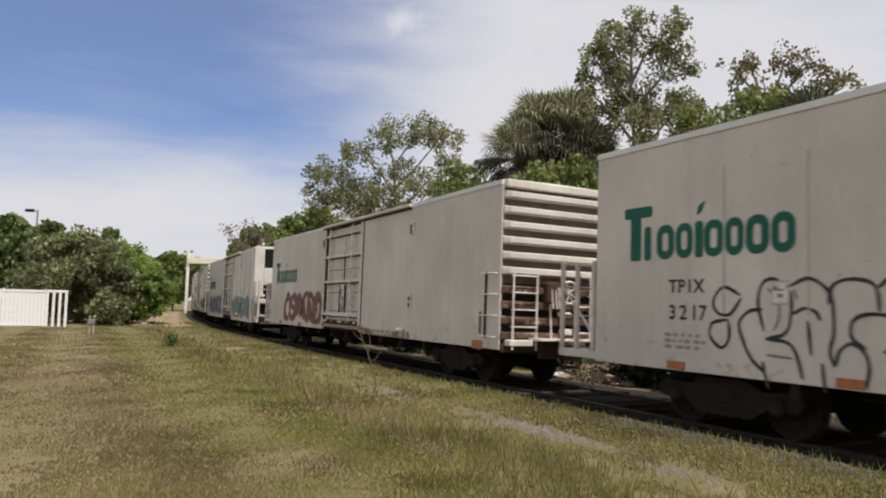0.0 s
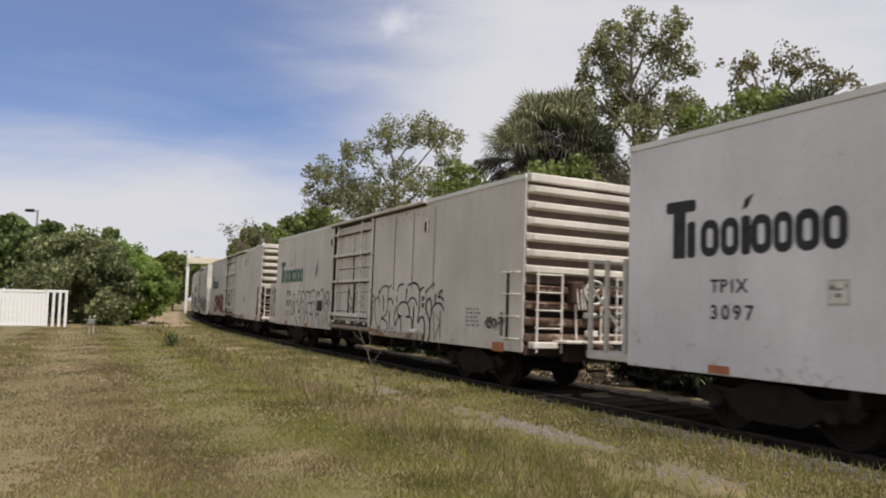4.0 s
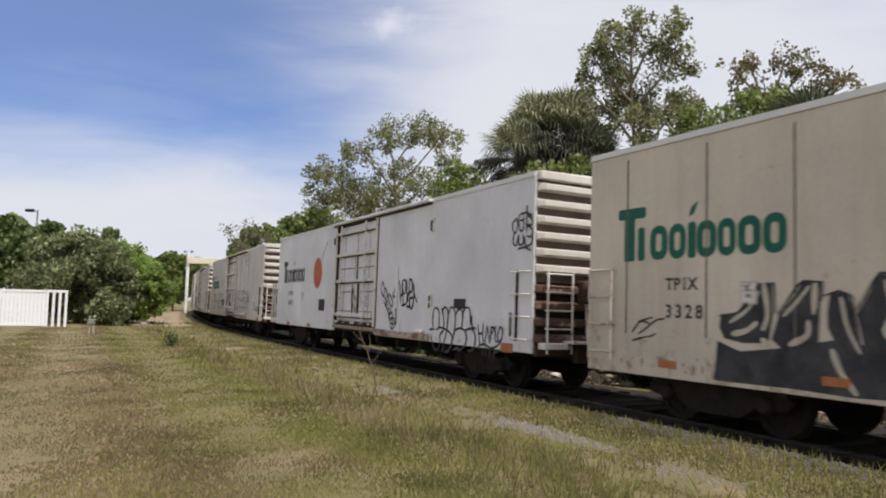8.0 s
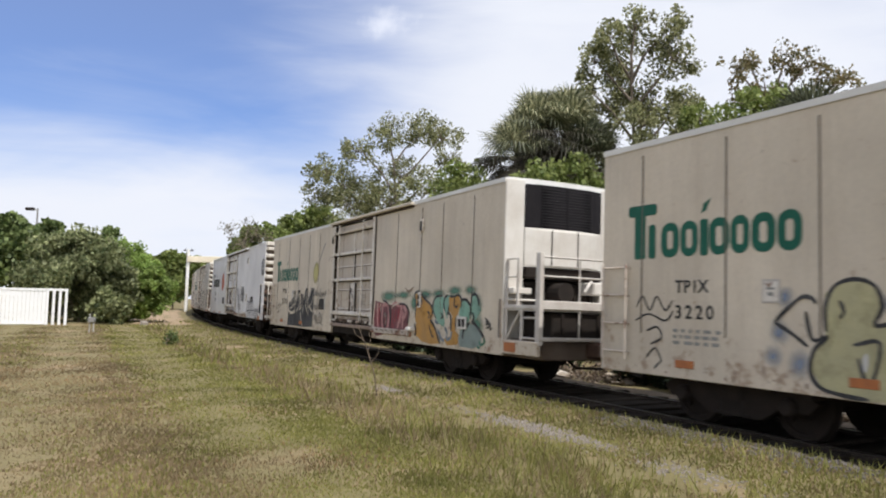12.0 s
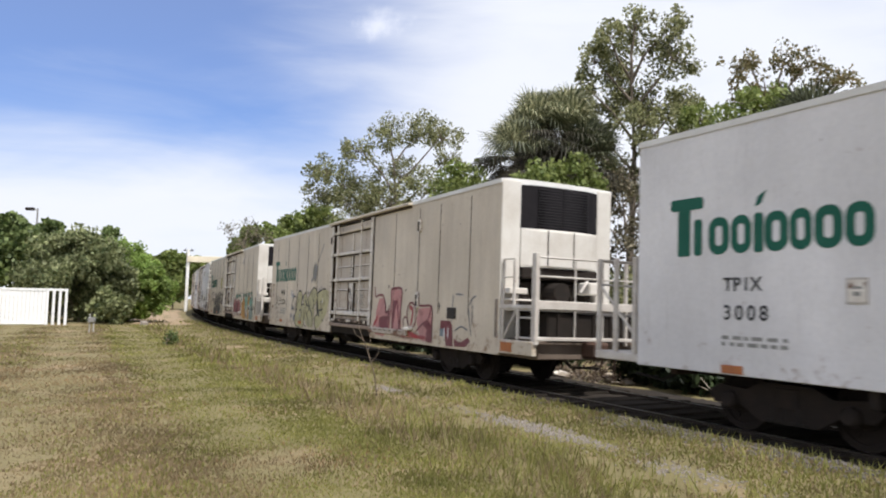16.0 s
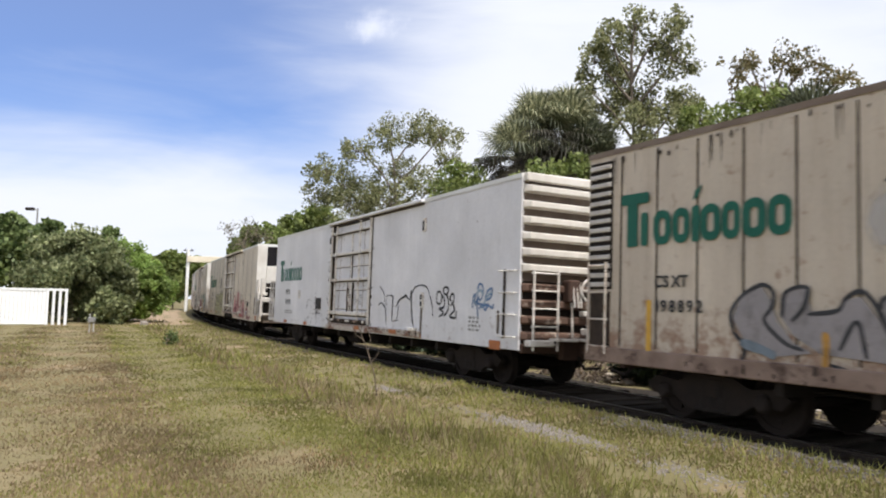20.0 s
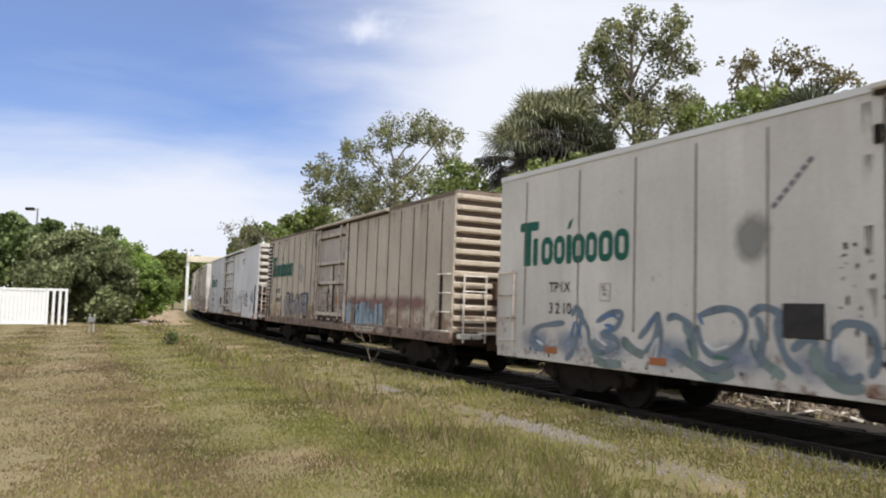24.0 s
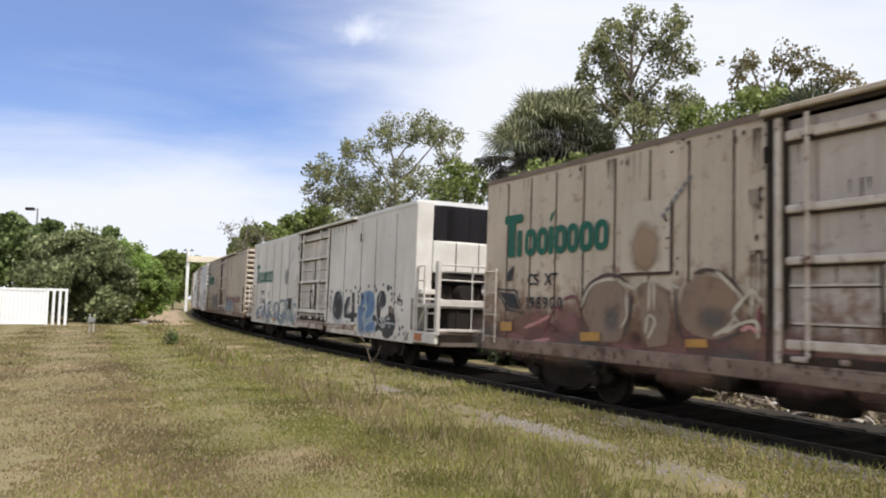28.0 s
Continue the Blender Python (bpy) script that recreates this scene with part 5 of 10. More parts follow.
def graffiti(car, L, u0, u1, z0, z1, n, line, fill=None, width=0.3, seed=1, edge=0.05, shine=None, lift=0.004, label="spray-painted tag", dots=0, wild=0.25):
    """A row of looping strokes. With fill: fat strokes with an outline; without: the thin line alone."""
    rnd = random.Random(seed)
    step = (u1 - u0) / n
    fill_mat = SPRAY[fill] if fill in SPRAY else fill
    for k in range(n):
        strokes = []
        for layer in range(2):
            sh = SHAPES[(seed + k * 3 + layer * 2 + rnd.randrange(3)) % len(SHAPES)]
            fx, fy = rnd.random() < 0.5, rnd.random() < 0.5
            if rnd.random() < wild:
                m, up = rnd.randrange(4, 6), rnd.randrange(2)
                sh = [(i / (m - 1) + rnd.uniform(-0.22, 0.22), rnd.uniform(0.55, 1.0) if (i + up) % 2 else rnd.uniform(0.0, 0.4)) for i in range(m)]
            sh = [((1 - q[0] if fx else q[0]) + rnd.uniform(-0.08, 0.08), (1 - q[1] if fy else q[1])) for q in sh]
            if layer:
                sh = sh[: max(3, len(sh) // 2 + 1)]
            h = (z1 - z0) * rnd.uniform(0.8, 1.0)
            zb = z0 + rnd.uniform(0, (z1 - z0) - h)
            pad = width * 0.42 if fill else 0.02
            tilt = rnd.uniform(-0.08, 0.12)
            pts = [(u0 + k * step + pad + q[0] * (step * 1.22 - 2 * pad) + tilt * q[1] + rnd.uniform(-0.02, 0.02), zb + pad + q[1] * (h - 2 * pad) + rnd.uniform(-0.02, 0.02)) for q in sh]
            strokes.append(smooth_path(pts))
        for layer, path in enumerate(strokes):
            lines = Build()
            o = lift + (k % 3) * 0.014 + layer * 0.007
            if fill:
                ribbon(lines, L, path, width + 2 * edge, o, 0.18)
                tag = part("graffiti_stroke", lines, SPRAY[line], car, label)
                fb = Build()
                ribbon(fb, L, path, width, o + 0.0035, 0.18)
                part("graffiti_fill", fb, fill_mat, tag)
                if shine:
                    sb = Build()
                    ribbon(sb, L, [q + np.array((-width * 0.2, width * 0.2)) for q in path[3:9]], width * 0.22, o + 0.0065)
                    part("graffiti_shine", sb, SPRAY[shine], tag)
            else:
                ribbon(lines, L, path, edge, o, 0.2)
                part("graffiti_stroke", lines, SPRAY[line], car, label)
    for k in range(dots):
        b = Build()
        r = rnd.uniform(0.03, 0.09)
        u, z = rnd.uniform(u0 - 0.2, u1 + 0.2), rnd.choice((rnd.uniform(z1 - 0.1, z1 + 0.25), rnd.uniform(z0, z1)))
        on_side(L, b, [(u + r * math.cos(a) * rnd.uniform(0.85, 1.1), z + r * math.sin(a)) for a in np.linspace(0, 2 * math.pi, 12, endpoint=False)], 0.003, 0.0015)
        part("paint_dot", b, SPRAY[line], car)


def strokes(car, L, colour, width, lift, *paths, label="spray-painted outline", straight=False):
    """Free strokes through a few (u, z) knots each."""
    for k, p in enumerate(paths):
        b = Build()
        path = [np.array(q, float) for q in p] if straight else smooth_path(p)
        ribbon(b, L, path, width, lift + 0.003 * (k % 3), 0.12)
        part("graffiti_stroke", b, SPRAY[colour], car, label)


def blot(car, L, colour, outline, lift, label="sprayed patch", sharp=False):
    """A filled shape with a rounded or a sharp outline through (u, z) knots."""
    loop = [np.array(q, float) for q in outline] if sharp else smooth_path(list(outline) + [outline[0]], 5)[:-1]
    area = sum(p[0] * q[1] - q[0] * p[1] for p, q in zip(loop, loop[1:] + loop[:1]))
    b = Build()
    on_side(L, b, [tuple(q) for q in (loop if area > 0 else loop[::-1])], lift, 0.0015)
    part("graffiti_patch", b, SPRAY[colour] if colour in SPRAY else HAZE[colour], car, label)


def disc(u, z, ru, rz, n=10):
    return [(u + ru * math.cos(a), z + rz * math.sin(a)) for a in np.linspace(0, 2 * math.pi, n, endpoint=False)]


HAZE = {"haze_green": faded_paint("haze_green", (0.09, 0.22, 0.16), 0.8, 0.05, 0.5), "haze_maroon": faded_paint("haze_maroon", (0.24, 0.11, 0.10), 0.75, 0.05, 0.5),
        "haze_pink": faded_paint("haze_pink", (0.42, 0.17, 0.15), 0.8, 0.1, 0.5), "haze_blue": faded_paint("haze_blue", (0.19, 0.25, 0.36), 0.6, 0.02, 0.48), "haze_brown": faded_paint("haze_brown", (0.24, 0.14, 0.09), 0.8, 0.05, 0.5),
        "haze_pale": faded_paint("haze_pale", (0.52, 0.50, 0.48), 0.6, 0.2, 0.5), "haze_grey": faded_paint("haze_grey", (0.12, 0.11, 0.10), 0.7, 0.05, 0.5)}


def drips(car, L, spots, seed):
    """Dark run-off marks: (from u, to u, top, longest, how many)."""
    rnd = random.Random(seed)
    b = Build()
    for u0, u1, z, longest, n, c in spots:
        for _ in range(n):
            u, h, w = rnd.uniform(u0, u1), longest * rnd.uniform(0.2, 1.0), rnd.uniform(0.005, 0.016)
            P = side_at(L)
            b.face([P(u + w, z, c), P(u - w, z, c), P(u - w * 0.3, z - h, c), P(u + w * 0.3, z - h, c)])
    part("runoff_stain", b, GRIME_SHADE, car, "dark rusty run-off stain", kind="stuff")


def chips(car, L, spots, seed, mat):
    """Small flaked patches: (from u, to u, from z, to z, proudness, how many)."""
    rnd = random.Random(seed)
    b = Build()
    P = side_at(L)
    for u0, u1, z0, z1, c, n in spots:
        for _ in range(n):
            u, z = rnd.uniform(u0, u1), rnd.uniform(z0, z1)
            ru = rnd.uniform(0.010, 0.036)
            rz = ru * rnd.uniform(0.8, 2.6)
            k = 7
            b.face([P(u + ru * math.cos(2 * math.pi * i / k) * rnd.uniform(0.5, 1.2), z + rz * math.sin(2 * math.pi * i / k) * rnd.uniform(0.5, 1.2), c) for i in range(k)])
    part("flaked_paint", b, mat, car, "dark flaked and rusted paint spots", kind="stuff")


def repaint(car, paint, old):
    """Gives a copied car its own coat."""
    for o in (car, *car.children_recursive):
        if o.type == "MESH" and o.material_slots and o.material_slots[0].material == old:
            o.material_slots[0].link = "OBJECT"
            o.material_slots[0].material = paint


proto = {"R": make_ridged(PAINT["grey"]), "U": make_unit(PAINT["cream"]), "S": make_ribbed(PAINT["tan"])}
proto_paint = {"R": PAINT["grey"], "U": PAINT["cream"], "S": PAINT["tan"]}
LENGTH = {"R": 18.2, "U": 18.2, "S": 17.0}
# (kind, metres from the train's datum back to its leading end, coat, label)
CONSIST = [
    ("U", -87.0, "pale", "far-off pale refrigerator car on the curve"), ("R", -66.0, "grey", "far-off grey refrigerator car on the curve"),
    ("R", -45.5, "grey", "far-off grey-white refrigerator car on the curve"), ("R", -24.5, "pale", "far-off pale refrigerator car with tag marks"),
    ("R", -3.2, "pale", "far-off pale ribbed-end refrigerator car with coloured graffiti"), ("U", 17.2, "pale", "pale refrigerator car with blue and violet graffiti"),
    ("R", 39.1, "grey", "grey-white smooth refrigerator car with ribbed end and faded graffiti"), ("R", 60.15, "grey", "grey-white smooth refrigerator car with black outline graffiti"),
    ("R", 81.15, "white", "clean white refrigerator car with a painted red fruit"), ("U", 100.9, "cream", "cream refrigerator car with large coloured graffiti and cooling unit"),
    ("U", 122.0, "cream", "cream refrigerator car with red and yellow graffiti and cooling unit"), ("R", 144.05, "white", "clean white refrigerator car with rust-marked door"),
    ("S", 164.2, "tan", "stained tan refrigerator car with outside posts"), ("U", 183.05, "pale", "pale refrigerator car with blue and black graffiti and cooling unit"),
    ("S", 204.5, "brown", "rust-stained tan refrigerator car with outside posts and brown graffiti"),
]
cars = []
used = set()
for kind, lead, coat, words in CONSIST:
    if kind in used:
        c = copy_thing(proto[kind], Matrix())
    else:
        c = proto[kind]
        used.add(kind)
    tagged(c, words)
    cars.append((c, kind, lead, coat))
for c, kind, lead, coat in cars:
    if PAINT[coat] != proto_paint[kind]:
        repaint(c, PAINT[coat], proto_paint[kind])
        if coat == "pale":
            repaint(c, PAINT["door_pale"], PAINT["door"])


def patch_plate(car, L, u0, u1, z0, z1):
    """Square repair plate whose lower and one upright edge have rusted."""
    b = Build()
    side_box(b, L, u0, u1, z0, z1, 0.0, 0.0245)
    plate = part("patch_plate", b, PAINT["tan"], car, "repair plate with rusted edges")
    for a, q, c, d in ((u1, u1 + 0.035, z0 - 0.02, z1 - 0.08), (u0 - 0.03, u1, z0 - 0.045, z0)):
        b = Build()
        side_box(b, L, a, q, c, d, 0.0, 0.031)
        part("plate_edge", b, RUSTY, plate)


def door_gap(car, L, u):
    """Two dark open joints beside the door post."""
    for a, q in ((u, u + 0.055), (u + 0.085, u + 0.13)):
        b = Build()
        side_box(b, L, a, q, SILL + 0.1, EAVE - 0.1, 0.0, 0.03)
        part("post_joint", b, GRIME_SHADE, car)


def frame_strip(car, L, u, z0, z1):
    """Pale upright edge of an open hatch cover."""
    b = Build()
    side_box(b, L, u, u + 0.05, z0, z1, 0.0, 0.04, 0.006)
    part("hatch_edge", b, UNIT_WHITE, car, "pale edge of the hatch")


def frame_box(car, L, u0, u1, z0, z1):
    """White framed black box with two bars."""
    b = Build()
    side_box(b, L, u0, u1, z0, z1, 0.018, 0.05, 0.008)
    rim = part("box_frame", b, UNIT_WHITE, car, "white frame round a small black grid")
    for a, q in ((0.12, 0.45), (0.55, 0.88)):
        b = Build()
        side_box(b, L, u0 + (u1 - u0) * a, u0 + (u1 - u0) * q, z0 + 0.05, z1 - 0.05, 0.05, 0.054)
        part("box_opening", b, BLACK_BOX, rim)


def decorate():
    L = 18.2
    c = [q[0] for q in cars]
    # far cars
    logo(c[4], L, 0.7, 3.7, 2.37, GREEN_MARK)
    graffiti(c[4], L, 1.0, 6.9, 0.85, 1.7, 6, "black", "slate", 0.22, 4)
    graffiti(c[4], L, 11.5, 17.3, 0.85, 1.8, 5, "black", "slate", 0.25, 9)
    logo(c[5], L, 0.7, 3.7, 2.37, GREEN_MARK)
    graffiti(c[5], L, 1.0, 7.3, 0.85, 1.9, 6, "grey", "slate", 0.24, 14)
    graffiti(c[5], L, 11.4, 17.3, 0.85, 1.9, 6, "slate", "sage", 0.26, 19)
    # grey car ahead
    logo(c[6], L, 0.7, 3.7, 2.37, GREEN_MARK)
    graffiti(c[6], L, 2.2, 6.7, 0.85, 2.0, 6, "brown", "maroon", 0.14, 3)
    # grey car with black outlines
    k = c[7]
    logo(k, L, 0.67, 3.69, 2.37, GREEN_MARK)
    stencil(k, L, "TPIX", 1.62, 1.88, 0.27)
    stencil(k, L, "3217", 1.62, 1.50, 0.29)
    bars(k, L, 1.55, 2.3, 1.08, 3)
    blot(k, L, "haze_grey", [(5.0, 2.3), (5.35, 2.5), (5.55, 3.2), (5.45, 3.3), (5.2, 2.7)], 0.003, "dark smudged stain")
    hatch(k, L, 5.59, 1.35, 0.49, 0.36)
    seams(k, L, (2.61, 3.86), 1.6, 3.6, FAINT_SEAM)
    seams(k, L, (12.02, 13.17, 14.36), 2.0, 3.95)
    chips(k, L, [(6.75, 6.97, 0.9, 3.8, 0.003, 20), (7.05, 10.4, 0.97, 1.12, 0.052, 36), (10.6, 13.8, 0.8, 0.96, 0.072, 24), (10.6, 13.8, 3.8, 4.04, 0.003, 20)], 74, TRACK_RUST)
    strokes(k, L, "black", 0.045, 0.004, [(2.88, 1.84), (2.61, 1.95), (2.44, 1.78), (2.5, 1.61), (2.71, 1.59), (2.89, 1.8)], [(2.68, 1.52), (2.42, 1.46), (2.39, 1.28), (2.57, 1.14), (2.7, 1.27), (2.69, 1.51)], [(3.22, 1.66), (3.01, 1.63), (2.86, 1.47), (2.94, 1.22), (3.05, 1.03), (3.24, 0.88)], [(3.22, 1.01), (3.25, 0.85), (3.3, 0.68)])
    strokes(k, L, "black", 0.045, 0.005, [(3.24, 1.38), (3.15, 1.73), (3.21, 1.98), (3.39, 2.04), (3.61, 1.87), (3.62, 1.59), (3.54, 1.37), (3.26, 1.29)], [(3.26, 1.29), (3.57, 1.26), (3.7, 1.11), (3.78, 0.83)], [(3.61, 1.95), (3.85, 2.04), (4.05, 1.95), (4.16, 1.78), (4.18, 1.41), (4.13, 1.18), (4.19, 1.01)], [(3.65, 1.61), (3.8, 1.68), (3.95, 1.64), (4.01, 1.54)], [(3.85, 1.53), (3.89, 1.12)], [(4.03, 1.05), (4.07, 0.71)])
    strokes(k, L, "black", 0.045, 0.006, [(4.11, 1.73), (4.17, 1.95), (4.38, 2.02), (4.61, 1.98), (4.69, 1.87), (4.71, 1.65)], [(4.2, 1.03), (4.24, 1.19), (4.38, 1.29), (4.52, 1.22), (4.59, 1.05), (4.55, 0.8)], [(4.56, 1.24), (4.4, 1.35), (4.4, 1.53), (4.55, 1.62), (4.81, 1.61), (4.95, 1.5), (4.93, 1.3), (4.75, 1.22)], [(4.7, 1.92), (4.83, 2.02), (5.05, 2.07), (5.24, 2.02), (5.34, 1.95)], [(4.84, 1.61), (5.12, 1.65), (5.28, 1.6), (5.33, 1.49)])
    strokes(k, L, "black", 0.05, 0.004, [(4.75, 1.22), (4.97, 1.2), (5.06, 1.09), (5.03, 0.84), (4.97, 0.66)], [(5.12, 1.4), (5.18, 1)], [(5.28, 0.98), (5.29, 0.73)], [(5.46, 1.1), (5.42, 1.53), (5.44, 1.87), (5.55, 2), (5.67, 1.95), (5.7, 1.82)], [(5.7, 1.82), (5.81, 2), (6.02, 2.09), (6.18, 1.98), (6.26, 1.79), (6.24, 1.61)], [(5.46, 1.03), (5.54, 1.17), (5.68, 1.26), (5.83, 1.22), (5.88, 1.02), (5.84, 0.75)])
    strokes(k, L, "black", 0.05, 0.006, [(6.17, 1.43), (6.28, 1.55), (6.5, 1.63), (6.71, 1.56), (6.9, 1.34), (6.96, 1.09), (6.95, 0.87)], [(6.11, 1.23), (6.19, 1.06), (6.17, 0.88), (6.13, 0.76)], [(6.41, 1.82), (6.55, 1.98), (6.68, 2), (6.81, 1.88), (6.76, 1.73), (6.67, 1.68), (6.41, 1.82)], [(6.83, 1.65), (6.99, 1.49), (7.1, 1.41)])
    strokes(k, L, "black", 0.05, 0.007, [(6.4, 0.89), (6.35, 1.48), (6.67, 1.29), (6.4, 0.89)], [(6.64, 1.45), (6.68, 1.11), (6.69, 0.83)], straight=True)
    strokes(k, L, "grey", 0.035, 0.003, [(3.29, 1.93), (3.43, 1.78), (3.46, 1.58), (3.38, 1.39)], [(3.67, 1.91), (3.71, 1.78)], [(5.71, 1.05), (5.83, 0.88)], [(3.27, 1.09), (3.65, 1.07)])
    strokes(k, L, "black", 0.045, 0.004, [(11.15, 1.56), (11.04, 1.77), (10.89, 1.8), (10.78, 1.65), (10.82, 1.38), (10.93, 1.12), (11.1, 0.99), (11.21, 1.01), (11.2, 1.16)], [(11.04, 2.05), (11.07, 1.78)], [(11.37, 1.9), (11.4, 1.66), (11.44, 1.43)], [(11.7, 2.07), (11.69, 1.78), (11.7, 1.54), (11.58, 1.35), (11.28, 1.24), (11.51, 1.21), (11.67, 1.12), (11.73, 0.96)], [(11.7, 1.72), (11.84, 1.78), (11.97, 1.74), (12.05, 1.61)], [(11.83, 1.46), (11.85, 1.13), (11.86, 0.96)], [(12.04, 1.06), (12.05, 0.9)])
    strokes(k, L, "black", 0.045, 0.006, [(12.23, 1.61), (12.17, 1.39), (12.16, 1.23), (12.23, 1.08), (12.3, 1.14), (12.37, 1.27), (12.49, 1.29), (12.59, 1.19), (12.62, 0.95)], [(12.3, 1.98), (12.37, 2.1), (12.51, 2.14), (12.71, 2.15)], [(12.7, 1.33), (12.47, 1.34), (12.34, 1.43), (12.39, 1.58), (12.57, 1.67), (12.8, 1.69), (12.99, 1.62), (13.1, 1.49), (13.09, 1.35), (12.89, 1.32)], [(12.89, 1.32), (13.17, 1.31), (13.26, 1.21), (13.24, 1.07), (13.18, 0.93)], [(12.94, 1.64), (13.08, 1.75), (13.25, 1.8), (13.42, 1.75), (13.56, 1.61)])
    strokes(k, L, "black", 0.06, 0.005, [(12.89, 2.01), (12.87, 1.82), (12.85, 1.65)], [(12.85, 2.03), (12.94, 1.99)], [(13.35, 1.61), (13.35, 1.29), (13.33, 0.96)], [(13.25, 2.17), (13.42, 2.15), (13.59, 2.06), (13.64, 1.96)])
    strokes(k, L, "black", 0.055, 0.007, [(13.64, 2), (13.67, 1.72), (13.64, 1.44), (13.59, 1.26), (13.64, 1.18)], [(13.66, 1.96), (13.79, 2.04), (13.89, 2.05)], [(13.64, 1.18), (13.72, 1.29), (13.84, 1.34), (13.95, 1.28), (14.01, 1.09), (13.98, 0.85), (13.87, 0.67)], [(13.97, 1.91), (14.09, 1.99), (14.23, 2.06)], [(14.06, 1.69), (14.2, 1.79), (14.29, 1.73), (14.33, 1.6), (14.33, 1.47)], [(14.04, 1.69), (14.07, 1.49), (14.23, 1.3), (14.29, 1.14), (14.27, 0.91), (14.15, 0.71)], [(14.29, 1.26), (14.34, 1.45), (14.44, 1.6), (14.57, 1.66), (14.74, 1.67), (14.89, 1.61), (14.98, 1.49)])
    strokes(k, L, "black", 0.06, 0.008, [(14.53, 1.91), (14.52, 1.76), (14.49, 1.66)], [(14.67, 1.8), (14.8, 1.82), (14.96, 1.73)], [(14.67, 1.8), (14.74, 1.92), (14.87, 1.98)])
    strokes(k, L, "black", 0.055, 0.009, [(14.52, 0.82), (14.46, 1.47), (14.81, 1.25), (14.52, 0.82)], [(14.8, 1.51), (14.81, 0.87)], straight=True)
    strokes(k, L, "grey", 0.07, 0.003, [(11.08, 1.91), (11.26, 2.08), (11.55, 2.12), (11.7, 2.05)], [(12.3, 1.67), (12.28, 1.86)], [(12.94, 2.09), (13.08, 2.14), (13.25, 2.17)], [(14.23, 2.06), (14.37, 2.13), (14.46, 2.09)], [(11.73, 2.08), (11.89, 2.13)])
    strokes(k, L, "maroon", 0.05, 0.004, [(10.58, 1.87), (10.74, 1.8), (10.58, 1.6), (10.34, 1.51)], [(10.34, 1.49), (10.67, 1.49), (10.59, 1.15), (10.38, 1.09)])
    graffiti(k, L, 16.75, 17.45, 1.18, 1.42, 4, "black", None, seed=8, edge=0.03)
    bars(k, L, 16.0, 16.6, 1.2, 5)
    # white car with the red fruit
    k = c[8]
    logo(k, L, 0.80, 3.6, 2.37, BLACK_MARK)
    stencil(k, L, "TPIX", 1.62, 1.88, 0.25)
    stencil(k, L, "3097", 1.62, 1.52, 0.27)
    fruit(k, L, 5.15, 2.65, 0.49, FRUIT["red"])
    hatch(k, L, 5.45, 1.37, 0.56, 0.38)
    hatch(k, L, 15.13, 1.57, 0.5, 0.21)
    seams(k, L, (12.0,), 1.1, 2.6, FAINT_SEAM)
    strokes(k, L, "black", 0.045, 0.004, [(11.05, 1.8), (10.91, 1.95), (10.89, 2.12), (10.95, 2.23), (11.05, 2.14), (11.1, 1.97), (11.03, 1.82)], [(11.24, 2.05), (11.14, 2.03), (11.1, 1.87), (11.19, 1.77), (11.3, 1.87), (11.24, 2.03)], [(11.38, 1.91), (11.41, 1.78), (11.57, 1.61), (11.67, 1.56), (11.7, 1.67), (11.57, 1.83), (11.41, 1.92)], [(11.05, 1.73), (11.25, 1.57), (11.39, 1.44)], [(11.24, 1.75), (11.26, 1.6), (11.37, 1.64), (11.3, 1.75)])
    strokes(k, L, "black", 0.045, 0.006, [(11.41, 1.58), (11.46, 1.38), (11.55, 1.35), (11.58, 1.47), (11.48, 1.54)], [(11.42, 1.44), (11.5, 1.26), (11.53, 1.18)], [(11.5, 1.38), (11.68, 1.41), (11.73, 1.31), (11.61, 1.24), (11.5, 1.3)], [(11.75, 1.28), (11.61, 1.2), (11.61, 1.04), (11.75, 0.99), (11.87, 1.07), (11.86, 1.23), (11.75, 1.28)], [(11.65, 1.14), (11.85, 1.12)], [(11.77, 1.25), (11.73, 1.02)], [(11.94, 1.55), (11.89, 1.4), (11.96, 1.22), (11.91, 1.06)], [(11.64, 1.8), (11.74, 1.93), (11.8, 2.05)], [(11.73, 1.8), (11.87, 1.85)])
    strokes(k, L, "black", 0.06, 0.004, [(12.09, 2.25), (12.12, 2.09), (12.17, 1.86), (12.2, 1.67)], [(12.19, 1.85), (12.29, 1.9), (12.27, 2.09), (12.29, 2.27)], [(12.31, 2.24), (12.33, 1.94), (12.38, 1.62)], [(12.31, 2.27), (12.44, 2.24), (12.5, 2.08), (12.45, 1.92), (12.35, 1.92)], [(12.52, 2.27), (12.56, 2.08), (12.6, 1.86), (12.56, 1.66), (12.4, 1.62)], [(12.6, 1.68), (12.67, 1.86), (12.72, 2.01)])
    strokes(k, L, "black", 0.06, 0.006, [(12.69, 2.26), (12.72, 2.01), (12.77, 1.66)], [(12.69, 2.24), (12.82, 2.26), (12.89, 2.11), (12.86, 1.95), (12.74, 1.96)], [(12.96, 2.17), (13, 1.93), (12.99, 1.68), (12.89, 1.53), (12.8, 1.59), (12.75, 1.75), (12.86, 1.8), (12.97, 1.79)], [(13, 1.9), (13.1, 1.79), (13.2, 1.69)], [(12.58, 1.58), (12.8, 1.57)], [(12.27, 1.6), (12.51, 1.62)])
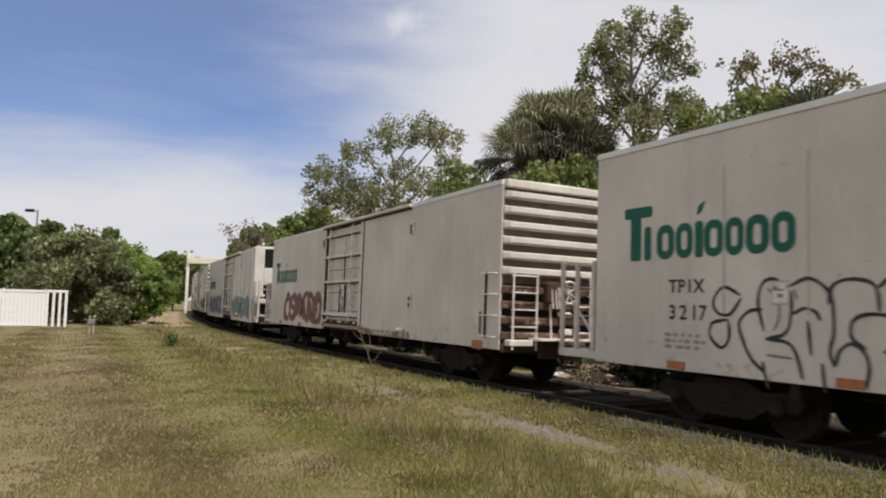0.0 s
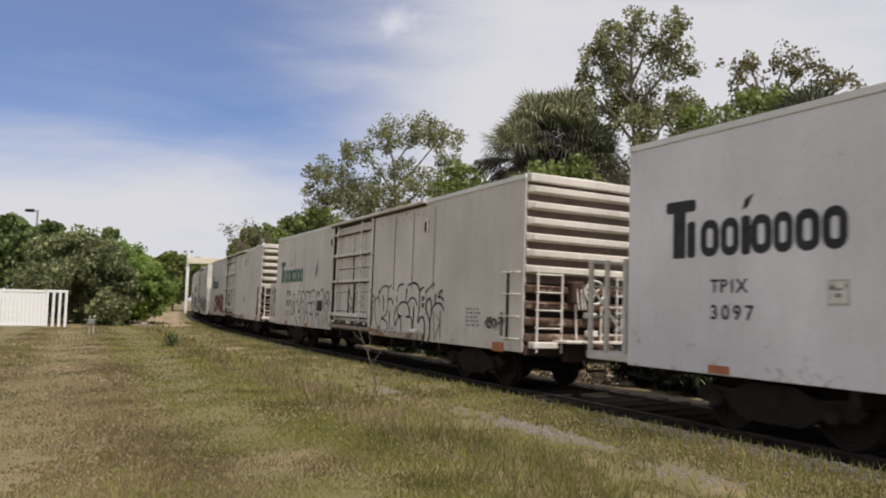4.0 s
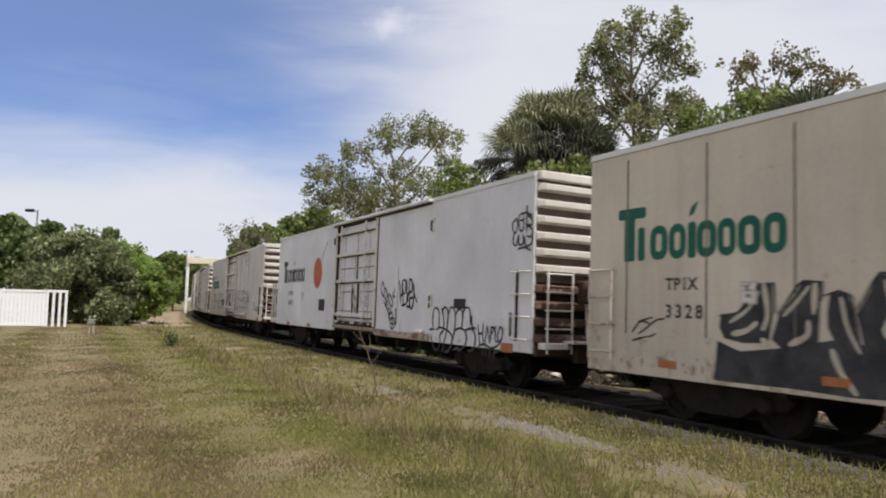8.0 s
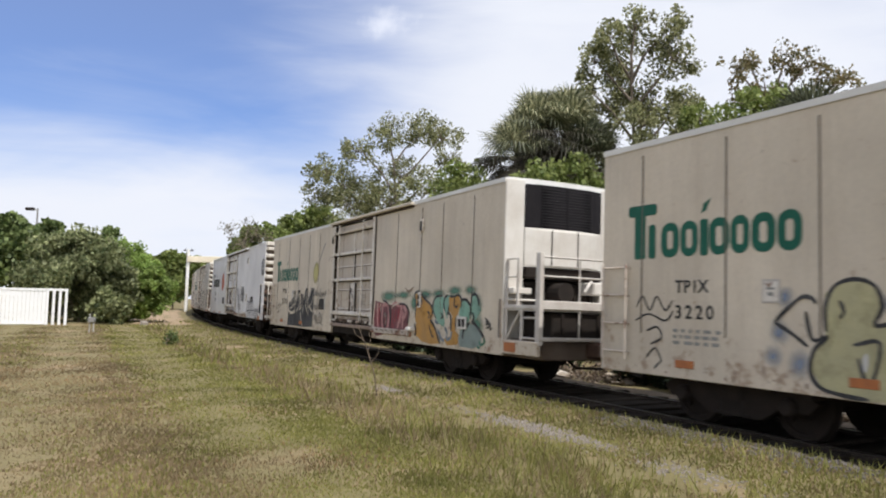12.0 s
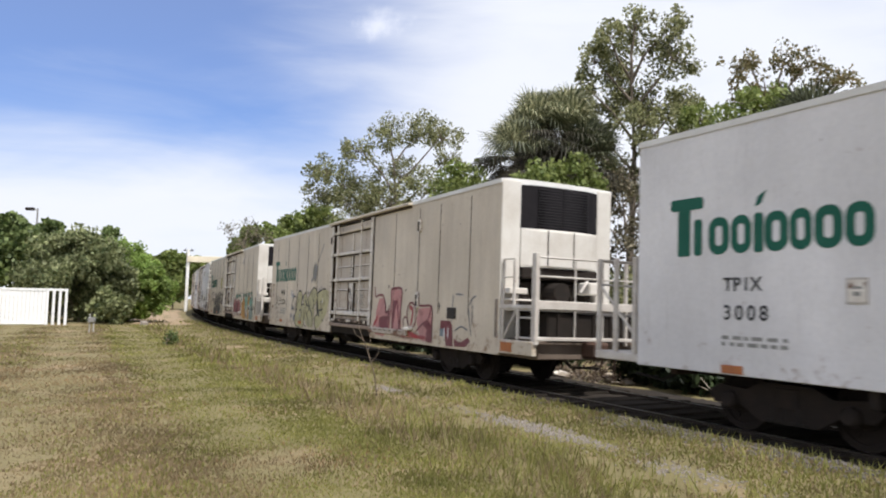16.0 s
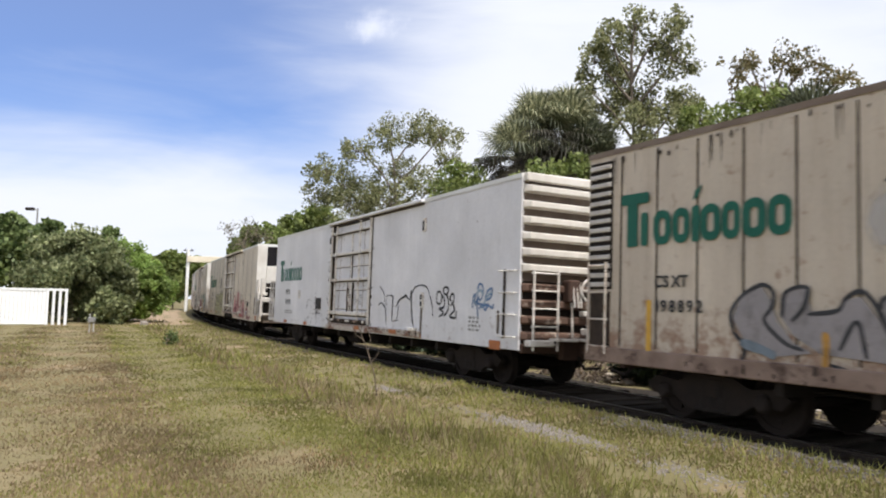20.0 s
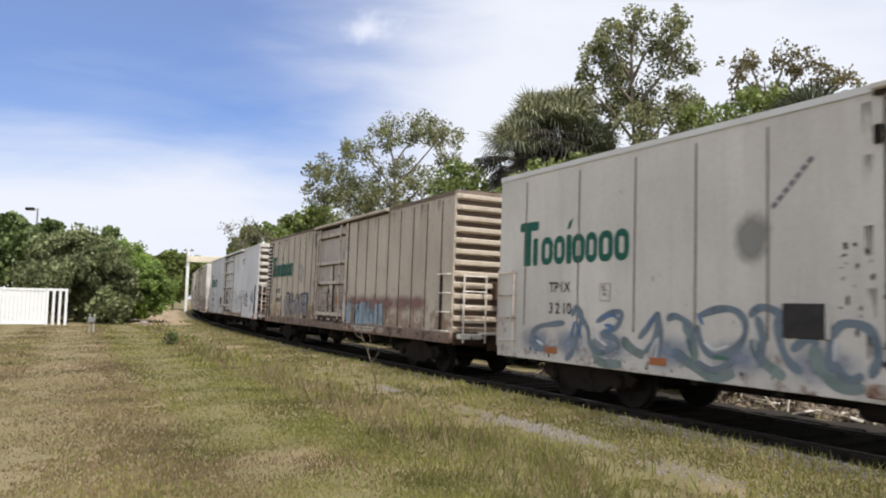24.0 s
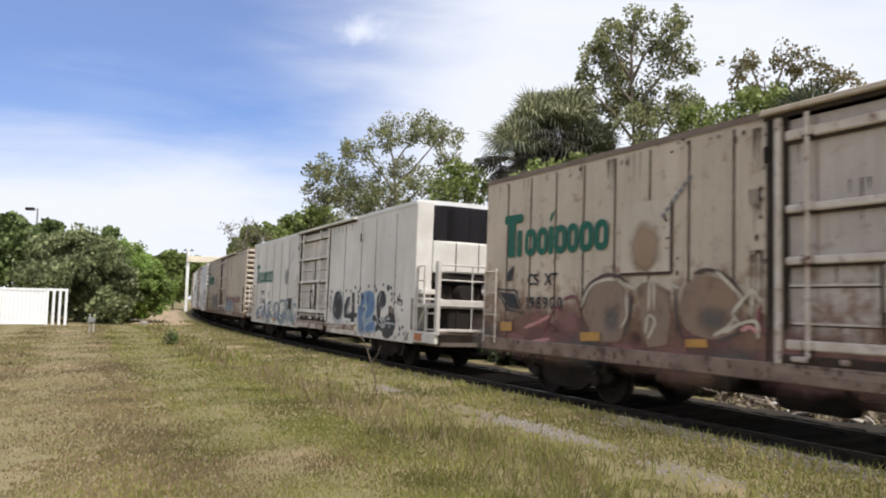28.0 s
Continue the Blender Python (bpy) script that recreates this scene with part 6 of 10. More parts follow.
    strokes(k, L, "black", 0.05, 0.004, [(14.12, 1.1), (14.08, 1.34), (14.18, 1.56), (14.39, 1.49), (14.43, 1.11)], [(14.02, 0.95), (14.14, 0.71), (14.33, 0.59), (14.5, 0.74), (14.48, 0.95), (14.67, 1.09), (14.63, 1.4), (14.53, 1.57)], [(14.57, 1.5), (14.71, 1.59), (14.86, 1.46), (14.81, 1.04), (14.68, 0.75), (14.62, 0.56)], [(14.83, 1.36), (14.97, 1.58), (15.16, 1.51), (15.2, 1.15), (15.04, 0.69)], [(15.19, 1.42), (15.35, 1.55), (15.53, 1.47), (15.51, 1.08)], [(15.53, 1.47), (15.68, 1.59), (15.85, 1.53), (15.91, 1.19)])
    strokes(k, L, "black", 0.05, 0.006, [(14.28, 1.06), (14.5, 1.12), (14.87, 1.06), (15.08, 0.92), (14.96, 0.64), (14.74, 0.57)], [(15.14, 1.04), (15.41, 1.14), (15.69, 1.07), (15.72, 0.83), (15.47, 0.67), (15.26, 0.73)], [(15.69, 1.11), (15.97, 1.14), (16.12, 0.99), (16.06, 0.73), (15.82, 0.67)], [(13.93, 1.05), (14.2, 1.08)], [(15.13, 0.65), (15.42, 0.72)], [(15.93, 1.44), (15.98, 1.19), (16.14, 1.16)])
    strokes(k, L, "black", 0.045, 0.004, [(16.21, 1.24), (16.26, 1), (16.33, 0.8)], [(16.44, 1.29), (16.42, 1.05), (16.47, 0.83)], [(16.24, 1.04), (16.44, 1.09)], [(16.51, 0.81), (16.59, 1.22), (16.7, 0.87)], [(16.74, 1.23), (16.74, 0.91)], [(16.74, 1.21), (16.87, 1.19), (16.76, 1.07)], [(16.93, 1.25), (16.91, 0.96), (17.05, 0.93)], [(17.07, 1.24), (17.01, 1.01), (17.13, 0.94), (17.19, 1.16), (17.07, 1.23)])
    strokes(k, L, "black", 0.045, 0.006, [(16.22, 0.79), (16.49, 0.85), (16.76, 0.79), (17.01, 0.85), (17.17, 1)], [(16.4, 0.76), (16.45, 0.61)], [(16.57, 0.82), (16.56, 0.58)], [(16.72, 0.79), (16.71, 0.55)], [(16.89, 0.77), (16.87, 0.53)], [(16.86, 0.69), (17.05, 0.74)])
    strokes(k, L, "black", 0.045, 0.004, [(17.54, 3.34), (17.44, 3.23), (17.5, 3.07), (17.59, 3.1), (17.61, 3.29), (17.54, 3.36)], [(17.68, 3.43), (17.67, 3.21), (17.76, 3.08), (17.84, 3.15), (17.83, 3.37)], [(17.72, 3.29), (17.86, 3.29)], [(17.93, 3.39), (17.95, 3.02)], [(17.93, 3.38), (18.1, 3.3), (18.12, 3.18), (17.98, 3.18), (18.15, 3.07), (18.1, 2.95), (17.95, 2.98)])
    strokes(k, L, "black", 0.045, 0.006, [(17.5, 3.06), (17.48, 2.88), (17.59, 2.82), (17.65, 2.97)], [(17.67, 3.02), (17.7, 2.83), (17.84, 2.85), (17.83, 3.02)], [(17.89, 2.96), (17.93, 2.79), (18.12, 2.82), (18.17, 2.96)], [(17.65, 2.74), (17.89, 2.76), (18.12, 2.69)], [(17.93, 3.57), (17.95, 3.41)], [(17.71, 3.41), (17.93, 3.42), (18.14, 3.35)])
    # cream car with the large coloured piece
    k = c[9]
    logo(k, L, 0.70, 3.74, 2.37, GREEN_MARK)
    stencil(k, L, "TPIX", 1.72, 1.92, 0.25)
    stencil(k, L, "3328", 1.72, 1.52, 0.27)
    fruit(k, L, 5.95, 2.61, 0.45, FRUIT["yellow"])
    hatch(k, L, 6.47, 1.35, 0.60, 0.37)
    frame_strip(k, L, 7.08, 1.33, 1.74)
    chips(k, L, [(7.3, 7.75, 0.8, 3.2, 0.003, 26), (7.8, 11.3, 0.97, 1.12, 0.052, 40), (0.2, 7.4, 0.7, 0.95, 0.003, 30), (11.4, 18.0, 0.68, 0.85, 0.003, 24), (10.6, 13.6, 0.82, 0.95, 0.072, 18)], 72, TRACK_RUST)
    blot(k, L, "black", [(2.68, 1.23), (3.04, 1.11), (3.74, 1.2), (4.33, 1.32), (4.73, 1.28), (5.32, 1.49), (5.81, 1.32), (5.78, 0.74), (5.2, 0.72), (4.59, 0.69), (3.76, 0.71), (2.92, 0.7), (2.62, 0.7)], 0.004, "black spray-painted lower part of large letter forms", sharp=True)
    blot(k, L, "black", [(2.74, 1.59), (3.01, 1.6), (3.2, 1.76), (3.3, 1.96), (3.52, 2), (3.54, 1.58), (3.47, 1.24), (3.09, 1.22), (2.79, 1.27), (2.71, 1.41)], 0.0062, "black spray-painted letter form", sharp=True)
    blot(k, L, "black", [(3.63, 1.61), (3.85, 1.85), (3.95, 2), (4.19, 1.99), (4.17, 1.57), (4.15, 1.21), (3.65, 1.19), (3.52, 1.29)], 0.0064, "black spray-painted letter form", sharp=True)
    blot(k, L, "black", [(4.27, 1.67), (4.31, 1.87), (4.52, 1.87), (4.61, 1.59), (4.71, 1.09), (4.58, 1.03), (4.42, 1.17), (4.27, 1.47)], 0.0066, "black spray-painted letter form", sharp=True)
    blot(k, L, "black", [(4.62, 1.62), (4.77, 1.87), (4.86, 2.06), (5.1, 2.06), (5.11, 1.63), (5.15, 1.3), (4.89, 1.24), (4.7, 1.28)], 0.0068, "black spray-painted letter form", sharp=True)
    blot(k, L, "black", [(5.17, 1.63), (5.42, 1.86), (5.56, 2.05), (5.86, 2.04), (5.86, 1.68), (5.82, 1.32), (5.4, 1.26), (5.21, 1.3)], 0.007, "black spray-painted letter form", sharp=True)
    strokes(k, L, "cream", 0.05, 0.0105, [(2.88, 1.48), (3.17, 1.66), (3.34, 1.89)], [(3.69, 1.58), (3.89, 1.77), (4.05, 1.95)], [(4.44, 1.82), (4.52, 1.47), (4.67, 1.18)], [(4.95, 2), (5.02, 1.67), (4.94, 1.43), (5.18, 1.25)], [(5.78, 1.99), (5.73, 1.64), (5.46, 1.49), (5.25, 1.4)])
    strokes(k, L, "cream", 0.075, 0.0115, [(2.91, 1.33), (3.14, 1.38), (3.32, 1.5)], [(3.37, 1.29), (3.52, 1.19)], [(3.77, 1.23), (4.01, 1.36), (4.04, 1.54)], [(4.32, 1.22), (4.42, 0.98), (4.62, 0.72)], [(5.27, 1.3), (5.27, 1.14)], [(3.41, 2), (3.47, 1.61), (3.4, 1.39)], [(4.12, 1.99), (4.1, 1.61)], [(5.39, 1.44), (5.6, 1.32), (5.8, 1.27)])
    strokes(k, L, "black", 0.035, 0.013, [(2.7, 1.56), (3.01, 1.61), (3.2, 1.79), (3.34, 1.98), (3.56, 1.99), (3.58, 1.61)], [(3.61, 1.6), (3.88, 1.95), (3.97, 2.01), (4.22, 1.99), (4.2, 1.77)], [(4.23, 1.83), (4.42, 1.89), (4.57, 1.83), (4.61, 1.62)], [(4.62, 1.67), (4.83, 2.01), (4.89, 2.08), (5.13, 2.07), (5.14, 1.72)], [(5.17, 1.68), (5.48, 1.98), (5.56, 2.08), (5.88, 2.06), (5.88, 1.64)], straight=True)
    strokes(k, L, "black", 0.03, 0.004, [(5.91, 1.79), (6.04, 1.97), (6.12, 1.79)], [(5.94, 1.86), (6.09, 1.86)], [(6.17, 1.79), (6.17, 1.95), (6.3, 1.91), (6.37, 1.81)], [(6.47, 1.98), (6.47, 1.78), (6.61, 1.83), (6.56, 1.96), (6.44, 1.96)], [(6.66, 1.95), (6.66, 1.78), (6.77, 1.79), (6.8, 1.93)], [(6.84, 1.78), (6.89, 1.94), (6.96, 1.79), (7.02, 1.94)], [(7.07, 1.78), (7.08, 1.96), (7.15, 1.92), (7.09, 1.86)])
    strokes(k, L, "black", 0.03, 0.006, [(5.85, 1.37), (5.92, 1.51), (5.98, 1.37)], [(6.03, 1.51), (6.03, 1.35), (6.13, 1.35), (6.15, 1.51)], [(6.2, 1.49), (6.23, 1.34)], [(6.28, 1.5), (6.43, 1.53)], [(6.35, 1.52), (6.36, 1.34)], [(5.82, 1.14), (5.93, 1.24), (6.01, 0.98), (6.06, 1.19)], [(6.14, 0.9), (6.16, 1.2), (6.24, 0.89)], [(6.29, 1.17), (6.29, 0.89), (6.44, 0.92)])
    strokes(k, L, "black", 0.03, 0.008, [(6.43, 1.17), (6.57, 1.25), (6.67, 1.17), (6.53, 1.08), (6.46, 1.16)], [(6.72, 1.19), (6.63, 1.02), (6.74, 0.92), (6.83, 1.03)], [(6.79, 1.16), (6.88, 1.21), (6.81, 1.08), (6.9, 1.02), (6.79, 0.94)], [(6.39, 0.85), (6.63, 0.92), (6.93, 0.83)], [(5.99, 2), (6.09, 2.04)], [(6.51, 2.03), (6.61, 2.05)])
    strokes(k, L, "black", 0.03, 0.004, [(1.03, 1.27), (1.21, 1.44), (1.4, 1.4), (1.17, 1.25)], [(1.31, 1.33), (1.54, 1.47), (1.72, 1.5)], [(1.04, 1.15), (1.37, 1.23)], [(1.37, 1.21), (1.55, 1.28)], [(1.16, 1.44), (1.49, 1.52)])
    blot(k, L, "haze_green", [(13.21, 1.8), (13.02, 1.66), (12.51, 1.59), (11.96, 1.65), (11.71, 1.8), (11.94, 1.95), (12.48, 2.01), (13, 1.94)], 0.0025, "green sprayed haze")
    blot(k, L, "haze_green", [(14, 1.83), (13.84, 1.73), (13.44, 1.68), (13.01, 1.72), (12.82, 1.83), (13, 1.94), (13.42, 1.98), (13.83, 1.94)], 0.00265, "green sprayed haze")
    blot(k, L, "haze_green", [(15.22, 1.85), (15.07, 1.74), (14.71, 1.69), (14.32, 1.73), (14.14, 1.85), (14.31, 1.97), (14.69, 2.01), (15.06, 1.96)], 0.0028, "green sprayed haze")
    blot(k, L, "haze_green", [(15.88, 1.87), (15.75, 1.76), (15.42, 1.71), (15.07, 1.76), (14.91, 1.87), (15.06, 1.98), (15.41, 2.02), (15.75, 1.97)], 0.00295, "green sprayed haze")
    blot(k, L, "haze_green", [(16.67, 1.92), (16.54, 1.8), (16.2, 1.76), (15.85, 1.8), (15.7, 1.92), (15.84, 2.04), (16.2, 2.08), (16.53, 2.03)], 0.0031, "green sprayed haze")
    blot(k, L, "haze_green", [(17.26, 1.93), (17.16, 1.82), (16.91, 1.78), (16.64, 1.82), (16.53, 1.93), (16.64, 2.04), (16.9, 2.09), (17.16, 2.04)], 0.00325, "green sprayed haze")
    blot(k, L, "haze_green", [(17.5, 1.64), (17.42, 1.44), (17.21, 1.35), (16.99, 1.43), (16.9, 1.63), (16.99, 1.84), (17.2, 1.92), (17.41, 1.84)], 0.0034, "green sprayed haze")
    blot(k, L, "haze_green", [(17.59, 1.2), (17.49, 0.94), (17.22, 0.81), (16.94, 0.9), (16.81, 1.16), (16.93, 1.43), (17.21, 1.55), (17.48, 1.45)], 0.00355, "green sprayed haze")
    blot(k, L, "haze_green", [(14.45, 1.65), (14.36, 1.46), (14.11, 1.37), (13.85, 1.45), (13.73, 1.64), (13.83, 1.84), (14.09, 1.91), (14.34, 1.83)], 0.0037, "green sprayed haze")
    blot(k, L, "maroon", [(11.53, 1.68), (12.06, 1.62), (12.73, 1.57), (13.24, 1.63), (13.64, 1.55), (13.79, 1.27), (13.67, 1), (13.18, 0.91), (12.33, 0.81), (11.64, 0.73), (11.47, 1.13)], 0.0045, "deep red spray-painted background")
    strokes(k, L, "pink", 0.1, 0.0065, [(11.75, 1.62), (11.73, 1.2), (11.83, 0.81)], [(12.08, 1.6), (12.06, 1.15), (12.15, 0.85)], [(12.1, 1.56), (12.38, 1.57), (12.52, 1.34), (12.5, 1.05), (12.42, 0.82)], [(12.73, 1.57), (12.98, 1.61), (13.1, 1.54)], [(13.1, 1.58), (13.31, 1.55), (13.26, 1.25), (13.09, 0.97)], [(13.44, 1.55), (13.63, 1.42), (13.52, 1.26), (13.36, 1.24)], [(13.43, 1.42), (13.41, 0.98)], label="pink spray-painted letter form")
    strokes(k, L, "red", 0.05, 0.0105, [(11.89, 1.62), (11.87, 1.2), (11.97, 0.79)], [(12.82, 1.46), (12.75, 1.18), (12.85, 0.96)], [(12.99, 1.46), (12.92, 1.13)], [(13.19, 1.5), (13.12, 1.19)])
    strokes(k, L, "cream", 0.035, 0.0115, [(12.23, 1.37), (12.35, 1.22), (12.32, 1.04), (12.21, 1.02)], [(12.69, 1.49), (12.89, 1.58), (13.14, 1.61)], [(11.72, 0.92), (12.1, 0.87), (12.37, 0.91)], [(12.85, 0.91), (13.28, 0.91), (13.86, 0.88)], [(11.69, 1.71), (11.69, 1.38)], [(11.96, 1.71), (11.93, 1.38)])
    strokes(k, L, "black", 0.045, 0.0125, [(11.97, 1.52), (11.95, 1.15), (12.01, 0.89)], [(12.25, 1.39), (12.17, 1.18), (12.28, 1), (12.4, 1.16), (12.3, 1.37)], [(12.55, 1.57), (12.62, 1.17), (12.51, 0.88)], [(12.62, 1.54), (12.68, 0.95)], [(13.14, 1.58), (13.38, 1.61), (13.64, 1.55), (13.82, 1.37), (13.72, 1.11)], [(12.05, 1.69), (12.33, 1.65), (12.51, 1.57)])
    blot(k, L, "orange", [(14.14, 1.85), (14.37, 1.89), (14.7, 1.75), (15.04, 1.6), (15.15, 1.36), (15.05, 1.21), (15.35, 0.99), (15.57, 0.72), (14.99, 0.68), (14.58, 0.72), (14.22, 0.87), (14.17, 0.97), (14.26, 1.13), (14.15, 1.28), (14.18, 1.48)], 0.0075, "mustard yellow spray-painted letter form", sharp=True)
    strokes(k, L, "black", 0.06, 0.0095, [(14.15, 1.28), (14.19, 1.59), (14.11, 1.85), (14.3, 1.91), (14.48, 1.85), (14.7, 1.73), (15, 1.6), (15.12, 1.44), (15, 1.28)], [(15, 1.26), (15.26, 1.08), (15.42, 0.88), (15.57, 0.72)], [(14.16, 1.13), (14.27, 0.93), (14.17, 0.84)])
    strokes(k, L, "black", 0.05, 0.0105, [(14.85, 1.43), (14.96, 1.38), (14.9, 1.26)], [(14.97, 1.11), (15.14, 0.88), (15.23, 0.87)], [(14.68, 1.83), (14.79, 1.75)], [(14.48, 1.75), (14.56, 1.6)])
    strokes(k, L, "brown", 0.03, 0.0115, [(14.27, 1.8), (14.45, 1.7), (14.59, 1.6)], [(14.31, 1.65), (14.45, 1.77), (14.59, 1.67)], [(13.62, 1.94), (13.81, 1.9), (13.99, 2)], [(13.52, 2.02), (13.72, 1.94), (14.05, 2.04)])
    blot(k, L, "mint", [(15.23, 1.77), (15.57, 1.81), (15.71, 1.75), (15.65, 1.47), (15.76, 1.2), (15.71, 1.1), (15.44, 1.18), (15.25, 1.32), (15.15, 1.51)], 0.0065, "pale green spray-painted letter form", sharp=True)
    blot(k, L, "mint", [(15.74, 1.8), (15.97, 1.83), (15.95, 1.57), (15.87, 1.29), (15.72, 1.47), (15.69, 1.66)], 0.0067, "pale green spray-painted letter form", sharp=True)
    strokes(k, L, "black", 0.055, 0.0085, [(15.6, 1.81), (15.3, 1.79), (15.14, 1.65), (15.15, 1.46), (15.31, 1.29)], [(15.88, 1.83), (15.74, 1.77), (15.69, 1.61), (15.75, 1.47)], [(15.58, 1.42), (15.67, 1.33), (15.55, 1.3)], [(15.95, 1.48), (15.84, 1.38)])
    strokes(k, L, "slate", 0.07, 0.0085, [(15.41, 1.04), (15.63, 0.82), (15.77, 0.81)], [(15.76, 1.1), (15.88, 1), (15.88, 0.84), (16.05, 0.87), (16.13, 1.02)], [(15.25, 1.25), (15.44, 1.16)], [(16.02, 1.12), (16.15, 1.08)])
    blot(k, L, "orange", [(15.94, 1.79), (16.38, 1.81), (16.51, 1.63), (16.39, 1.45), (16.26, 1.31), (16.26, 1.04), (16.42, 0.98), (16.4, 0.79), (16.03, 0.76), (16.09, 1.01), (16.12, 1.35), (15.95, 1.48)], 0.0095, "mustard yellow spray-painted letter form", sharp=True)
    blot(k, L, "orange", [(15.74, 0.84), (16.09, 0.92), (16.43, 0.82), (16.38, 0.74), (15.89, 0.7)], 0.0075, "mustard yellow spray-painted letter form", sharp=True)
    strokes(k, L, "black", 0.05, 0.0115, [(15.94, 1.81), (16.16, 1.79), (16.38, 1.83), (16.51, 1.74), (16.51, 1.54)], [(15.95, 1.59), (15.92, 1.43), (16.04, 1.35), (16.07, 1.03)], [(16.22, 1.76), (16.19, 1.62), (16.3, 1.56), (16.38, 1.62)], [(16.27, 1.33), (16.29, 1.06)])
    blot(k, L, "mint", [(16.48, 1.67), (16.69, 1.74), (16.89, 1.63), (16.92, 1.33), (16.74, 1.15), (16.55, 1.06), (16.42, 1.14), (16.44, 1.49)], 0.0065, "pale green spray-painted letter form", sharp=True)
    blot(k, L, "mint", [(16.96, 1.81), (17.14, 1.84), (17.24, 1.64), (17.4, 1.52), (17.29, 1.41), (17.15, 1.3), (17.04, 1.25), (16.96, 1.5)], 0.0067, "pale green spray-painted letter form", sharp=True)
    blot(k, L, "sage", [(16.5, 1.1), (16.92, 1.21), (17.21, 1.18), (17.44, 0.99), (17.39, 0.78), (17.05, 0.7), (16.49, 0.71), (16.42, 0.87)], 0.006, "grey-green spray-painted letter form", sharp=True)
    strokes(k, L, "black", 0.065, 0.0095, [(16.46, 1.6), (16.56, 1.72), (16.74, 1.72), (16.91, 1.61)], [(16.92, 1.33), (16.96, 1.63), (16.98, 1.81), (17.14, 1.84), (17.26, 1.72), (17.29, 1.61)], [(17.04, 1.25), (17.09, 1.36), (17.03, 1.46)], [(16.98, 1.27), (17.21, 1.18), (17.41, 1.04), (17.54, 0.94)], [(16.92, 1.25), (16.65, 1.05), (16.63, 0.87)])
    strokes(k, L, "green", 0.06, 0.0085, [(17.32, 0.86), (17.45, 0.8), (17.56, 0.88), (17.5, 0.93)], [(17.26, 0.75), (17.39, 0.73)])
    strokes(k, L, "black", 0.04, 0.004, [(17.54, 1.36), (17.67, 1.28), (17.79, 1.22)], [(17.56, 1.21), (17.71, 1.32)], [(17.6, 1.15), (17.76, 1.19), (17.67, 1.25)], [(17.73, 1.11), (17.84, 1.17)], [(17.58, 1.29), (17.65, 1.2)])
    frame_box(k, L, 16.41, 16.80, 1.09, 1.36)
    # cream car with red letters and yellow shapes
    k = c[10]
    logo(k, L, 0.60, 3.62, 2.37, GREEN_MARK)
    stencil(k, L, "TPIX", 1.58, 1.86, 0.25)
    stencil(k, L, "3220", 1.58, 1.49, 0.27)
    bars(k, L, 1.55, 2.4, 1.12, 3)
    fruit(k, L, 5.98, 2.62, 0.40, FRUIT["faded"])
    chips(k, L, [(7.3, 7.75, 0.8, 3.4, 0.003, 24), (7.8, 11.3, 0.97, 1.12, 0.052, 40), (0.2, 7.4, 0.7, 0.9, 0.003, 30), (11.4, 18.0, 0.68, 0.9, 0.003, 40), (11.4, 13.6, 2.2, 2.9, 0.003, 10)], 73, TRACK_RUST)
    blot(k, L, "olive", [(3.91, 1.84), (4.14, 1.98), (4.4, 1.96), (4.56, 1.84), (4.58, 1.65), (4.51, 1.51), (4.76, 1.47), (4.88, 1.31), (4.87, 0.92), (4.77, 0.67), (4.26, 0.65), (3.88, 0.72), (3.72, 0.96), (3.75, 1.17), (3.92, 1.35)], 0.004, "olive yellow spray-painted letter form", sharp=True)
    blot(k, L, "olive", [(4.78, 1.84), (5, 1.9), (5.24, 1.73), (5.5, 1.88), (5.8, 2.05), (6.08, 2.08), (6.3, 1.97), (6.39, 1.77), (6.3, 1.57), (6.11, 1.46), (6.07, 1.29), (6.03, 0.95), (5.91, 0.73), (5.5, 0.69), (5.15, 0.8), (4.91, 1), (4.91, 1.38), (4.76, 1.53)], 0.0042, "olive yellow spray-painted letter form", sharp=True)
    blot(k, L, "olive", [(6.41, 1.89), (6.73, 1.98), (7, 2.03), (7.28, 2.03), (7.54, 1.95), (7.59, 1.6), (7.41, 1.24), (7.05, 0.97), (6.44, 0.66), (6.22, 0.83), (6.15, 1.06), (6.37, 1.14), (6.3, 1.37), (6.37, 1.57)], 0.0044, "olive yellow spray-painted letter form", sharp=True)
    strokes(k, L, "black", 0.05, 0.0075, [(3.92, 1.39), (3.92, 1.72), (4.05, 1.94), (4.3, 2), (4.51, 1.91), (4.58, 1.69), (4.5, 1.49), (4.76, 1.51), (4.91, 1.35), (4.89, 0.93), (4.79, 0.65)], [(3.95, 1.33), (3.77, 1.17), (3.72, 0.92), (3.84, 0.75), (4.1, 0.69), (4.42, 0.67)], [(3.23, 1.48), (3.42, 1.66), (3.62, 1.8), (3.75, 1.78), (3.8, 1.72)], [(3.23, 1.48), (3.45, 1.37), (3.69, 1.21)], [(3.66, 1.63), (3.75, 1.3), (3.95, 1.35)])
    strokes(k, L, "black", 0.045, 0.0085, [(4.09, 1.76), (4.14, 1.64), (4.1, 1.55)], [(4.25, 1.26), (4.55, 1.29), (4.43, 0.81), (4.3, 1.12)], [(4.74, 1.53), (4.78, 1.8), (4.94, 1.92), (5.1, 1.86), (5.29, 1.66)], [(4.96, 1.69), (5.15, 1.54), (5.24, 1.46), (5.5, 1.46), (5.55, 1.42), (5.46, 1.33), (5.24, 1.17), (5.4, 0.97), (5.5, 0.74)])
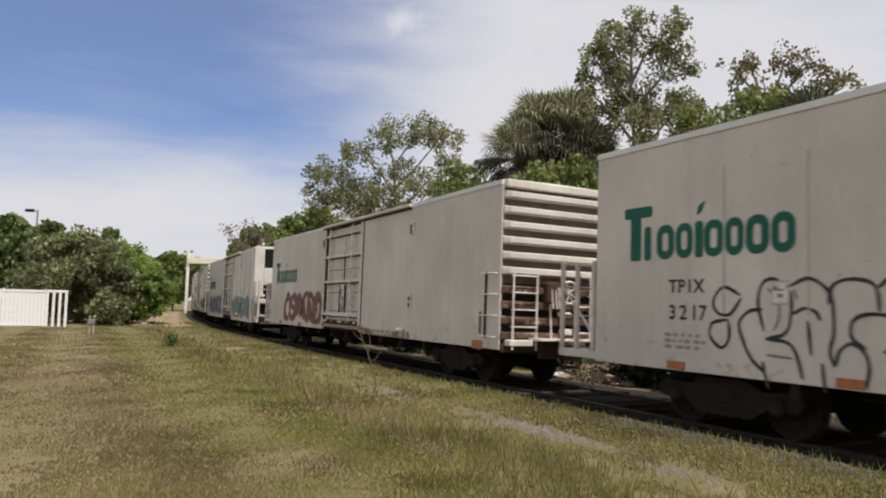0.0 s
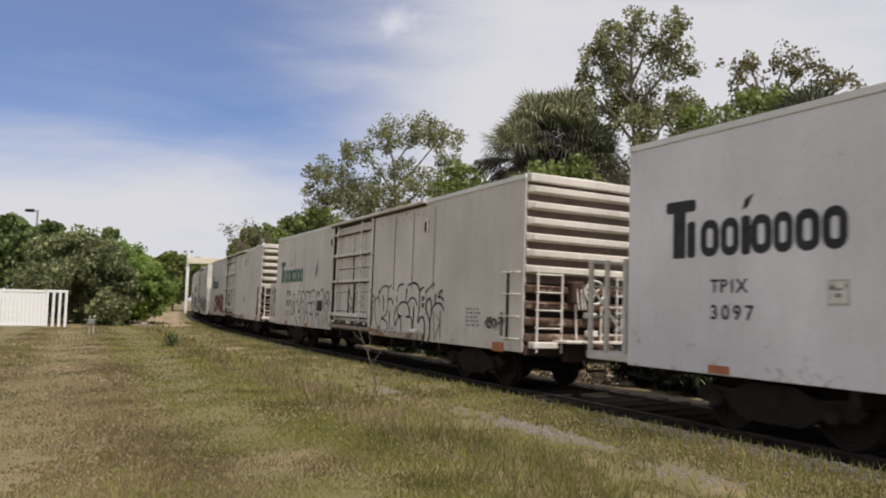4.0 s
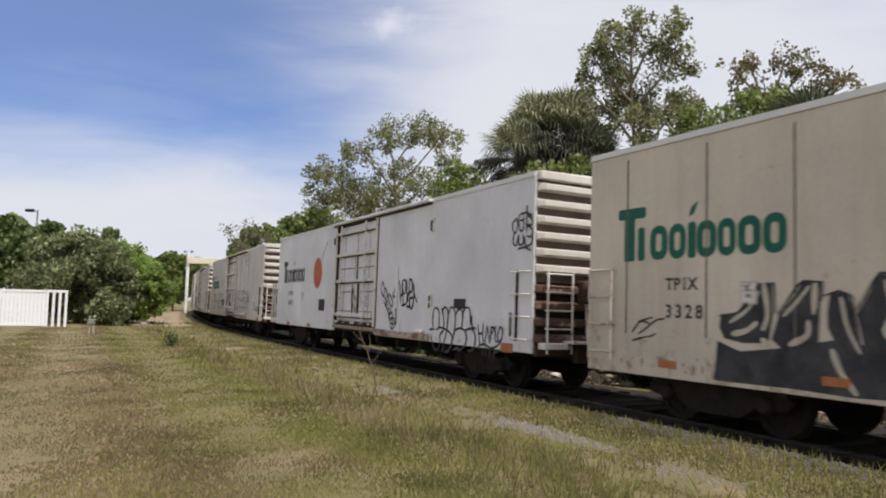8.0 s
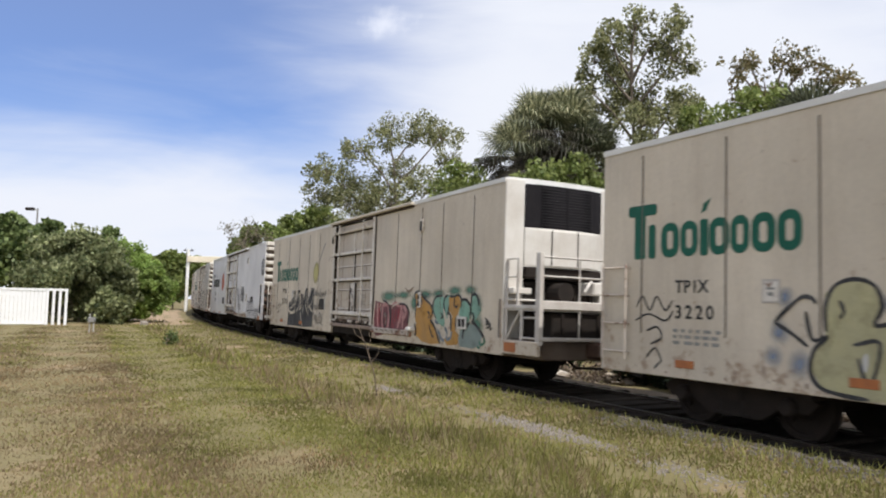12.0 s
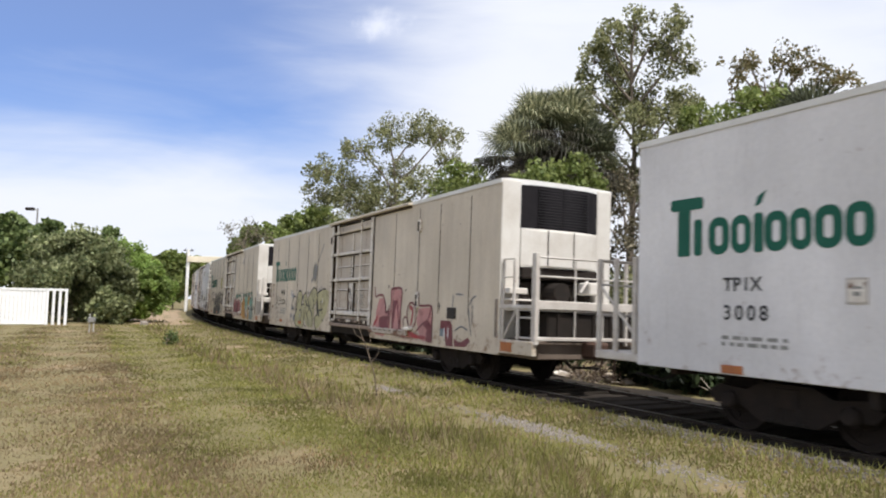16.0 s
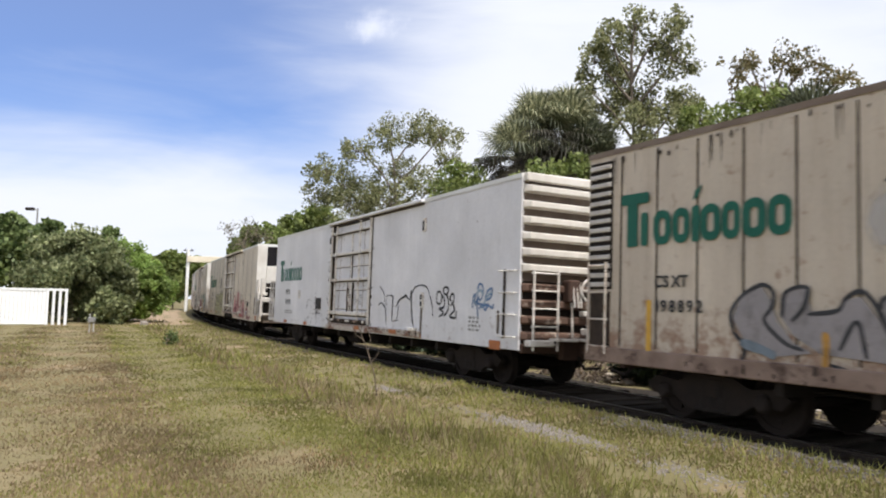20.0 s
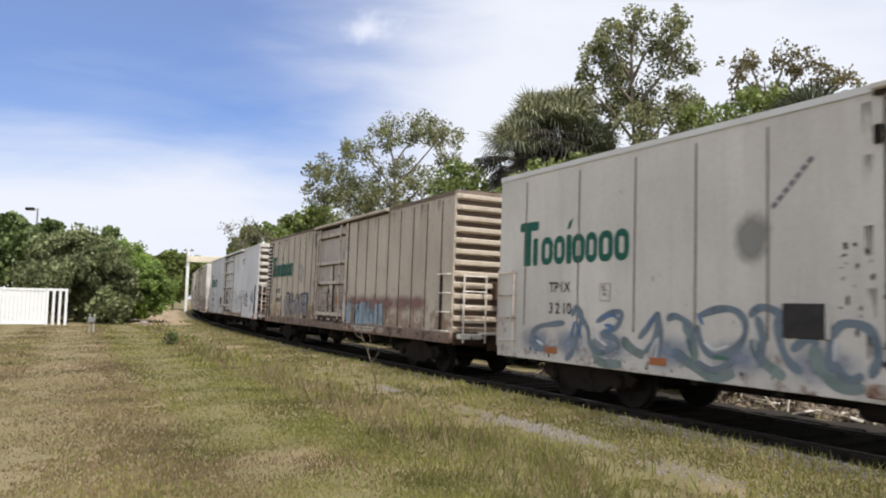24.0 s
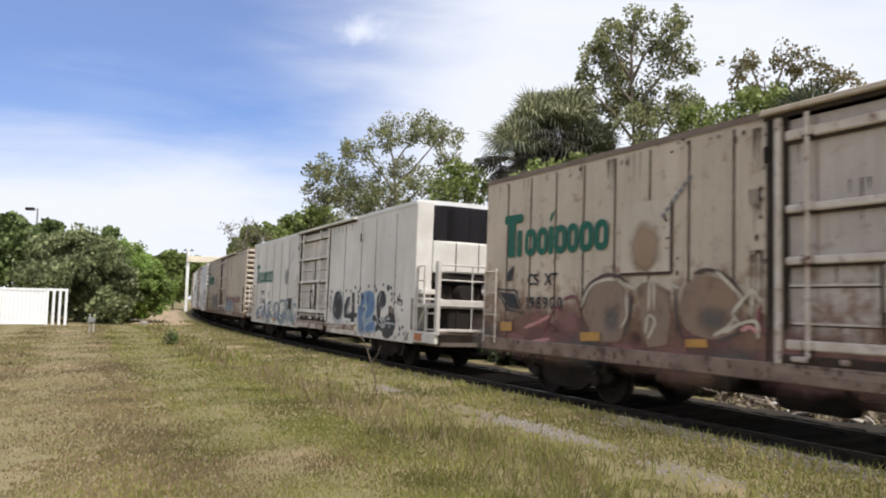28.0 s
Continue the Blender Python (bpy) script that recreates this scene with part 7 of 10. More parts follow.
    strokes(k, L, "black", 0.05, 0.0095, [(5.29, 1.66), (5.5, 1.88), (5.8, 2.05), (6.04, 2.09), (6.3, 1.99), (6.41, 1.81), (6.37, 1.64)], [(5.29, 1.66), (5.46, 1.48), (5.75, 1.24), (5.92, 1.01), (5.98, 0.74)], [(5.88, 1.73), (6, 1.6), (6.03, 1.46), (5.92, 1.35)], [(5.15, 1.24), (5.35, 1.03), (5.49, 0.74)], [(4.89, 0.93), (4.96, 0.78), (5.24, 0.72)])
    strokes(k, L, "black", 0.05, 0.0105, [(6.38, 1.91), (6.66, 1.97), (7, 2.04), (7.28, 2.04)], [(6.15, 1.06), (6.31, 1.14), (6.48, 1.17)], [(6.15, 1.06), (6.19, 0.89), (6.31, 0.71), (6.44, 0.64)], [(6.37, 1.37), (6.66, 1.32), (7.05, 1.39)], [(6.98, 1.03), (7.17, 0.95)])
    blot(k, L, "black", [(6.32, 1.57), (6.45, 1.71), (6.5, 1.48), (6.59, 1.32), (6.71, 1.1), (6.58, 1.12), (6.41, 1.24)], 0.0085, "black spray-painted shading", sharp=True)
    blot(k, L, "black", [(6.73, 1.64), (6.81, 1.66), (6.83, 1.52), (6.79, 1.42), (6.92, 1.33), (7.02, 1.18), (6.89, 1.27), (6.78, 1.39)], 0.0085, "black spray-painted shading", sharp=True)
    blot(k, L, "black", [(4.94, 1.65), (5.05, 1.65), (5.24, 1.46), (5.15, 1.45)], 0.0085, "black spray-painted shading", sharp=True)
    strokes(k, L, "white", 0.05, 0.0115, [(6.93, 1.71), (6.93, 1.55)], [(4.4, 1.17), (4.38, 0.97)])
    blot(k, L, "haze_blue", [(3.55, 1.8), (3.51, 1.67), (3.39, 1.61), (3.26, 1.67), (3.21, 1.8), (3.26, 1.94), (3.38, 1.99), (3.5, 1.94)], 0.003, "faded blue sprayed patch")
    blot(k, L, "haze_blue", [(3.5, 1.37), (3.45, 1.21), (3.31, 1.14), (3.17, 1.2), (3.1, 1.36), (3.16, 1.52), (3.3, 1.59), (3.44, 1.53)], 0.003, "faded blue sprayed patch")
    blot(k, L, "haze_blue", [(3.81, 1.01), (3.75, 0.83), (3.58, 0.74), (3.41, 0.8), (3.34, 0.98), (3.41, 1.16), (3.58, 1.25), (3.74, 1.18)], 0.003, "faded blue sprayed patch")
    blot(k, L, "haze_blue", [(4.76, 1.73), (4.73, 1.6), (4.66, 1.55), (4.59, 1.6), (4.56, 1.72), (4.59, 1.85), (4.66, 1.9), (4.73, 1.85)], 0.003, "faded blue sprayed patch")
    blot(k, L, "haze_blue", [(5.44, 1.91), (5.39, 1.84), (5.28, 1.81), (5.16, 1.84), (5.12, 1.92), (5.16, 1.99), (5.28, 2.02), (5.39, 1.99)], 0.003, "faded blue sprayed patch")
    blot(k, L, "haze_blue", [(6.69, 2.03), (6.66, 1.99), (6.59, 1.97), (6.52, 1.99), (6.49, 2.04), (6.52, 2.08), (6.59, 2.1), (6.66, 2.08)], 0.003, "faded blue sprayed patch")
    blot(k, L, "haze_blue", [(6.79, 2.11), (6.77, 2.07), (6.73, 2.05), (6.69, 2.07), (6.67, 2.11), (6.69, 2.15), (6.73, 2.17), (6.77, 2.15)], 0.003, "faded blue sprayed patch")
    blot(k, L, "haze_blue", [(3.41, 1.07), (3.35, 0.92), (3.22, 0.85), (3.07, 0.9), (3.01, 1.05), (3.06, 1.2), (3.21, 1.27), (3.35, 1.21)], 0.003, "faded blue sprayed patch")
    strokes(k, L, "black", 0.03, 0.004, [(0.79, 1.64), (0.93, 1.8), (1.08, 1.6), (1.22, 1.8), (1.39, 1.6), (1.55, 1.75)], [(0.77, 1.43), (1.06, 1.54), (1.4, 1.45), (1.56, 1.6)], [(1.02, 1.29), (1.24, 1.35), (1.33, 1.2), (1.1, 1.09)], [(1, 0.88), (1.2, 1.04), (1.34, 0.85)], [(1.18, 0.74), (1.34, 0.87)])
    strokes(k, L, "grey", 0.1, 0.0055, [(5.88, 2.87), (5.87, 2.65), (5.85, 2.48)], [(5.59, 2.29), (5.85, 2.46), (6.08, 2.5)], [(6.06, 2.92), (6.12, 2.67), (6.1, 2.32)])
    blot(k, L, "pink", [(11.73, 1.38), (11.94, 1.74), (12.26, 1.74), (12.41, 1.39), (12.76, 1.43), (12.74, 0.95), (12.28, 0.72), (11.7, 0.76)], 0.004, "red spray-painted letter form", sharp=True)
    blot(k, L, "pink", [(12.75, 1.99), (13.4, 1.96), (13.43, 1.42), (13.47, 0.95), (12.87, 0.94), (12.76, 1.4)], 0.0042, "red spray-painted letter form", sharp=True)
    blot(k, L, "pink", [(14.48, 1.5), (15.18, 1.54), (15.2, 1.08), (15.18, 0.71), (14.68, 0.74), (14.5, 0.94), (14.37, 1.24)], 0.0044, "red spray-painted letter form", sharp=True)
    blot(k, L, "maroon", [(11.97, 1.21), (12.29, 1.28), (12.6, 1.26), (12.61, 0.97), (12.32, 0.79), (11.99, 0.91)], 0.0055, "deep red spray-painted shading", sharp=True)
    blot(k, L, "maroon", [(12.87, 1.69), (13.18, 1.69), (13.05, 1.41), (12.95, 0.96), (12.83, 0.96)], 0.0055, "deep red spray-painted shading", sharp=True)
    blot(k, L, "maroon", [(14.66, 1.15), (15.07, 1.22), (15.23, 1.08), (15.24, 0.7), (14.92, 0.73), (14.95, 1.02)], 0.0057, "deep red spray-painted shading", sharp=True)
    blot(k, L, "haze_pink", [(12.52, 1), (13.11, 0.97), (13.98, 0.96), (14.67, 0.93), (14.93, 0.71), (14.08, 0.69), (12.92, 0.76)], 0.003, "faded red sprayed patch")
    strokes(k, L, "maroon", 0.06, 0.0075, [(11.59, 2.06), (11.68, 1.8), (11.93, 1.83), (12.21, 1.8), (12.4, 1.57), (12.42, 1.37), (12.67, 1.45)], [(12.66, 1.57), (12.6, 1.17), (12.48, 0.96)], [(12.73, 1.99), (13.42, 1.98), (13.42, 1.53), (13.37, 0.99)], [(12.73, 1.97), (12.77, 1.57), (12.66, 0.95)], [(13.17, 1.74), (13.26, 1.31), (13.37, 0.93)])
    strokes(k, L, "maroon", 0.05, 0.0085, [(13.6, 1.02), (13.59, 1.21), (13.78, 1.27), (13.97, 1.02)], [(13.84, 1.17), (13.83, 1.48), (14.04, 1.64), (14.26, 1.54), (14.32, 1.19), (14.21, 1.03)], [(14.47, 1.9), (14.5, 1.6), (14.73, 1.57), (15.21, 1.54), (15.24, 1.08), (15.24, 0.7)], [(15.18, 1.54), (15.03, 1.26), (14.75, 1.15), (14.35, 0.93)])
    strokes(k, L, "red", 0.1, 0.0065, [(13.95, 1.54), (14.14, 1.44), (14.06, 1.07)], [(11.56, 0.95), (11.9, 1.26)], [(13.7, 1), (14.25, 0.83), (14.92, 0.81)])
    blot(k, L, "maroon", [(15.67, 1.25), (16.16, 1.25), (16.25, 1.13), (16.3, 0.69), (15.97, 0.68), (15.9, 1.02), (15.67, 1.06)], 0.004, "deep red spray-painted shading", sharp=True)
    blot(k, L, "slate", [(15.64, 1.06), (15.84, 1.07), (15.85, 0.89), (15.65, 0.9)], 0.0045, "blue-grey sprayed patch", sharp=True)
    blot(k, L, "maroon", [(16.34, 0.87), (16.62, 0.79), (16.98, 0.92), (17.08, 0.84), (16.87, 0.71), (16.37, 0.7)], 0.0042, "deep red spray-painted shading", sharp=True)
    strokes(k, L, "grey", 0.04, 0.004, [(16.26, 1.85), (16.24, 1.58), (16.22, 1.22)], [(16.37, 1.85), (16.72, 1.83)], [(16.99, 1.59), (17.14, 1.76), (17.29, 1.8)], [(16.97, 1.55), (17.04, 1.17), (17.12, 0.97)], [(17.14, 1.64), (17.14, 1.18)], [(16.36, 1.03), (16.67, 1.14), (16.98, 1.07)])
    strokes(k, L, "white", 0.05, 0.0065, [(15.87, 1.09), (15.86, 0.84)], [(16.06, 1.11), (16.07, 0.85)])
    strokes(k, L, "black", 0.06, 0.004, [(15.57, 1.66), (15.59, 1.47)], [(12.55, 2.09), (12.6, 2.02)], [(13.69, 1.98), (13.69, 1.92)])
    hatch(k, L, 16.0, 1.3, 0.4, 0.25)
    # clean white car
    k = c[11]
    logo(k, L, 0.67, 3.69, 2.37, GREEN_MARK)
    stencil(k, L, "TPIX", 1.62, 1.88, 0.25)
    stencil(k, L, "3008", 1.62, 1.50, 0.27)
    bars(k, L, 1.6, 2.6, 1.15, 2)
    bars(k, L, 16.25, 16.76, 1.07, 4)
    hatch(k, L, 5.53, 1.36, 0.54, 0.38)
    chips(k, L, [(6.70, 6.97, 0.95, 4.0, 0.003, 46), (10.58, 10.66, 1.0, 4.0, 0.003, 18), (5.35, 5.56, 1.25, 1.95, 0.003, 12), (5.5, 6.3, 1.15, 1.36, 0.003, 14), (4.3, 6.6, 0.9, 1.75, 0.003, 22), (6.95, 10.45, 0.97, 1.12, 0.052, 40), (10.7, 13.8, 0.82, 0.95, 0.072, 22)], 71, GRIME_SHADE)
    strokes(k, L, "black", 0.04, 0.004, [(13.31, 1.85), (13.48, 2.01), (13.82, 2.07), (14.16, 2.01), (14.35, 1.8), (14.49, 1.56), (14.53, 1.32)], [(13.25, 1.94), (13.3, 1.64), (13.35, 1.33), (13.45, 1.08)], [(12.38, 1.52), (12.56, 1.69), (12.85, 1.77), (13, 1.81), (13.09, 1.73)], [(12.52, 1.58), (12.49, 1.36), (12.4, 1.14)], [(11.97, 1.81), (12.14, 1.79), (12.12, 1.41), (12.14, 1.14)])
    strokes(k, L, "black", 0.05, 0.004, [(14.88, 1.61), (14.73, 1.66), (14.71, 1.85), (14.84, 1.91), (14.96, 1.83), (14.93, 1.66), (14.82, 1.61)], [(14.96, 1.85), (15.1, 1.71), (15.08, 1.55), (14.85, 1.51), (15.08, 1.43), (14.86, 1.32)], [(15.1, 1.85), (15.04, 1.96), (15.15, 2.01), (15.29, 1.96), (15.24, 1.85), (15.1, 1.85)], [(15.18, 1.83), (15.3, 1.71), (15.28, 1.48), (15.08, 1.34)], [(15.43, 1.67), (15.38, 1.77), (15.48, 1.86), (15.56, 1.8), (15.54, 1.67), (15.41, 1.59)], [(15.54, 1.62), (15.6, 1.49), (15.39, 1.35), (15.68, 1.33), (15.68, 1.49)], label="grey-black spray-painted tag")
    strokes(k, L, "blue", 0.05, 0.004, [(16.59, 1.93), (16.67, 2.06), (16.81, 2.01), (16.83, 1.84), (16.72, 1.72), (16.61, 1.8)], [(16.41, 1.55), (16.43, 1.76), (16.5, 1.84), (16.55, 1.64)], [(16.63, 1.84), (16.61, 1.6), (16.66, 1.35)], [(16.5, 1.68), (16.7, 1.64), (16.92, 1.62), (17.08, 1.64)], [(16.92, 1.76), (17.04, 1.92), (17.19, 1.95), (17.15, 1.78), (16.98, 1.72)], [(16.7, 1.52), (16.81, 1.64), (16.94, 1.52), (17.07, 1.61), (17.23, 1.56), (17.27, 1.65)], label="blue spray-painted tag")
    strokes(k, L, "paleblue", 0.06, 0.0035, [(16.54, 1.84), (16.7, 1.93), (16.85, 1.83)], [(16.87, 1.64), (17.02, 1.8), (17.19, 1.88)], [(16.45, 1.72), (16.57, 1.6)], [(16.76, 1.56), (16.97, 1.64)])
    strokes(k, L, "black", 0.035, 0.004, [(11.2, 2.09), (11.54, 1.86), (11.62, 1.56), (11.78, 0.99)], [(11.15, 1.55), (11.38, 1.62), (11.62, 1.5)])
    strokes(k, L, "black", 0.035, 0.004, [(11.71, 1.27), (11.74, 1.83), (12.17, 1.8), (12.14, 1.15), (12.54, 1.18)], [(12.44, 1.2), (12.57, 1.72), (12.98, 1.83), (13.21, 1.7), (13.3, 1.96), (13.35, 1.5), (13.49, 1.02)], straight=True)
    for u, v in ((12.14, 12.58), (9.5, 9.92)):
        b = Build()
        side_box(b, L, u, v, 0.83, 0.93, 0.075, 0.085)
        part("sill_plate", b, ORANGE, k, "small rust-red plate on the door track")
    b = Build()
    side_box(b, L, 6.9, 10.53, 0.76, 0.90, 0.051, 0.075, 0.01)
    part("door_step", b, TRACK_PALE, k, "pale rust-marked step under the door")
    b = Build()
    side_box(b, L, 13.86, 13.94, 0.85, 1.55, 0.0, 0.02, 0.004)
    part("bracket_strip", b, SEAM, k)
    drips(k, L, [(7.2, 10.3, z, 0.3, 9, -0.0525) for z in (3.86, 3.16, 2.24)] + [(6.85, 6.98, z, 0.35, 4, 0.002) for z in (4.0, 3.4, 2.6, 1.9, 1.4)] + [(5.45, 6.05, 1.32, 0.4, 9, 0.002), (4.2, 6.9, 1.7, 0.3, 6, 0.002), (10.6, 13.8, 0.97, 0.15, 14, 0.002)], 3)
    # stained tan car
    k = c[12]
    drips(k, 17.0, [(6.9, 9.9, z, 0.4, 8, -0.05) for z in (3.86, 3.16, 2.24)] + [(6.5, 6.72, z, 0.5, 6, 0.002) for z in (4.0, 3.2, 2.4, 1.6)] + [(0.6, 6.6, 4.05, 0.5, 22, 0.024), (10.2, 16.8, 4.05, 0.5, 22, 0.024)], 4)
    # Blades on dark sheets stand in for sunlit end ribs in a shaded recess.
    b = Build()
    side_box(b, 17.0, 0.04, 0.60, 1.92, 4.02, 0.001, 0.012)
    part("louvre_back", b, STEEL_DARK, k)
    b = Build()
    side_box(b, 17.0, 0.08, 0.56, 1.0, 1.88, 0.001, 0.012)
    part("louvre_back", b, GRIME_SHADE, k)
    for q in range(14):
        lv = Build()
        side_box(lv, 17.0, 0.06, 0.57, 1.96 + q * 0.148, 2.035 + q * 0.148, 0.012, 0.05, 0.012)
        part("side_louvre", lv, WHITE_STEEL, k, "pale blade standing in for a sunlit end rib near the corner")
    logo(k, 17.0, 0.82, 3.87, 2.57, GREEN_MARK, 0.026)
    stencil(k, 17.0, "CSXT", 1.56, 1.94, 0.24, 0.026)
    stencil(k, 17.0, "198892", 1.56, 1.58, 0.24, 0.026)
    door_gap(k, 17.0, 6.78)
    chips(k, 17.0, [(6.55, 6.85, 0.9, 4.0, 0.024, 30), (0.7, 6.6, 3.9, 4.08, 0.024, 24), (6.9, 10.0, 0.97, 1.12, 0.052, 40), (10.05, 10.3, 0.9, 2.4, 0.024, 24), (0.1, 16.9, 0.76, 0.98, 0.052, 70)], 76, GRIME_SHADE)
    b = Build()
    side_box(b, 17.0, 1.40, 1.50, 0.95, 1.75, 0.024, 0.027)
    part("paint_stripe", b, YELLOW, k, "thin yellow paint stripe")
    blot(k, 17.0, "lilac", [(2.99, 1.52), (3.1, 1.8), (3.43, 1.95), (3.56, 1.76), (3.66, 1.49), (3.89, 1.24), (4.13, 1.13), (3.64, 1.06), (3.18, 1.21)], 0.028, "grey spray-painted letter form", sharp=True)
    blot(k, 17.0, "lilac", [(3.73, 1.85), (4.05, 1.91), (4.12, 1.63), (4.44, 1.64), (4.52, 1.76), (4.73, 1.8), (4.94, 1.53), (5.1, 1.22), (5.2, 1.07), (4.24, 1.13), (3.88, 1.33), (3.69, 1.58)], 0.0282, "grey spray-painted letter form", sharp=True)
    blot(k, 17.0, "lilac", [(4.94, 1.8), (5.34, 1.9), (5.98, 1.88), (6, 1.48), (6.06, 1.09), (5.62, 1.06), (5.44, 1.2), (5.2, 1.22), (5, 1.53)], 0.0284, "grey spray-painted letter form", sharp=True)
    strokes(k, 17.0, "black", 0.055, 0.031, [(3, 1.34), (2.96, 1.59), (3.12, 1.8), (3.43, 1.95), (3.6, 1.86), (3.58, 1.67), (3.48, 1.49), (3.76, 1.24), (4.01, 1.16)], [(3, 1.34), (3.18, 1.12), (2.99, 0.75)], [(3.73, 1.54), (3.78, 1.85), (4.07, 1.91), (4.02, 1.67), (3.86, 1.5)], [(4.07, 1.59), (4.44, 1.64), (4.55, 1.78), (4.74, 1.86), (4.91, 1.68), (5.05, 1.37), (5.2, 1.07)])
    strokes(k, 17.0, "black", 0.055, 0.033, [(4.47, 1.19), (4.68, 1.52), (4.79, 1.12)], [(4.95, 1.65), (4.99, 1.78), (5.29, 1.88), (5.57, 1.9), (6, 1.88), (5.98, 1.55), (6.02, 1.12), (5.62, 1.06)], [(5.39, 1.54), (5.58, 1.17), (5.67, 0.95)], [(5.85, 1.66), (5.67, 1.47), (5.76, 1.11)], [(5.29, 1.61), (5.53, 1.5), (5.83, 1.55)], [(4.36, 1.02), (4.85, 0.89), (5.2, 0.98)])
    strokes(k, 17.0, "slate", 0.12, 0.0305, [(5.31, 1.84), (5.58, 1.78), (5.76, 1.83)], [(5.5, 1.65), (5.76, 1.63)], [(3.11, 1.21), (3.45, 1.13), (3.64, 1.06)])
    strokes(k, 17.0, "white", 0.05, 0.035, [(5.81, 1.77), (5.82, 1.55)])
    strokes(k, 17.0, "orange", 0.09, 0.036, [(4.3, 1.39), (4.31, 1.18), (4.29, 0.97)], [(6.46, 1.46), (6.46, 1.29), (6.46, 1.08)])
    blot(k, 17.0, "haze_pale", [(4.72, 2.82), (4.93, 3.05), (5.13, 3.07), (5.3, 2.77), (5.31, 2.46), (5.14, 2.23), (4.89, 2.24), (4.74, 2.49)], 0.0255, "faded round painted fruit")
    strokes(k, 17.0, "black", 0.06, 0.027, [(5.01, 3.06), (5.06, 3.11)], [(5.08, 3.23), (5.13, 3.31)], [(5.19, 3.5), (5.24, 3.57)], [(5.27, 3.69), (5.31, 3.8)], straight=True)
    for u in (10.7, 11.5, 12.4, 13.3, 14.3, 15.2):
        blot(k, 17.0, "haze_maroon", disc(u, 1.62, 0.75, 0.3), 0.024 + 0.0004 * int(u), "maroon sprayed haze")
    blot(k, 17.0, "paleblue", [(10.15, 1.12), (10.15, 1.44), (10.31, 1.59), (10.55, 1.59), (10.59, 1), (10.29, 0.96)], 0.03, "pale blue spray-painted letter form", sharp=True)
    blot(k, 17.0, "paleblue", [(10.91, 1.54), (11.08, 1.58), (11.2, 1.26), (11.27, 1.55), (11.44, 1.64), (11.54, 1.61), (11.54, 0.99), (11.01, 0.99)], 0.0304, "pale blue spray-painted letter form", sharp=True)
    blot(k, 17.0, "paleblue", [(11.59, 1.61), (11.72, 1.63), (11.8, 1.29), (11.91, 1.57), (12.07, 1.6), (12.13, 1.31), (12.07, 1.04), (11.61, 1)], 0.0308, "pale blue spray-painted letter form", sharp=True)
    blot(k, 17.0, "paleblue", [(12.14, 1.31), (12.32, 1.35), (12.46, 1.23), (12.36, 1.03), (12.13, 1.03)], 0.0312, "pale blue spray-painted letter form", sharp=True)
    blot(k, 17.0, "paleblue", [(12.47, 1.58), (12.63, 1.62), (12.7, 1.33), (12.65, 1.03), (12.45, 1.03)], 0.0316, "pale blue spray-painted letter form", sharp=True)
    blot(k, 17.0, "paleblue", [(12.79, 1.59), (12.98, 1.62), (13.07, 1.35), (13.04, 1.02), (12.76, 1.04)], 0.032, "pale blue spray-painted letter form", sharp=True)
    strokes(k, 17.0, "slate", 0.05, 0.034, [(10.13, 1.04), (10.12, 1.44), (10.31, 1.61), (10.53, 1.61)], [(10.77, 1.58), (10.82, 1.24), (10.88, 1)], [(10.91, 1.57), (11.01, 1.25), (11.11, 1.4), (11.2, 1.59)], [(11.17, 0.97), (11.24, 1.26), (11.29, 1.55)], [(11.57, 1.61), (11.57, 1)], [(11.73, 1.63), (11.78, 1.29), (11.88, 1.57), (12.07, 1.62)])
    strokes(k, 17.0, "slate", 0.06, 0.036, [(11.98, 1.13), (12.03, 1.27), (12.22, 1.34), (12.39, 1.29), (12.47, 1.07)], [(12.37, 1.58), (12.38, 1.06)], [(12.07, 1.37), (12.32, 1.37)], [(12.65, 1.62), (12.71, 1.08)], [(12.07, 1.57), (12.09, 1.37)])
    strokes(k, 17.0, "orange", 0.12, 0.037, [(10.64, 1.57), (10.63, 1.3), (10.63, 1)])
    strokes(k, 17.0, "slate", 0.1, 0.0365, [(10.78, 1.58), (10.84, 1.28), (10.82, 0.98)])
    b = Build()
    side_box(b, 17.0, 8.85, 9.0, 1.45, 1.85, -0.05, -0.046)
    part("paint_stripe", b, ORANGE, k, "small orange paint stripe on the door")
    # pale car with blue and black graffiti
    k = c[13]
    logo(k, L, 0.71, 3.73, 2.37, GREEN_MARK)
    stencil(k, L, "TPIX", 1.67, 1.88, 0.25)
    stencil(k, L, "3210", 1.67, 1.50, 0.27)
    fruit(k, L, 6.02, 2.56, 0.40, FRUIT["faded"])
    hatch(k, L, 6.47, 1.30, 0.57, 0.42)
    frame_strip(k, L, 7.05, 1.30, 1.72)
    chips(k, L, [(7.2, 7.75, 0.8, 2.6, 0.003, 26), (7.8, 11.3, 0.97, 1.12, 0.052, 40), (0.2, 7.4, 0.68, 0.85, 0.003, 24), (11.4, 18.0, 0.66, 0.8, 0.003, 24), (10.6, 13.8, 0.82, 0.95, 0.072, 22)], 75, GRIME_SHADE)
    for u in (1.3, 2.3, 3.3, 4.6, 5.8, 7.0):
        blot(k, L, "haze_blue", disc(u, 1.0, 0.7, 0.35), 0.0025, "faded blue sprayed patch")
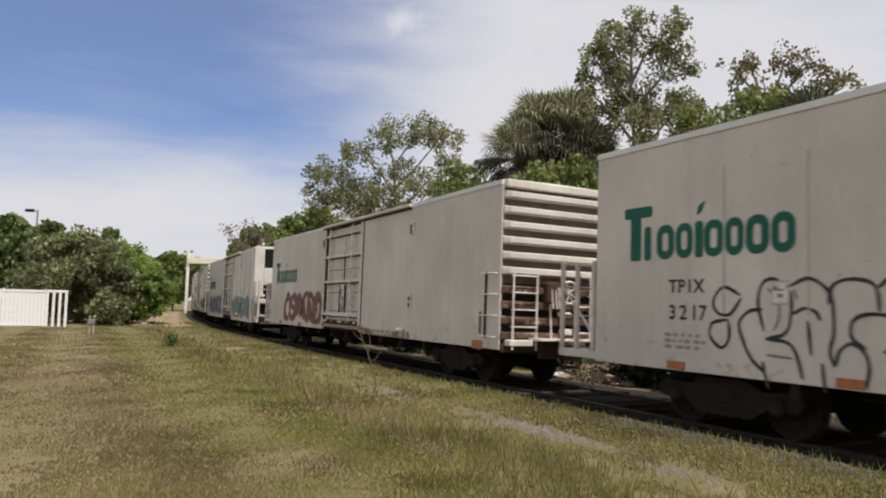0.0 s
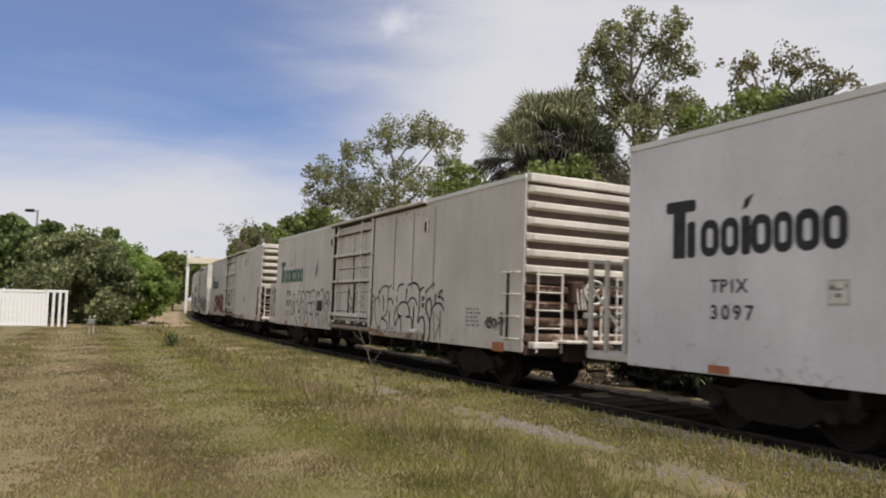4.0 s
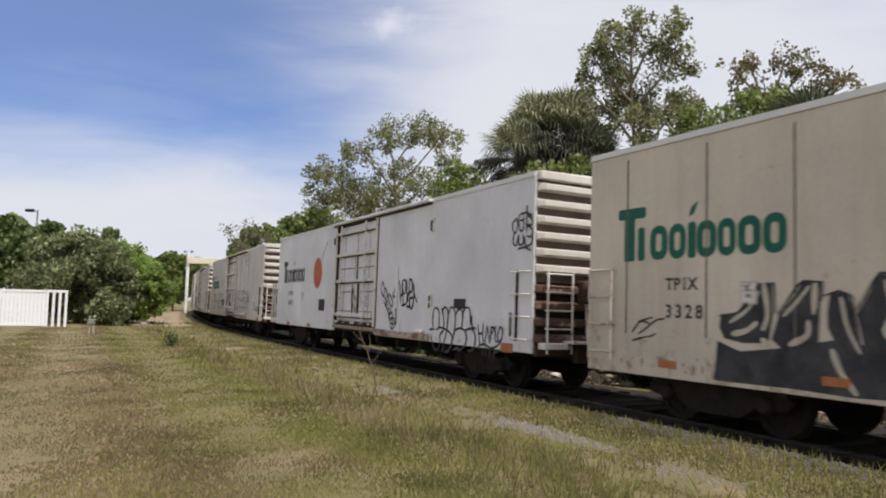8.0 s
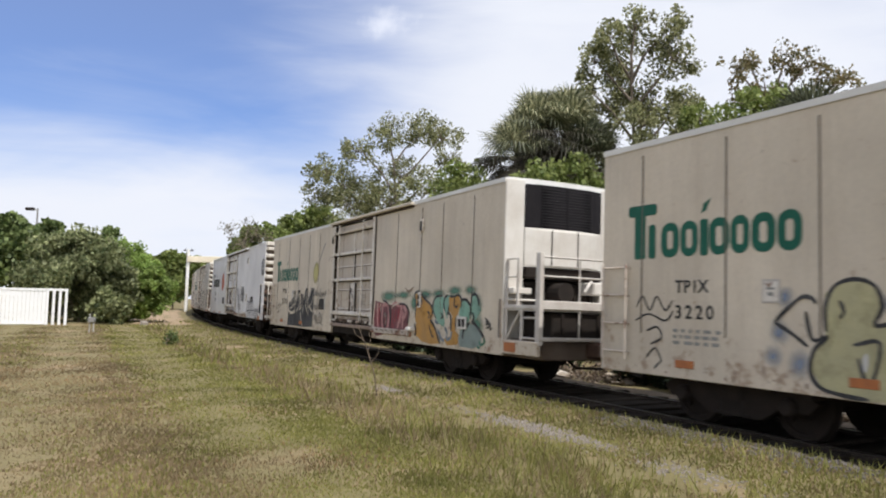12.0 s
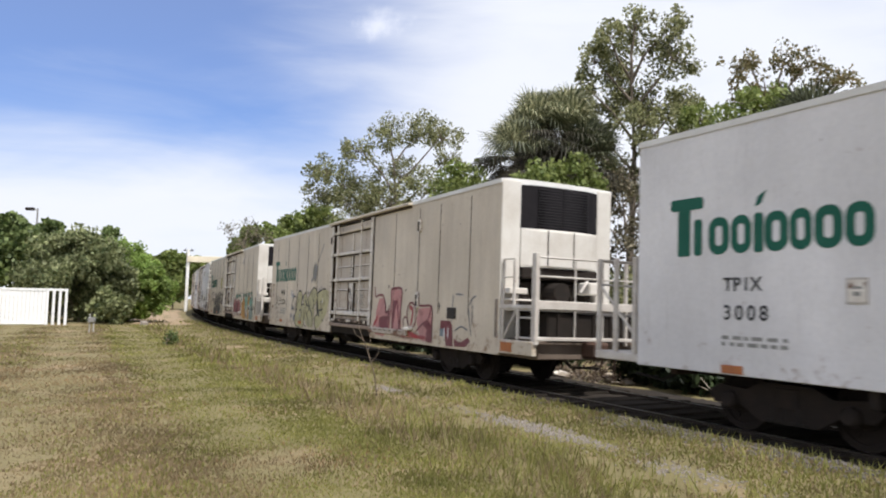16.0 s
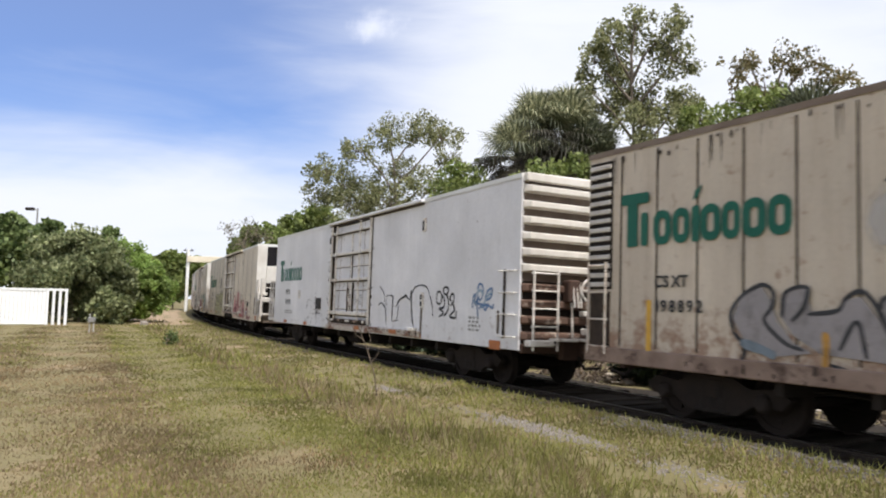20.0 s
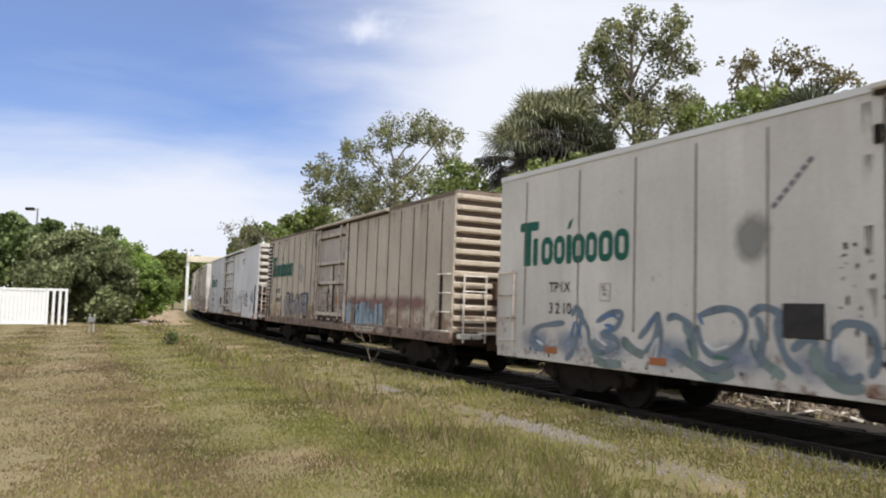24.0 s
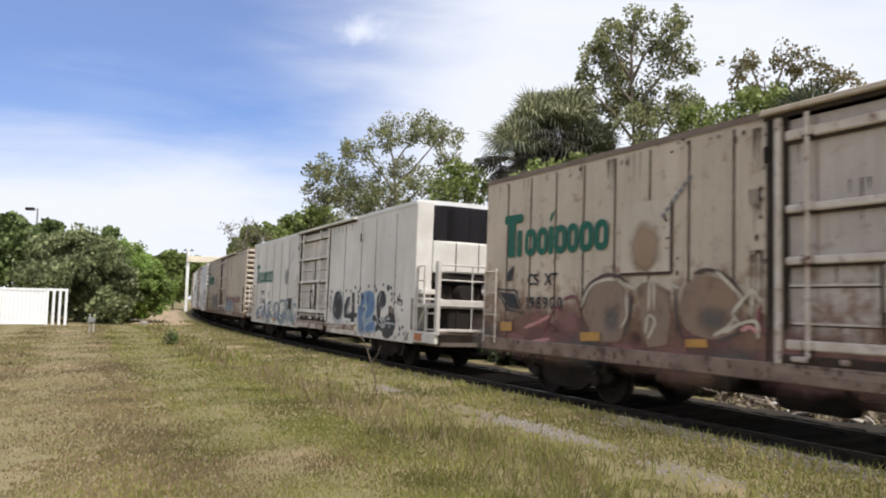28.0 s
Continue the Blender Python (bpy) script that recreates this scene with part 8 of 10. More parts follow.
    strokes(k, L, "slate", 0.1, 0.004, [(2.15, 1.34), (1.83, 1.31), (1.41, 1.25), (1.18, 1.1), (1.25, 0.89), (1.6, 0.85), (1.93, 0.9)], [(2.34, 1.46), (2.46, 1.61), (2.61, 1.47), (2.47, 1.08), (2.36, 0.83), (2.18, 0.71)], [(2.46, 1.56), (2.76, 1.28), (2.84, 1.01), (3.13, 0.89), (3.46, 1)], [(2.98, 1.38), (3.32, 1.53), (3.58, 1.54), (3.46, 1.31), (3.12, 1.2), (3.46, 1.13), (3.53, 0.96)], label="blue-grey spray-painted letter form")
    strokes(k, L, "slate", 0.1, 0.006, [(3.97, 1.16), (4.2, 1.38), (4.37, 1.54), (4.3, 1.17), (4.09, 0.95)], [(4.37, 1.51), (4.43, 1.18), (4.33, 0.84)], [(4.54, 1.47), (4.71, 1.52), (4.92, 1.44), (5.02, 1.29), (4.98, 1.05)], [(5.12, 1.53), (5.47, 1.63), (5.75, 1.62), (5.91, 1.47), (5.88, 1.25), (5.66, 1.06), (5.37, 1), (5.18, 1.18), (5.12, 1.41)], [(5.08, 0.9), (5.38, 0.81), (5.75, 0.95)])
    strokes(k, L, "slate", 0.11, 0.005, [(5.97, 1.55), (6.14, 1.66), (6.35, 1.63), (6.5, 1.49), (6.58, 1.29)], [(6.1, 1.55), (6.18, 1.27), (6.14, 0.91)], [(6.39, 1.56), (6.42, 1.28), (6.54, 1.02), (6.73, 0.9)], [(6.88, 0.91), (7.06, 1.06), (7.1, 1.32), (7.23, 1.48), (7.43, 1.49), (7.59, 1.4), (7.65, 1.16), (7.56, 0.91)], [(6.58, 1.15), (6.81, 1.3), (6.95, 1.24)], [(7.09, 1.06), (7.3, 0.87), (7.49, 0.93)])
    strokes(k, L, "sage", 0.16, 0.003, [(4.66, 1.03), (4.93, 0.89), (5.18, 0.79), (5.47, 0.72), (5.75, 0.81)], [(3.59, 1.14), (3.85, 0.98), (4.09, 0.91)], [(4.87, 1.44), (5.03, 1.21), (5.08, 0.9)], [(6.01, 1.26), (6.18, 0.99), (6.5, 0.81)], [(6.88, 1.24), (6.95, 0.98), (7.16, 0.81), (7.49, 0.78)], [(2.91, 1.1), (3.06, 0.75), (3.6, 0.74)])
    strokes(k, L, "blue", 0.06, 0.009, [(3.1, 1.46), (3.38, 1.5), (3.52, 1.44)], [(3.19, 1.34), (3.39, 1.31), (3.22, 1.21)], [(4.14, 1.34), (4.31, 1.53)], [(5.13, 1.57), (5.22, 1.41)], [(2.46, 1.37), (2.62, 1.09)], [(2.32, 1.07), (2.43, 1.37)])
    strokes(k, L, "white", 0.04, 0.01, [(2.91, 1.29), (3.05, 1.11), (3.26, 1.01)], [(4.21, 0.96), (4.38, 1.18), (4.33, 0.84)], [(5.23, 1.18), (5.42, 1.09), (5.66, 1.15)], [(1.33, 1), (1.54, 0.93)], [(6.05, 1.48), (6.08, 1.12)], [(7.16, 1.32), (7.15, 1.06)])
    strokes(k, L, "green", 0.05, 0.008, [(5.14, 0.91), (5.28, 0.8), (5.47, 0.77)], [(4.93, 1.21), (5.02, 0.98)], [(5.39, 0.99), (5.66, 0.98)])
    b = Build()
    side_box(b, L, 7.55, 11.2, 0.70, 0.86, 0.051, 0.075, 0.01)
    part("door_step", b, TRACK_PALE, k, "pale rust-marked step under the door")
    blot(k, L, "silver", [(11.84, 1.42), (12.01, 1.85), (12.37, 2), (12.72, 1.93), (12.96, 1.65), (12.94, 1.25), (12.75, 0.99), (12.36, 0.96), (11.99, 1.06)], 0.004, "pale grey rim of a round letter form")
    blot(k, L, "black", [(11.92, 1.43), (12.09, 1.83), (12.37, 1.95), (12.65, 1.87), (12.85, 1.6), (12.83, 1.27), (12.61, 1.08), (12.26, 1.1), (12.04, 1.22)], 0.006, "black round spray-painted letter form")
    blot(k, L, "black", [(13.08, 1.14), (13.03, 1.5), (13.25, 1.75), (13.52, 1.8), (13.56, 1.61), (13.35, 1.32), (14.01, 1.31), (14.23, 1.3), (14.2, 1.19), (13.98, 1.14), (13.96, 0.97), (13.73, 0.93), (13.66, 1.13)], 0.006, "black spray-painted letter form", sharp=True)
    blot(k, L, "black", [(13.7, 1.94), (13.92, 1.89), (13.97, 1.48), (13.98, 1.11), (13.75, 1.1), (13.74, 1.47)], 0.0062, "black spray-painted letter form", sharp=True)
    strokes(k, L, "black", 0.06, 0.0065, [(11.63, 1.85), (11.76, 1.58), (11.7, 1.26)], [(11.52, 1.64), (11.59, 1.42)], [(12.87, 0.95), (13.2, 0.89)], [(13.29, 1.31), (13.66, 1.3)])
    strokes(k, L, "silver", 0.04, 0.0085, [(13.55, 1.77), (13.38, 1.46), (13.32, 1.31), (13.66, 1.33), (13.62, 1.61)], [(13.24, 1.02), (13.67, 1.02)], [(12.1, 1.48), (12.22, 1.28)], [(12.49, 1.9), (12.52, 1.7)], [(13.71, 1.58), (13.94, 1.57)])
    blot(k, L, "paleblue", [(14.21, 1.85), (14.66, 1.92), (15.04, 1.97), (15.39, 1.91), (15.62, 1.68), (15.6, 1.39), (15.46, 1.14), (15.68, 1.05), (15.63, 0.8), (14.94, 0.73), (14.43, 0.73), (14.26, 1.12)], 0.004, "pale blue rim of a letter form")
    blot(k, L, "blue", [(14.31, 1.48), (14.32, 1.8), (14.6, 1.86), (14.79, 1.8), (14.78, 1.5), (14.65, 1.23), (14.81, 0.98), (14.94, 0.82), (14.46, 0.76), (14.31, 1.12)], 0.0062, "blue spray-painted letter form", sharp=True)
    blot(k, L, "blue", [(14.85, 1.89), (15.16, 1.95), (15.42, 1.88), (15.55, 1.64), (15.51, 1.39), (15.29, 1.22), (14.93, 1.16), (14.9, 1.28), (15.05, 1.46), (14.92, 1.63)], 0.0064, "blue spray-painted letter form", sharp=True)
    blot(k, L, "blue", [(14.94, 0.94), (15.17, 1.02), (15.46, 1.09), (15.63, 1.07), (15.59, 0.87), (15.01, 0.78)], 0.0066, "blue spray-painted letter form", sharp=True)
    strokes(k, L, "silver", 0.06, 0.0085, [(14.65, 1.49), (14.77, 1.54), (14.9, 1.48), (14.83, 1.28)], [(14.65, 1.23), (14.79, 1.02), (14.96, 0.77), (15.52, 0.8)])
    strokes(k, L, "black", 0.07, 0.0095, [(14.83, 1.48), (14.85, 1.37)], [(15.07, 1.72), (15.07, 1.63)], [(14.59, 1.85), (14.62, 1.71)])
    blot(k, L, "black", [(15.71, 1.52), (15.75, 1.8), (15.94, 1.94), (16.2, 1.95), (16.36, 1.84), (16.42, 1.65), (16.33, 1.52), (16.1, 1.45), (16.03, 1.53), (16.01, 1.17), (15.84, 1.2), (15.76, 1.36)], 0.0045, "black spray-painted letter form", sharp=True)
    blot(k, L, "black", [(16.59, 1.54), (16.77, 1.55), (16.97, 1.41), (17.09, 1.2), (17.08, 0.98), (16.91, 0.77), (16.54, 0.67), (16.26, 0.73), (16.16, 0.91), (16.35, 1.23), (16.63, 1.36)], 0.0047, "black spray-painted letter form", sharp=True)
    blot(k, L, "brown", [(16.63, 1.54), (16.77, 1.53), (16.97, 1.39), (16.89, 1.33), (16.72, 1.38)], 0.0049, "rust-brown sprayed patch", sharp=True)
    strokes(k, L, "black", 0.16, 0.0055, [(15.46, 1.18), (15.68, 1.19), (15.9, 1.09), (16.15, 1.03)], [(15.7, 0.87), (15.95, 0.96), (16.25, 0.92)])
    strokes(k, L, "silver", 0.05, 0.0075, [(15.89, 1.6), (15.96, 1.8), (16.06, 1.88)], [(16.05, 1.41), (16.2, 1.49), (16.35, 1.53)], [(15.73, 1.32), (15.86, 1.12), (16.05, 1.02), (16.25, 0.96), (16.41, 1)], [(16.45, 1.08), (16.73, 1.09), (17.08, 1.07)], [(16.49, 1.2), (16.77, 1.21)], [(16.59, 1.32), (16.6, 1.17)], [(16.71, 1.09), (16.71, 0.95)])
    blot(k, L, "silver", [(16.07, 1.21), (16.3, 1.24), (16.43, 1.12), (16.37, 1), (16.2, 1.01), (16.09, 1.1)], 0.0078, "pale grey sprayed patch")
    blot(k, L, "black", [(16.23, 1.13), (16.31, 1.15), (16.33, 1.08), (16.25, 1.06)], 0.0098, "black sprayed patch")
    strokes(k, L, "black", 0.05, 0.004, [(16.69, 1.84), (16.79, 1.88), (16.81, 1.73), (16.72, 1.66)], [(16.9, 1.84), (17.03, 1.86)], [(16.99, 1.62), (17.09, 1.66)], [(17.18, 1.8), (17.21, 1.66), (17.16, 1.59)], [(17.31, 1.88), (17.29, 1.56)], [(17.36, 1.66), (17.44, 1.7), (17.49, 1.62), (17.41, 1.55)], [(17.14, 1.73), (17.34, 1.7)])
    blot(k, L, "black", [(12.3, 1.85), (12.27, 1.81), (12.2, 1.81), (12.16, 1.85), (12.19, 1.9), (12.26, 1.9)], 0.0035, "small black paint dot")
    blot(k, L, "black", [(13.22, 1.97), (13.19, 1.93), (13.13, 1.93), (13.09, 1.97), (13.13, 2.01), (13.19, 2.01)], 0.0035, "small black paint dot")
    blot(k, L, "black", [(13.61, 1.96), (13.58, 1.92), (13.52, 1.92), (13.49, 1.96), (13.52, 2), (13.58, 2)], 0.0035, "small black paint dot")
    blot(k, L, "black", [(14.03, 2.06), (13.99, 2.01), (13.92, 2.01), (13.88, 2.06), (13.92, 2.11), (13.99, 2.11)], 0.0035, "small black paint dot")
    blot(k, L, "black", [(14.32, 1.89), (14.28, 1.84), (14.2, 1.84), (14.16, 1.89), (14.2, 1.95), (14.28, 1.95)], 0.0035, "small black paint dot")
    blot(k, L, "black", [(14.47, 2.03), (14.43, 1.98), (14.37, 1.98), (14.33, 2.03), (14.36, 2.08), (14.43, 2.07)], 0.0035, "small black paint dot")
    blot(k, L, "black", [(15.12, 2.08), (15.09, 2.04), (15.03, 2.04), (15, 2.09), (15.03, 2.13), (15.09, 2.13)], 0.0035, "small black paint dot")
    blot(k, L, "black", [(15.6, 2.07), (15.58, 2.03), (15.52, 2.03), (15.49, 2.08), (15.52, 2.12), (15.58, 2.12)], 0.0035, "small black paint dot")
    blot(k, L, "black", [(15.73, 1.96), (15.69, 1.91), (15.63, 1.91), (15.59, 1.96), (15.63, 2.01), (15.69, 2.01)], 0.0035, "small black paint dot")
    blot(k, L, "black", [(16.21, 2.11), (16.19, 2.07), (16.14, 2.07), (16.11, 2.11), (16.14, 2.15), (16.19, 2.15)], 0.0035, "small black paint dot")
    blot(k, L, "black", [(16.61, 2.02), (16.56, 1.94), (16.47, 1.95), (16.42, 2.03), (16.47, 2.1), (16.56, 2.1)], 0.0035, "small black paint dot")
    blot(k, L, "black", [(16.76, 2.02), (16.73, 1.97), (16.68, 1.97), (16.65, 2.02), (16.68, 2.07), (16.73, 2.07)], 0.0035, "small black paint dot")
    blot(k, L, "black", [(11.84, 1.94), (11.8, 1.89), (11.73, 1.9), (11.68, 1.94), (11.72, 1.99), (11.8, 1.98)], 0.0035, "small black paint dot")
    blot(k, L, "black", [(11.75, 1.75), (11.72, 1.7), (11.64, 1.7), (11.6, 1.74), (11.63, 1.79), (11.71, 1.79)], 0.0035, "small black paint dot")
    blot(k, L, "black", [(17.53, 1.45), (17.51, 1.41), (17.47, 1.41), (17.45, 1.44), (17.47, 1.48), (17.51, 1.48)], 0.0035, "small black paint dot")
    blot(k, L, "black", [(17.45, 0.98), (17.42, 0.92), (17.36, 0.91), (17.33, 0.97), (17.36, 1.03), (17.42, 1.03)], 0.0035, "small black paint dot")
    blot(k, L, "black", [(17.63, 1.02), (17.61, 0.97), (17.55, 0.97), (17.52, 1.02), (17.55, 1.07), (17.61, 1.07)], 0.0035, "small black paint dot")
    blot(k, L, "black", [(17.41, 0.84), (17.38, 0.79), (17.33, 0.79), (17.31, 0.83), (17.33, 0.87), (17.38, 0.88)], 0.0035, "small black paint dot")
    blot(k, L, "black", [(17.7, 0.86), (17.68, 0.82), (17.63, 0.81), (17.61, 0.85), (17.63, 0.9), (17.68, 0.9)], 0.0035, "small black paint dot")
    strokes(k, L, "black", 0.03, 0.004, [(17.79, 0.85), (17.8, 0.72)], [(17.86, 0.86), (17.93, 0.88), (17.86, 0.73), (17.95, 0.74)])
    drips(k, L, [(7.8, 11.0, z, 0.3, 10, -0.05) for z in (3.86, 3.16, 2.24)] + [(7.5, 7.62, z, 0.35, 4, 0.002) for z in (4.0, 3.4, 2.6, 1.9, 1.4)] + [(11.3, 13.9, 4.05, 0.35, 16, 0.002)], 5)
    # last stained car
    k = c[14]
    drips(k, 17.0, [(6.9, 9.9, z, 0.5, 12, -0.05) for z in (3.86, 3.16, 2.24)] + [(6.5, 6.72, z, 0.6, 8, 0.002) for z in (4.0, 3.2, 2.4, 1.6)] + [(0.3, 6.6, 4.05, 0.5, 14, 0.024), (10.2, 16.8, 4.05, 0.5, 14, 0.024)], 6)
    logo(k, 17.0, 0.72, 3.79, 2.56, GREEN_MARK, 0.026)
    stencil(k, 17.0, "CS XT", 1.54, 2.01, 0.30, 0.026)
    stencil(k, 17.0, "198900", 1.47, 1.58, 0.30, 0.026)
    chips(k, 17.0, [(6.55, 6.85, 0.9, 4.0, 0.024, 26), (0.7, 6.6, 3.9, 4.08, 0.024, 16), (5.0, 5.3, 2.1, 3.0, 0.026, 8), (6.9, 10.0, 0.97, 1.12, 0.052, 40), (0.1, 16.9, 0.76, 0.98, 0.052, 90)], 77, RUSTY)
    door_gap(k, 17.0, 6.78)
    patch_plate(k, 17.0, 4.10, 5.14, 2.17, 3.26)
    fruit(k, 17.0, 4.62, 2.54, 0.47, FRUIT["brown"], lift=0.026)
    blot(k, 17.0, "haze_brown", disc(4.62, 2.32, 0.34, 0.2), 0.0272, "rusty stain on the painted fruit")
    for u, z, a, q, c in ((1.9, 1.35, 0.7, 0.35, "haze_maroon"), (2.8, 1.35, 0.7, 0.45, "haze_maroon"), (3.8, 1.4, 0.8, 0.5, "haze_brown"), (4.9, 1.4, 0.8, 0.55, "haze_brown"), (5.9, 1.4, 0.8, 0.5, "haze_maroon")):
        blot(k, 17.0, c, disc(u, z, a, q), 0.024 + 0.0006 * int(u), "faded sprayed haze")
    for q in range(17):
        blot(k, 17.0, "haze_brown", disc(0.5 + q, 1.10 + 0.1 * math.sin(q * 2.3), 1.1, 0.55 + 0.14 * math.sin(q * 1.7)), 0.0235 + 0.0002 * (q % 4), "rust-brown wash along the sill")
        blot(k, 17.0, "haze_maroon" if q % 3 else "haze_grey", disc(0.2 + q, 0.98 + 0.08 * math.sin(q * 3.1), 0.9, 0.40 + 0.1 * math.sin(q * 2.9)), 0.0245 + 0.0002 * (q % 4), "dark rust wash along the sill")
    blot(k, 17.0, "brown", [(3.21, 1.47), (3.35, 1.85), (3.7, 2.05), (4.03, 2.03), (4.17, 1.85), (4.21, 1.49), (4.12, 1.14), (3.86, 1.08), (3.51, 1.11)], 0.028, "brown round spray-painted letter form")
    blot(k, 17.0, "haze_grey", [(3.64, 1.48), (3.81, 1.71), (4.04, 1.67), (4.15, 1.4), (4.05, 1.18), (3.79, 1.21)], 0.03, "dark faded sprayed patch")
    blot(k, 17.0, "brown", [(4.48, 1.93), (4.66, 2.02), (4.89, 1.97), (5.12, 1.89), (5.16, 1.52), (5.08, 1.1), (4.74, 1.04), (4.61, 1.25), (4.55, 1.59)], 0.0282, "brown spray-painted letter form", sharp=True)
    blot(k, 17.0, "umber", [(5.34, 1.68), (5.44, 1.96), (5.75, 2.08), (6.09, 2.03), (6.32, 1.84), (6.38, 1.55), (6.28, 1.32), (6, 1.23), (5.66, 1.26), (5.42, 1.4)], 0.0284, "grey-brown round spray-painted letter form")
    blot(k, 17.0, "haze_grey", [(5.55, 1.45), (5.75, 1.69), (6.09, 1.73), (6.32, 1.58), (6.18, 1.32), (5.85, 1.24)], 0.03, "dark faded sprayed patch")
    strokes(k, 17.0, "cream", 0.05, 0.032, [(3.14, 1.61), (3.35, 1.94), (3.7, 2.07), (3.99, 2.07)], [(4.16, 2.02), (4.42, 1.93), (4.54, 2.02)], [(4.23, 1.85), (4.26, 1.49), (4.12, 1.31)], [(4.74, 2.06), (4.73, 1.59)], [(4.83, 2.06), (4.84, 1.59)], [(5.17, 1.97), (5.34, 1.92)])
    strokes(k, 17.0, "cream", 0.05, 0.034, [(5.99, 2.15), (6.27, 1.92), (6.41, 1.77), (6.27, 1.58), (6.37, 1.47)], [(5.95, 1.27), (6.18, 1.39), (6.32, 1.55)], [(6.41, 1.73), (6.58, 1.88), (6.71, 1.73)], [(6.58, 1.88), (6.56, 1.55)], [(6.14, 1.32), (6.37, 1.44), (6.63, 1.48), (6.67, 1.27)], [(4.67, 1.25), (4.73, 1.51), (4.87, 1.43), (4.73, 1.17)])
    strokes(k, 17.0, "soot", 0.05, 0.0315, [(3.08, 1.55), (3.28, 1.95), (3.66, 2.13), (4.02, 2.13), (4.3, 1.98)], [(4.34, 1.9), (4.33, 1.5), (4.2, 1.2)], [(5.26, 1.9), (5.3, 1.45), (5.42, 1.2)], [(5.6, 2.12), (5.85, 2.17), (6.2, 2.05), (6.5, 1.7)], [(6.0, 1.2), (6.3, 1.3), (6.55, 1.42)])
    strokes(k, 17.0, "maroon", 0.05, 0.034, [(6.71, 1.7), (6.67, 1.48), (6.78, 1.34)], [(2.11, 1.14), (2.43, 1.6), (2.68, 1.46)], [(2.67, 1.75), (2.98, 1.8), (3.14, 1.61)])
    strokes(k, 17.0, "pink", 0.06, 0.0325, [(1.49, 1.21), (1.93, 1.33), (2.27, 1.45)], [(0.93, 0.87), (1.68, 0.96), (2.29, 1.04)], [(6.41, 1.36), (6.54, 1.41), (6.67, 1.34)])
    strokes(k, 17.0, "black", 0.05, 0.034, [(0.46, 1.95), (1.17, 1.91), (1.44, 1.48), (0.89, 1.54), (0.46, 1.95)], straight=True)
    blot(k, 17.0, "black", [(0.59, 1.88), (1.12, 1.85), (1.32, 1.55), (0.93, 1.59)], 0.028, "black sprayed patch", sharp=True)
    blot(k, 17.0, "black", [(0.82, 2.24), (1.09, 2.4), (1.02, 2.13), (0.83, 2.08)], 0.028, "black sprayed patch", sharp=True)
    blot(k, 17.0, "orange", [(0.71, 1.3), (1.1, 1.31), (1.11, 1.14), (0.72, 1.12)], 0.06, "orange reflective plate", sharp=True)
    blot(k, 17.0, "orange", [(3.18, 1.2), (3.66, 1.22), (3.67, 1.08), (3.18, 1.05)], 0.06, "orange reflective plate", sharp=True)
    blot(k, 17.0, "orange", [(5.48, 1.2), (5.86, 1.22), (5.87, 1.11), (5.48, 1.09)], 0.06, "orange reflective plate", sharp=True)
    for u in (10.6, 11.6, 12.6, 13.6, 14.6):
        blot(k, 17.0, "haze_brown", disc(u, 1.45, 0.8, 0.5), 0.024 + 0.0005 * int(u))


decorate()


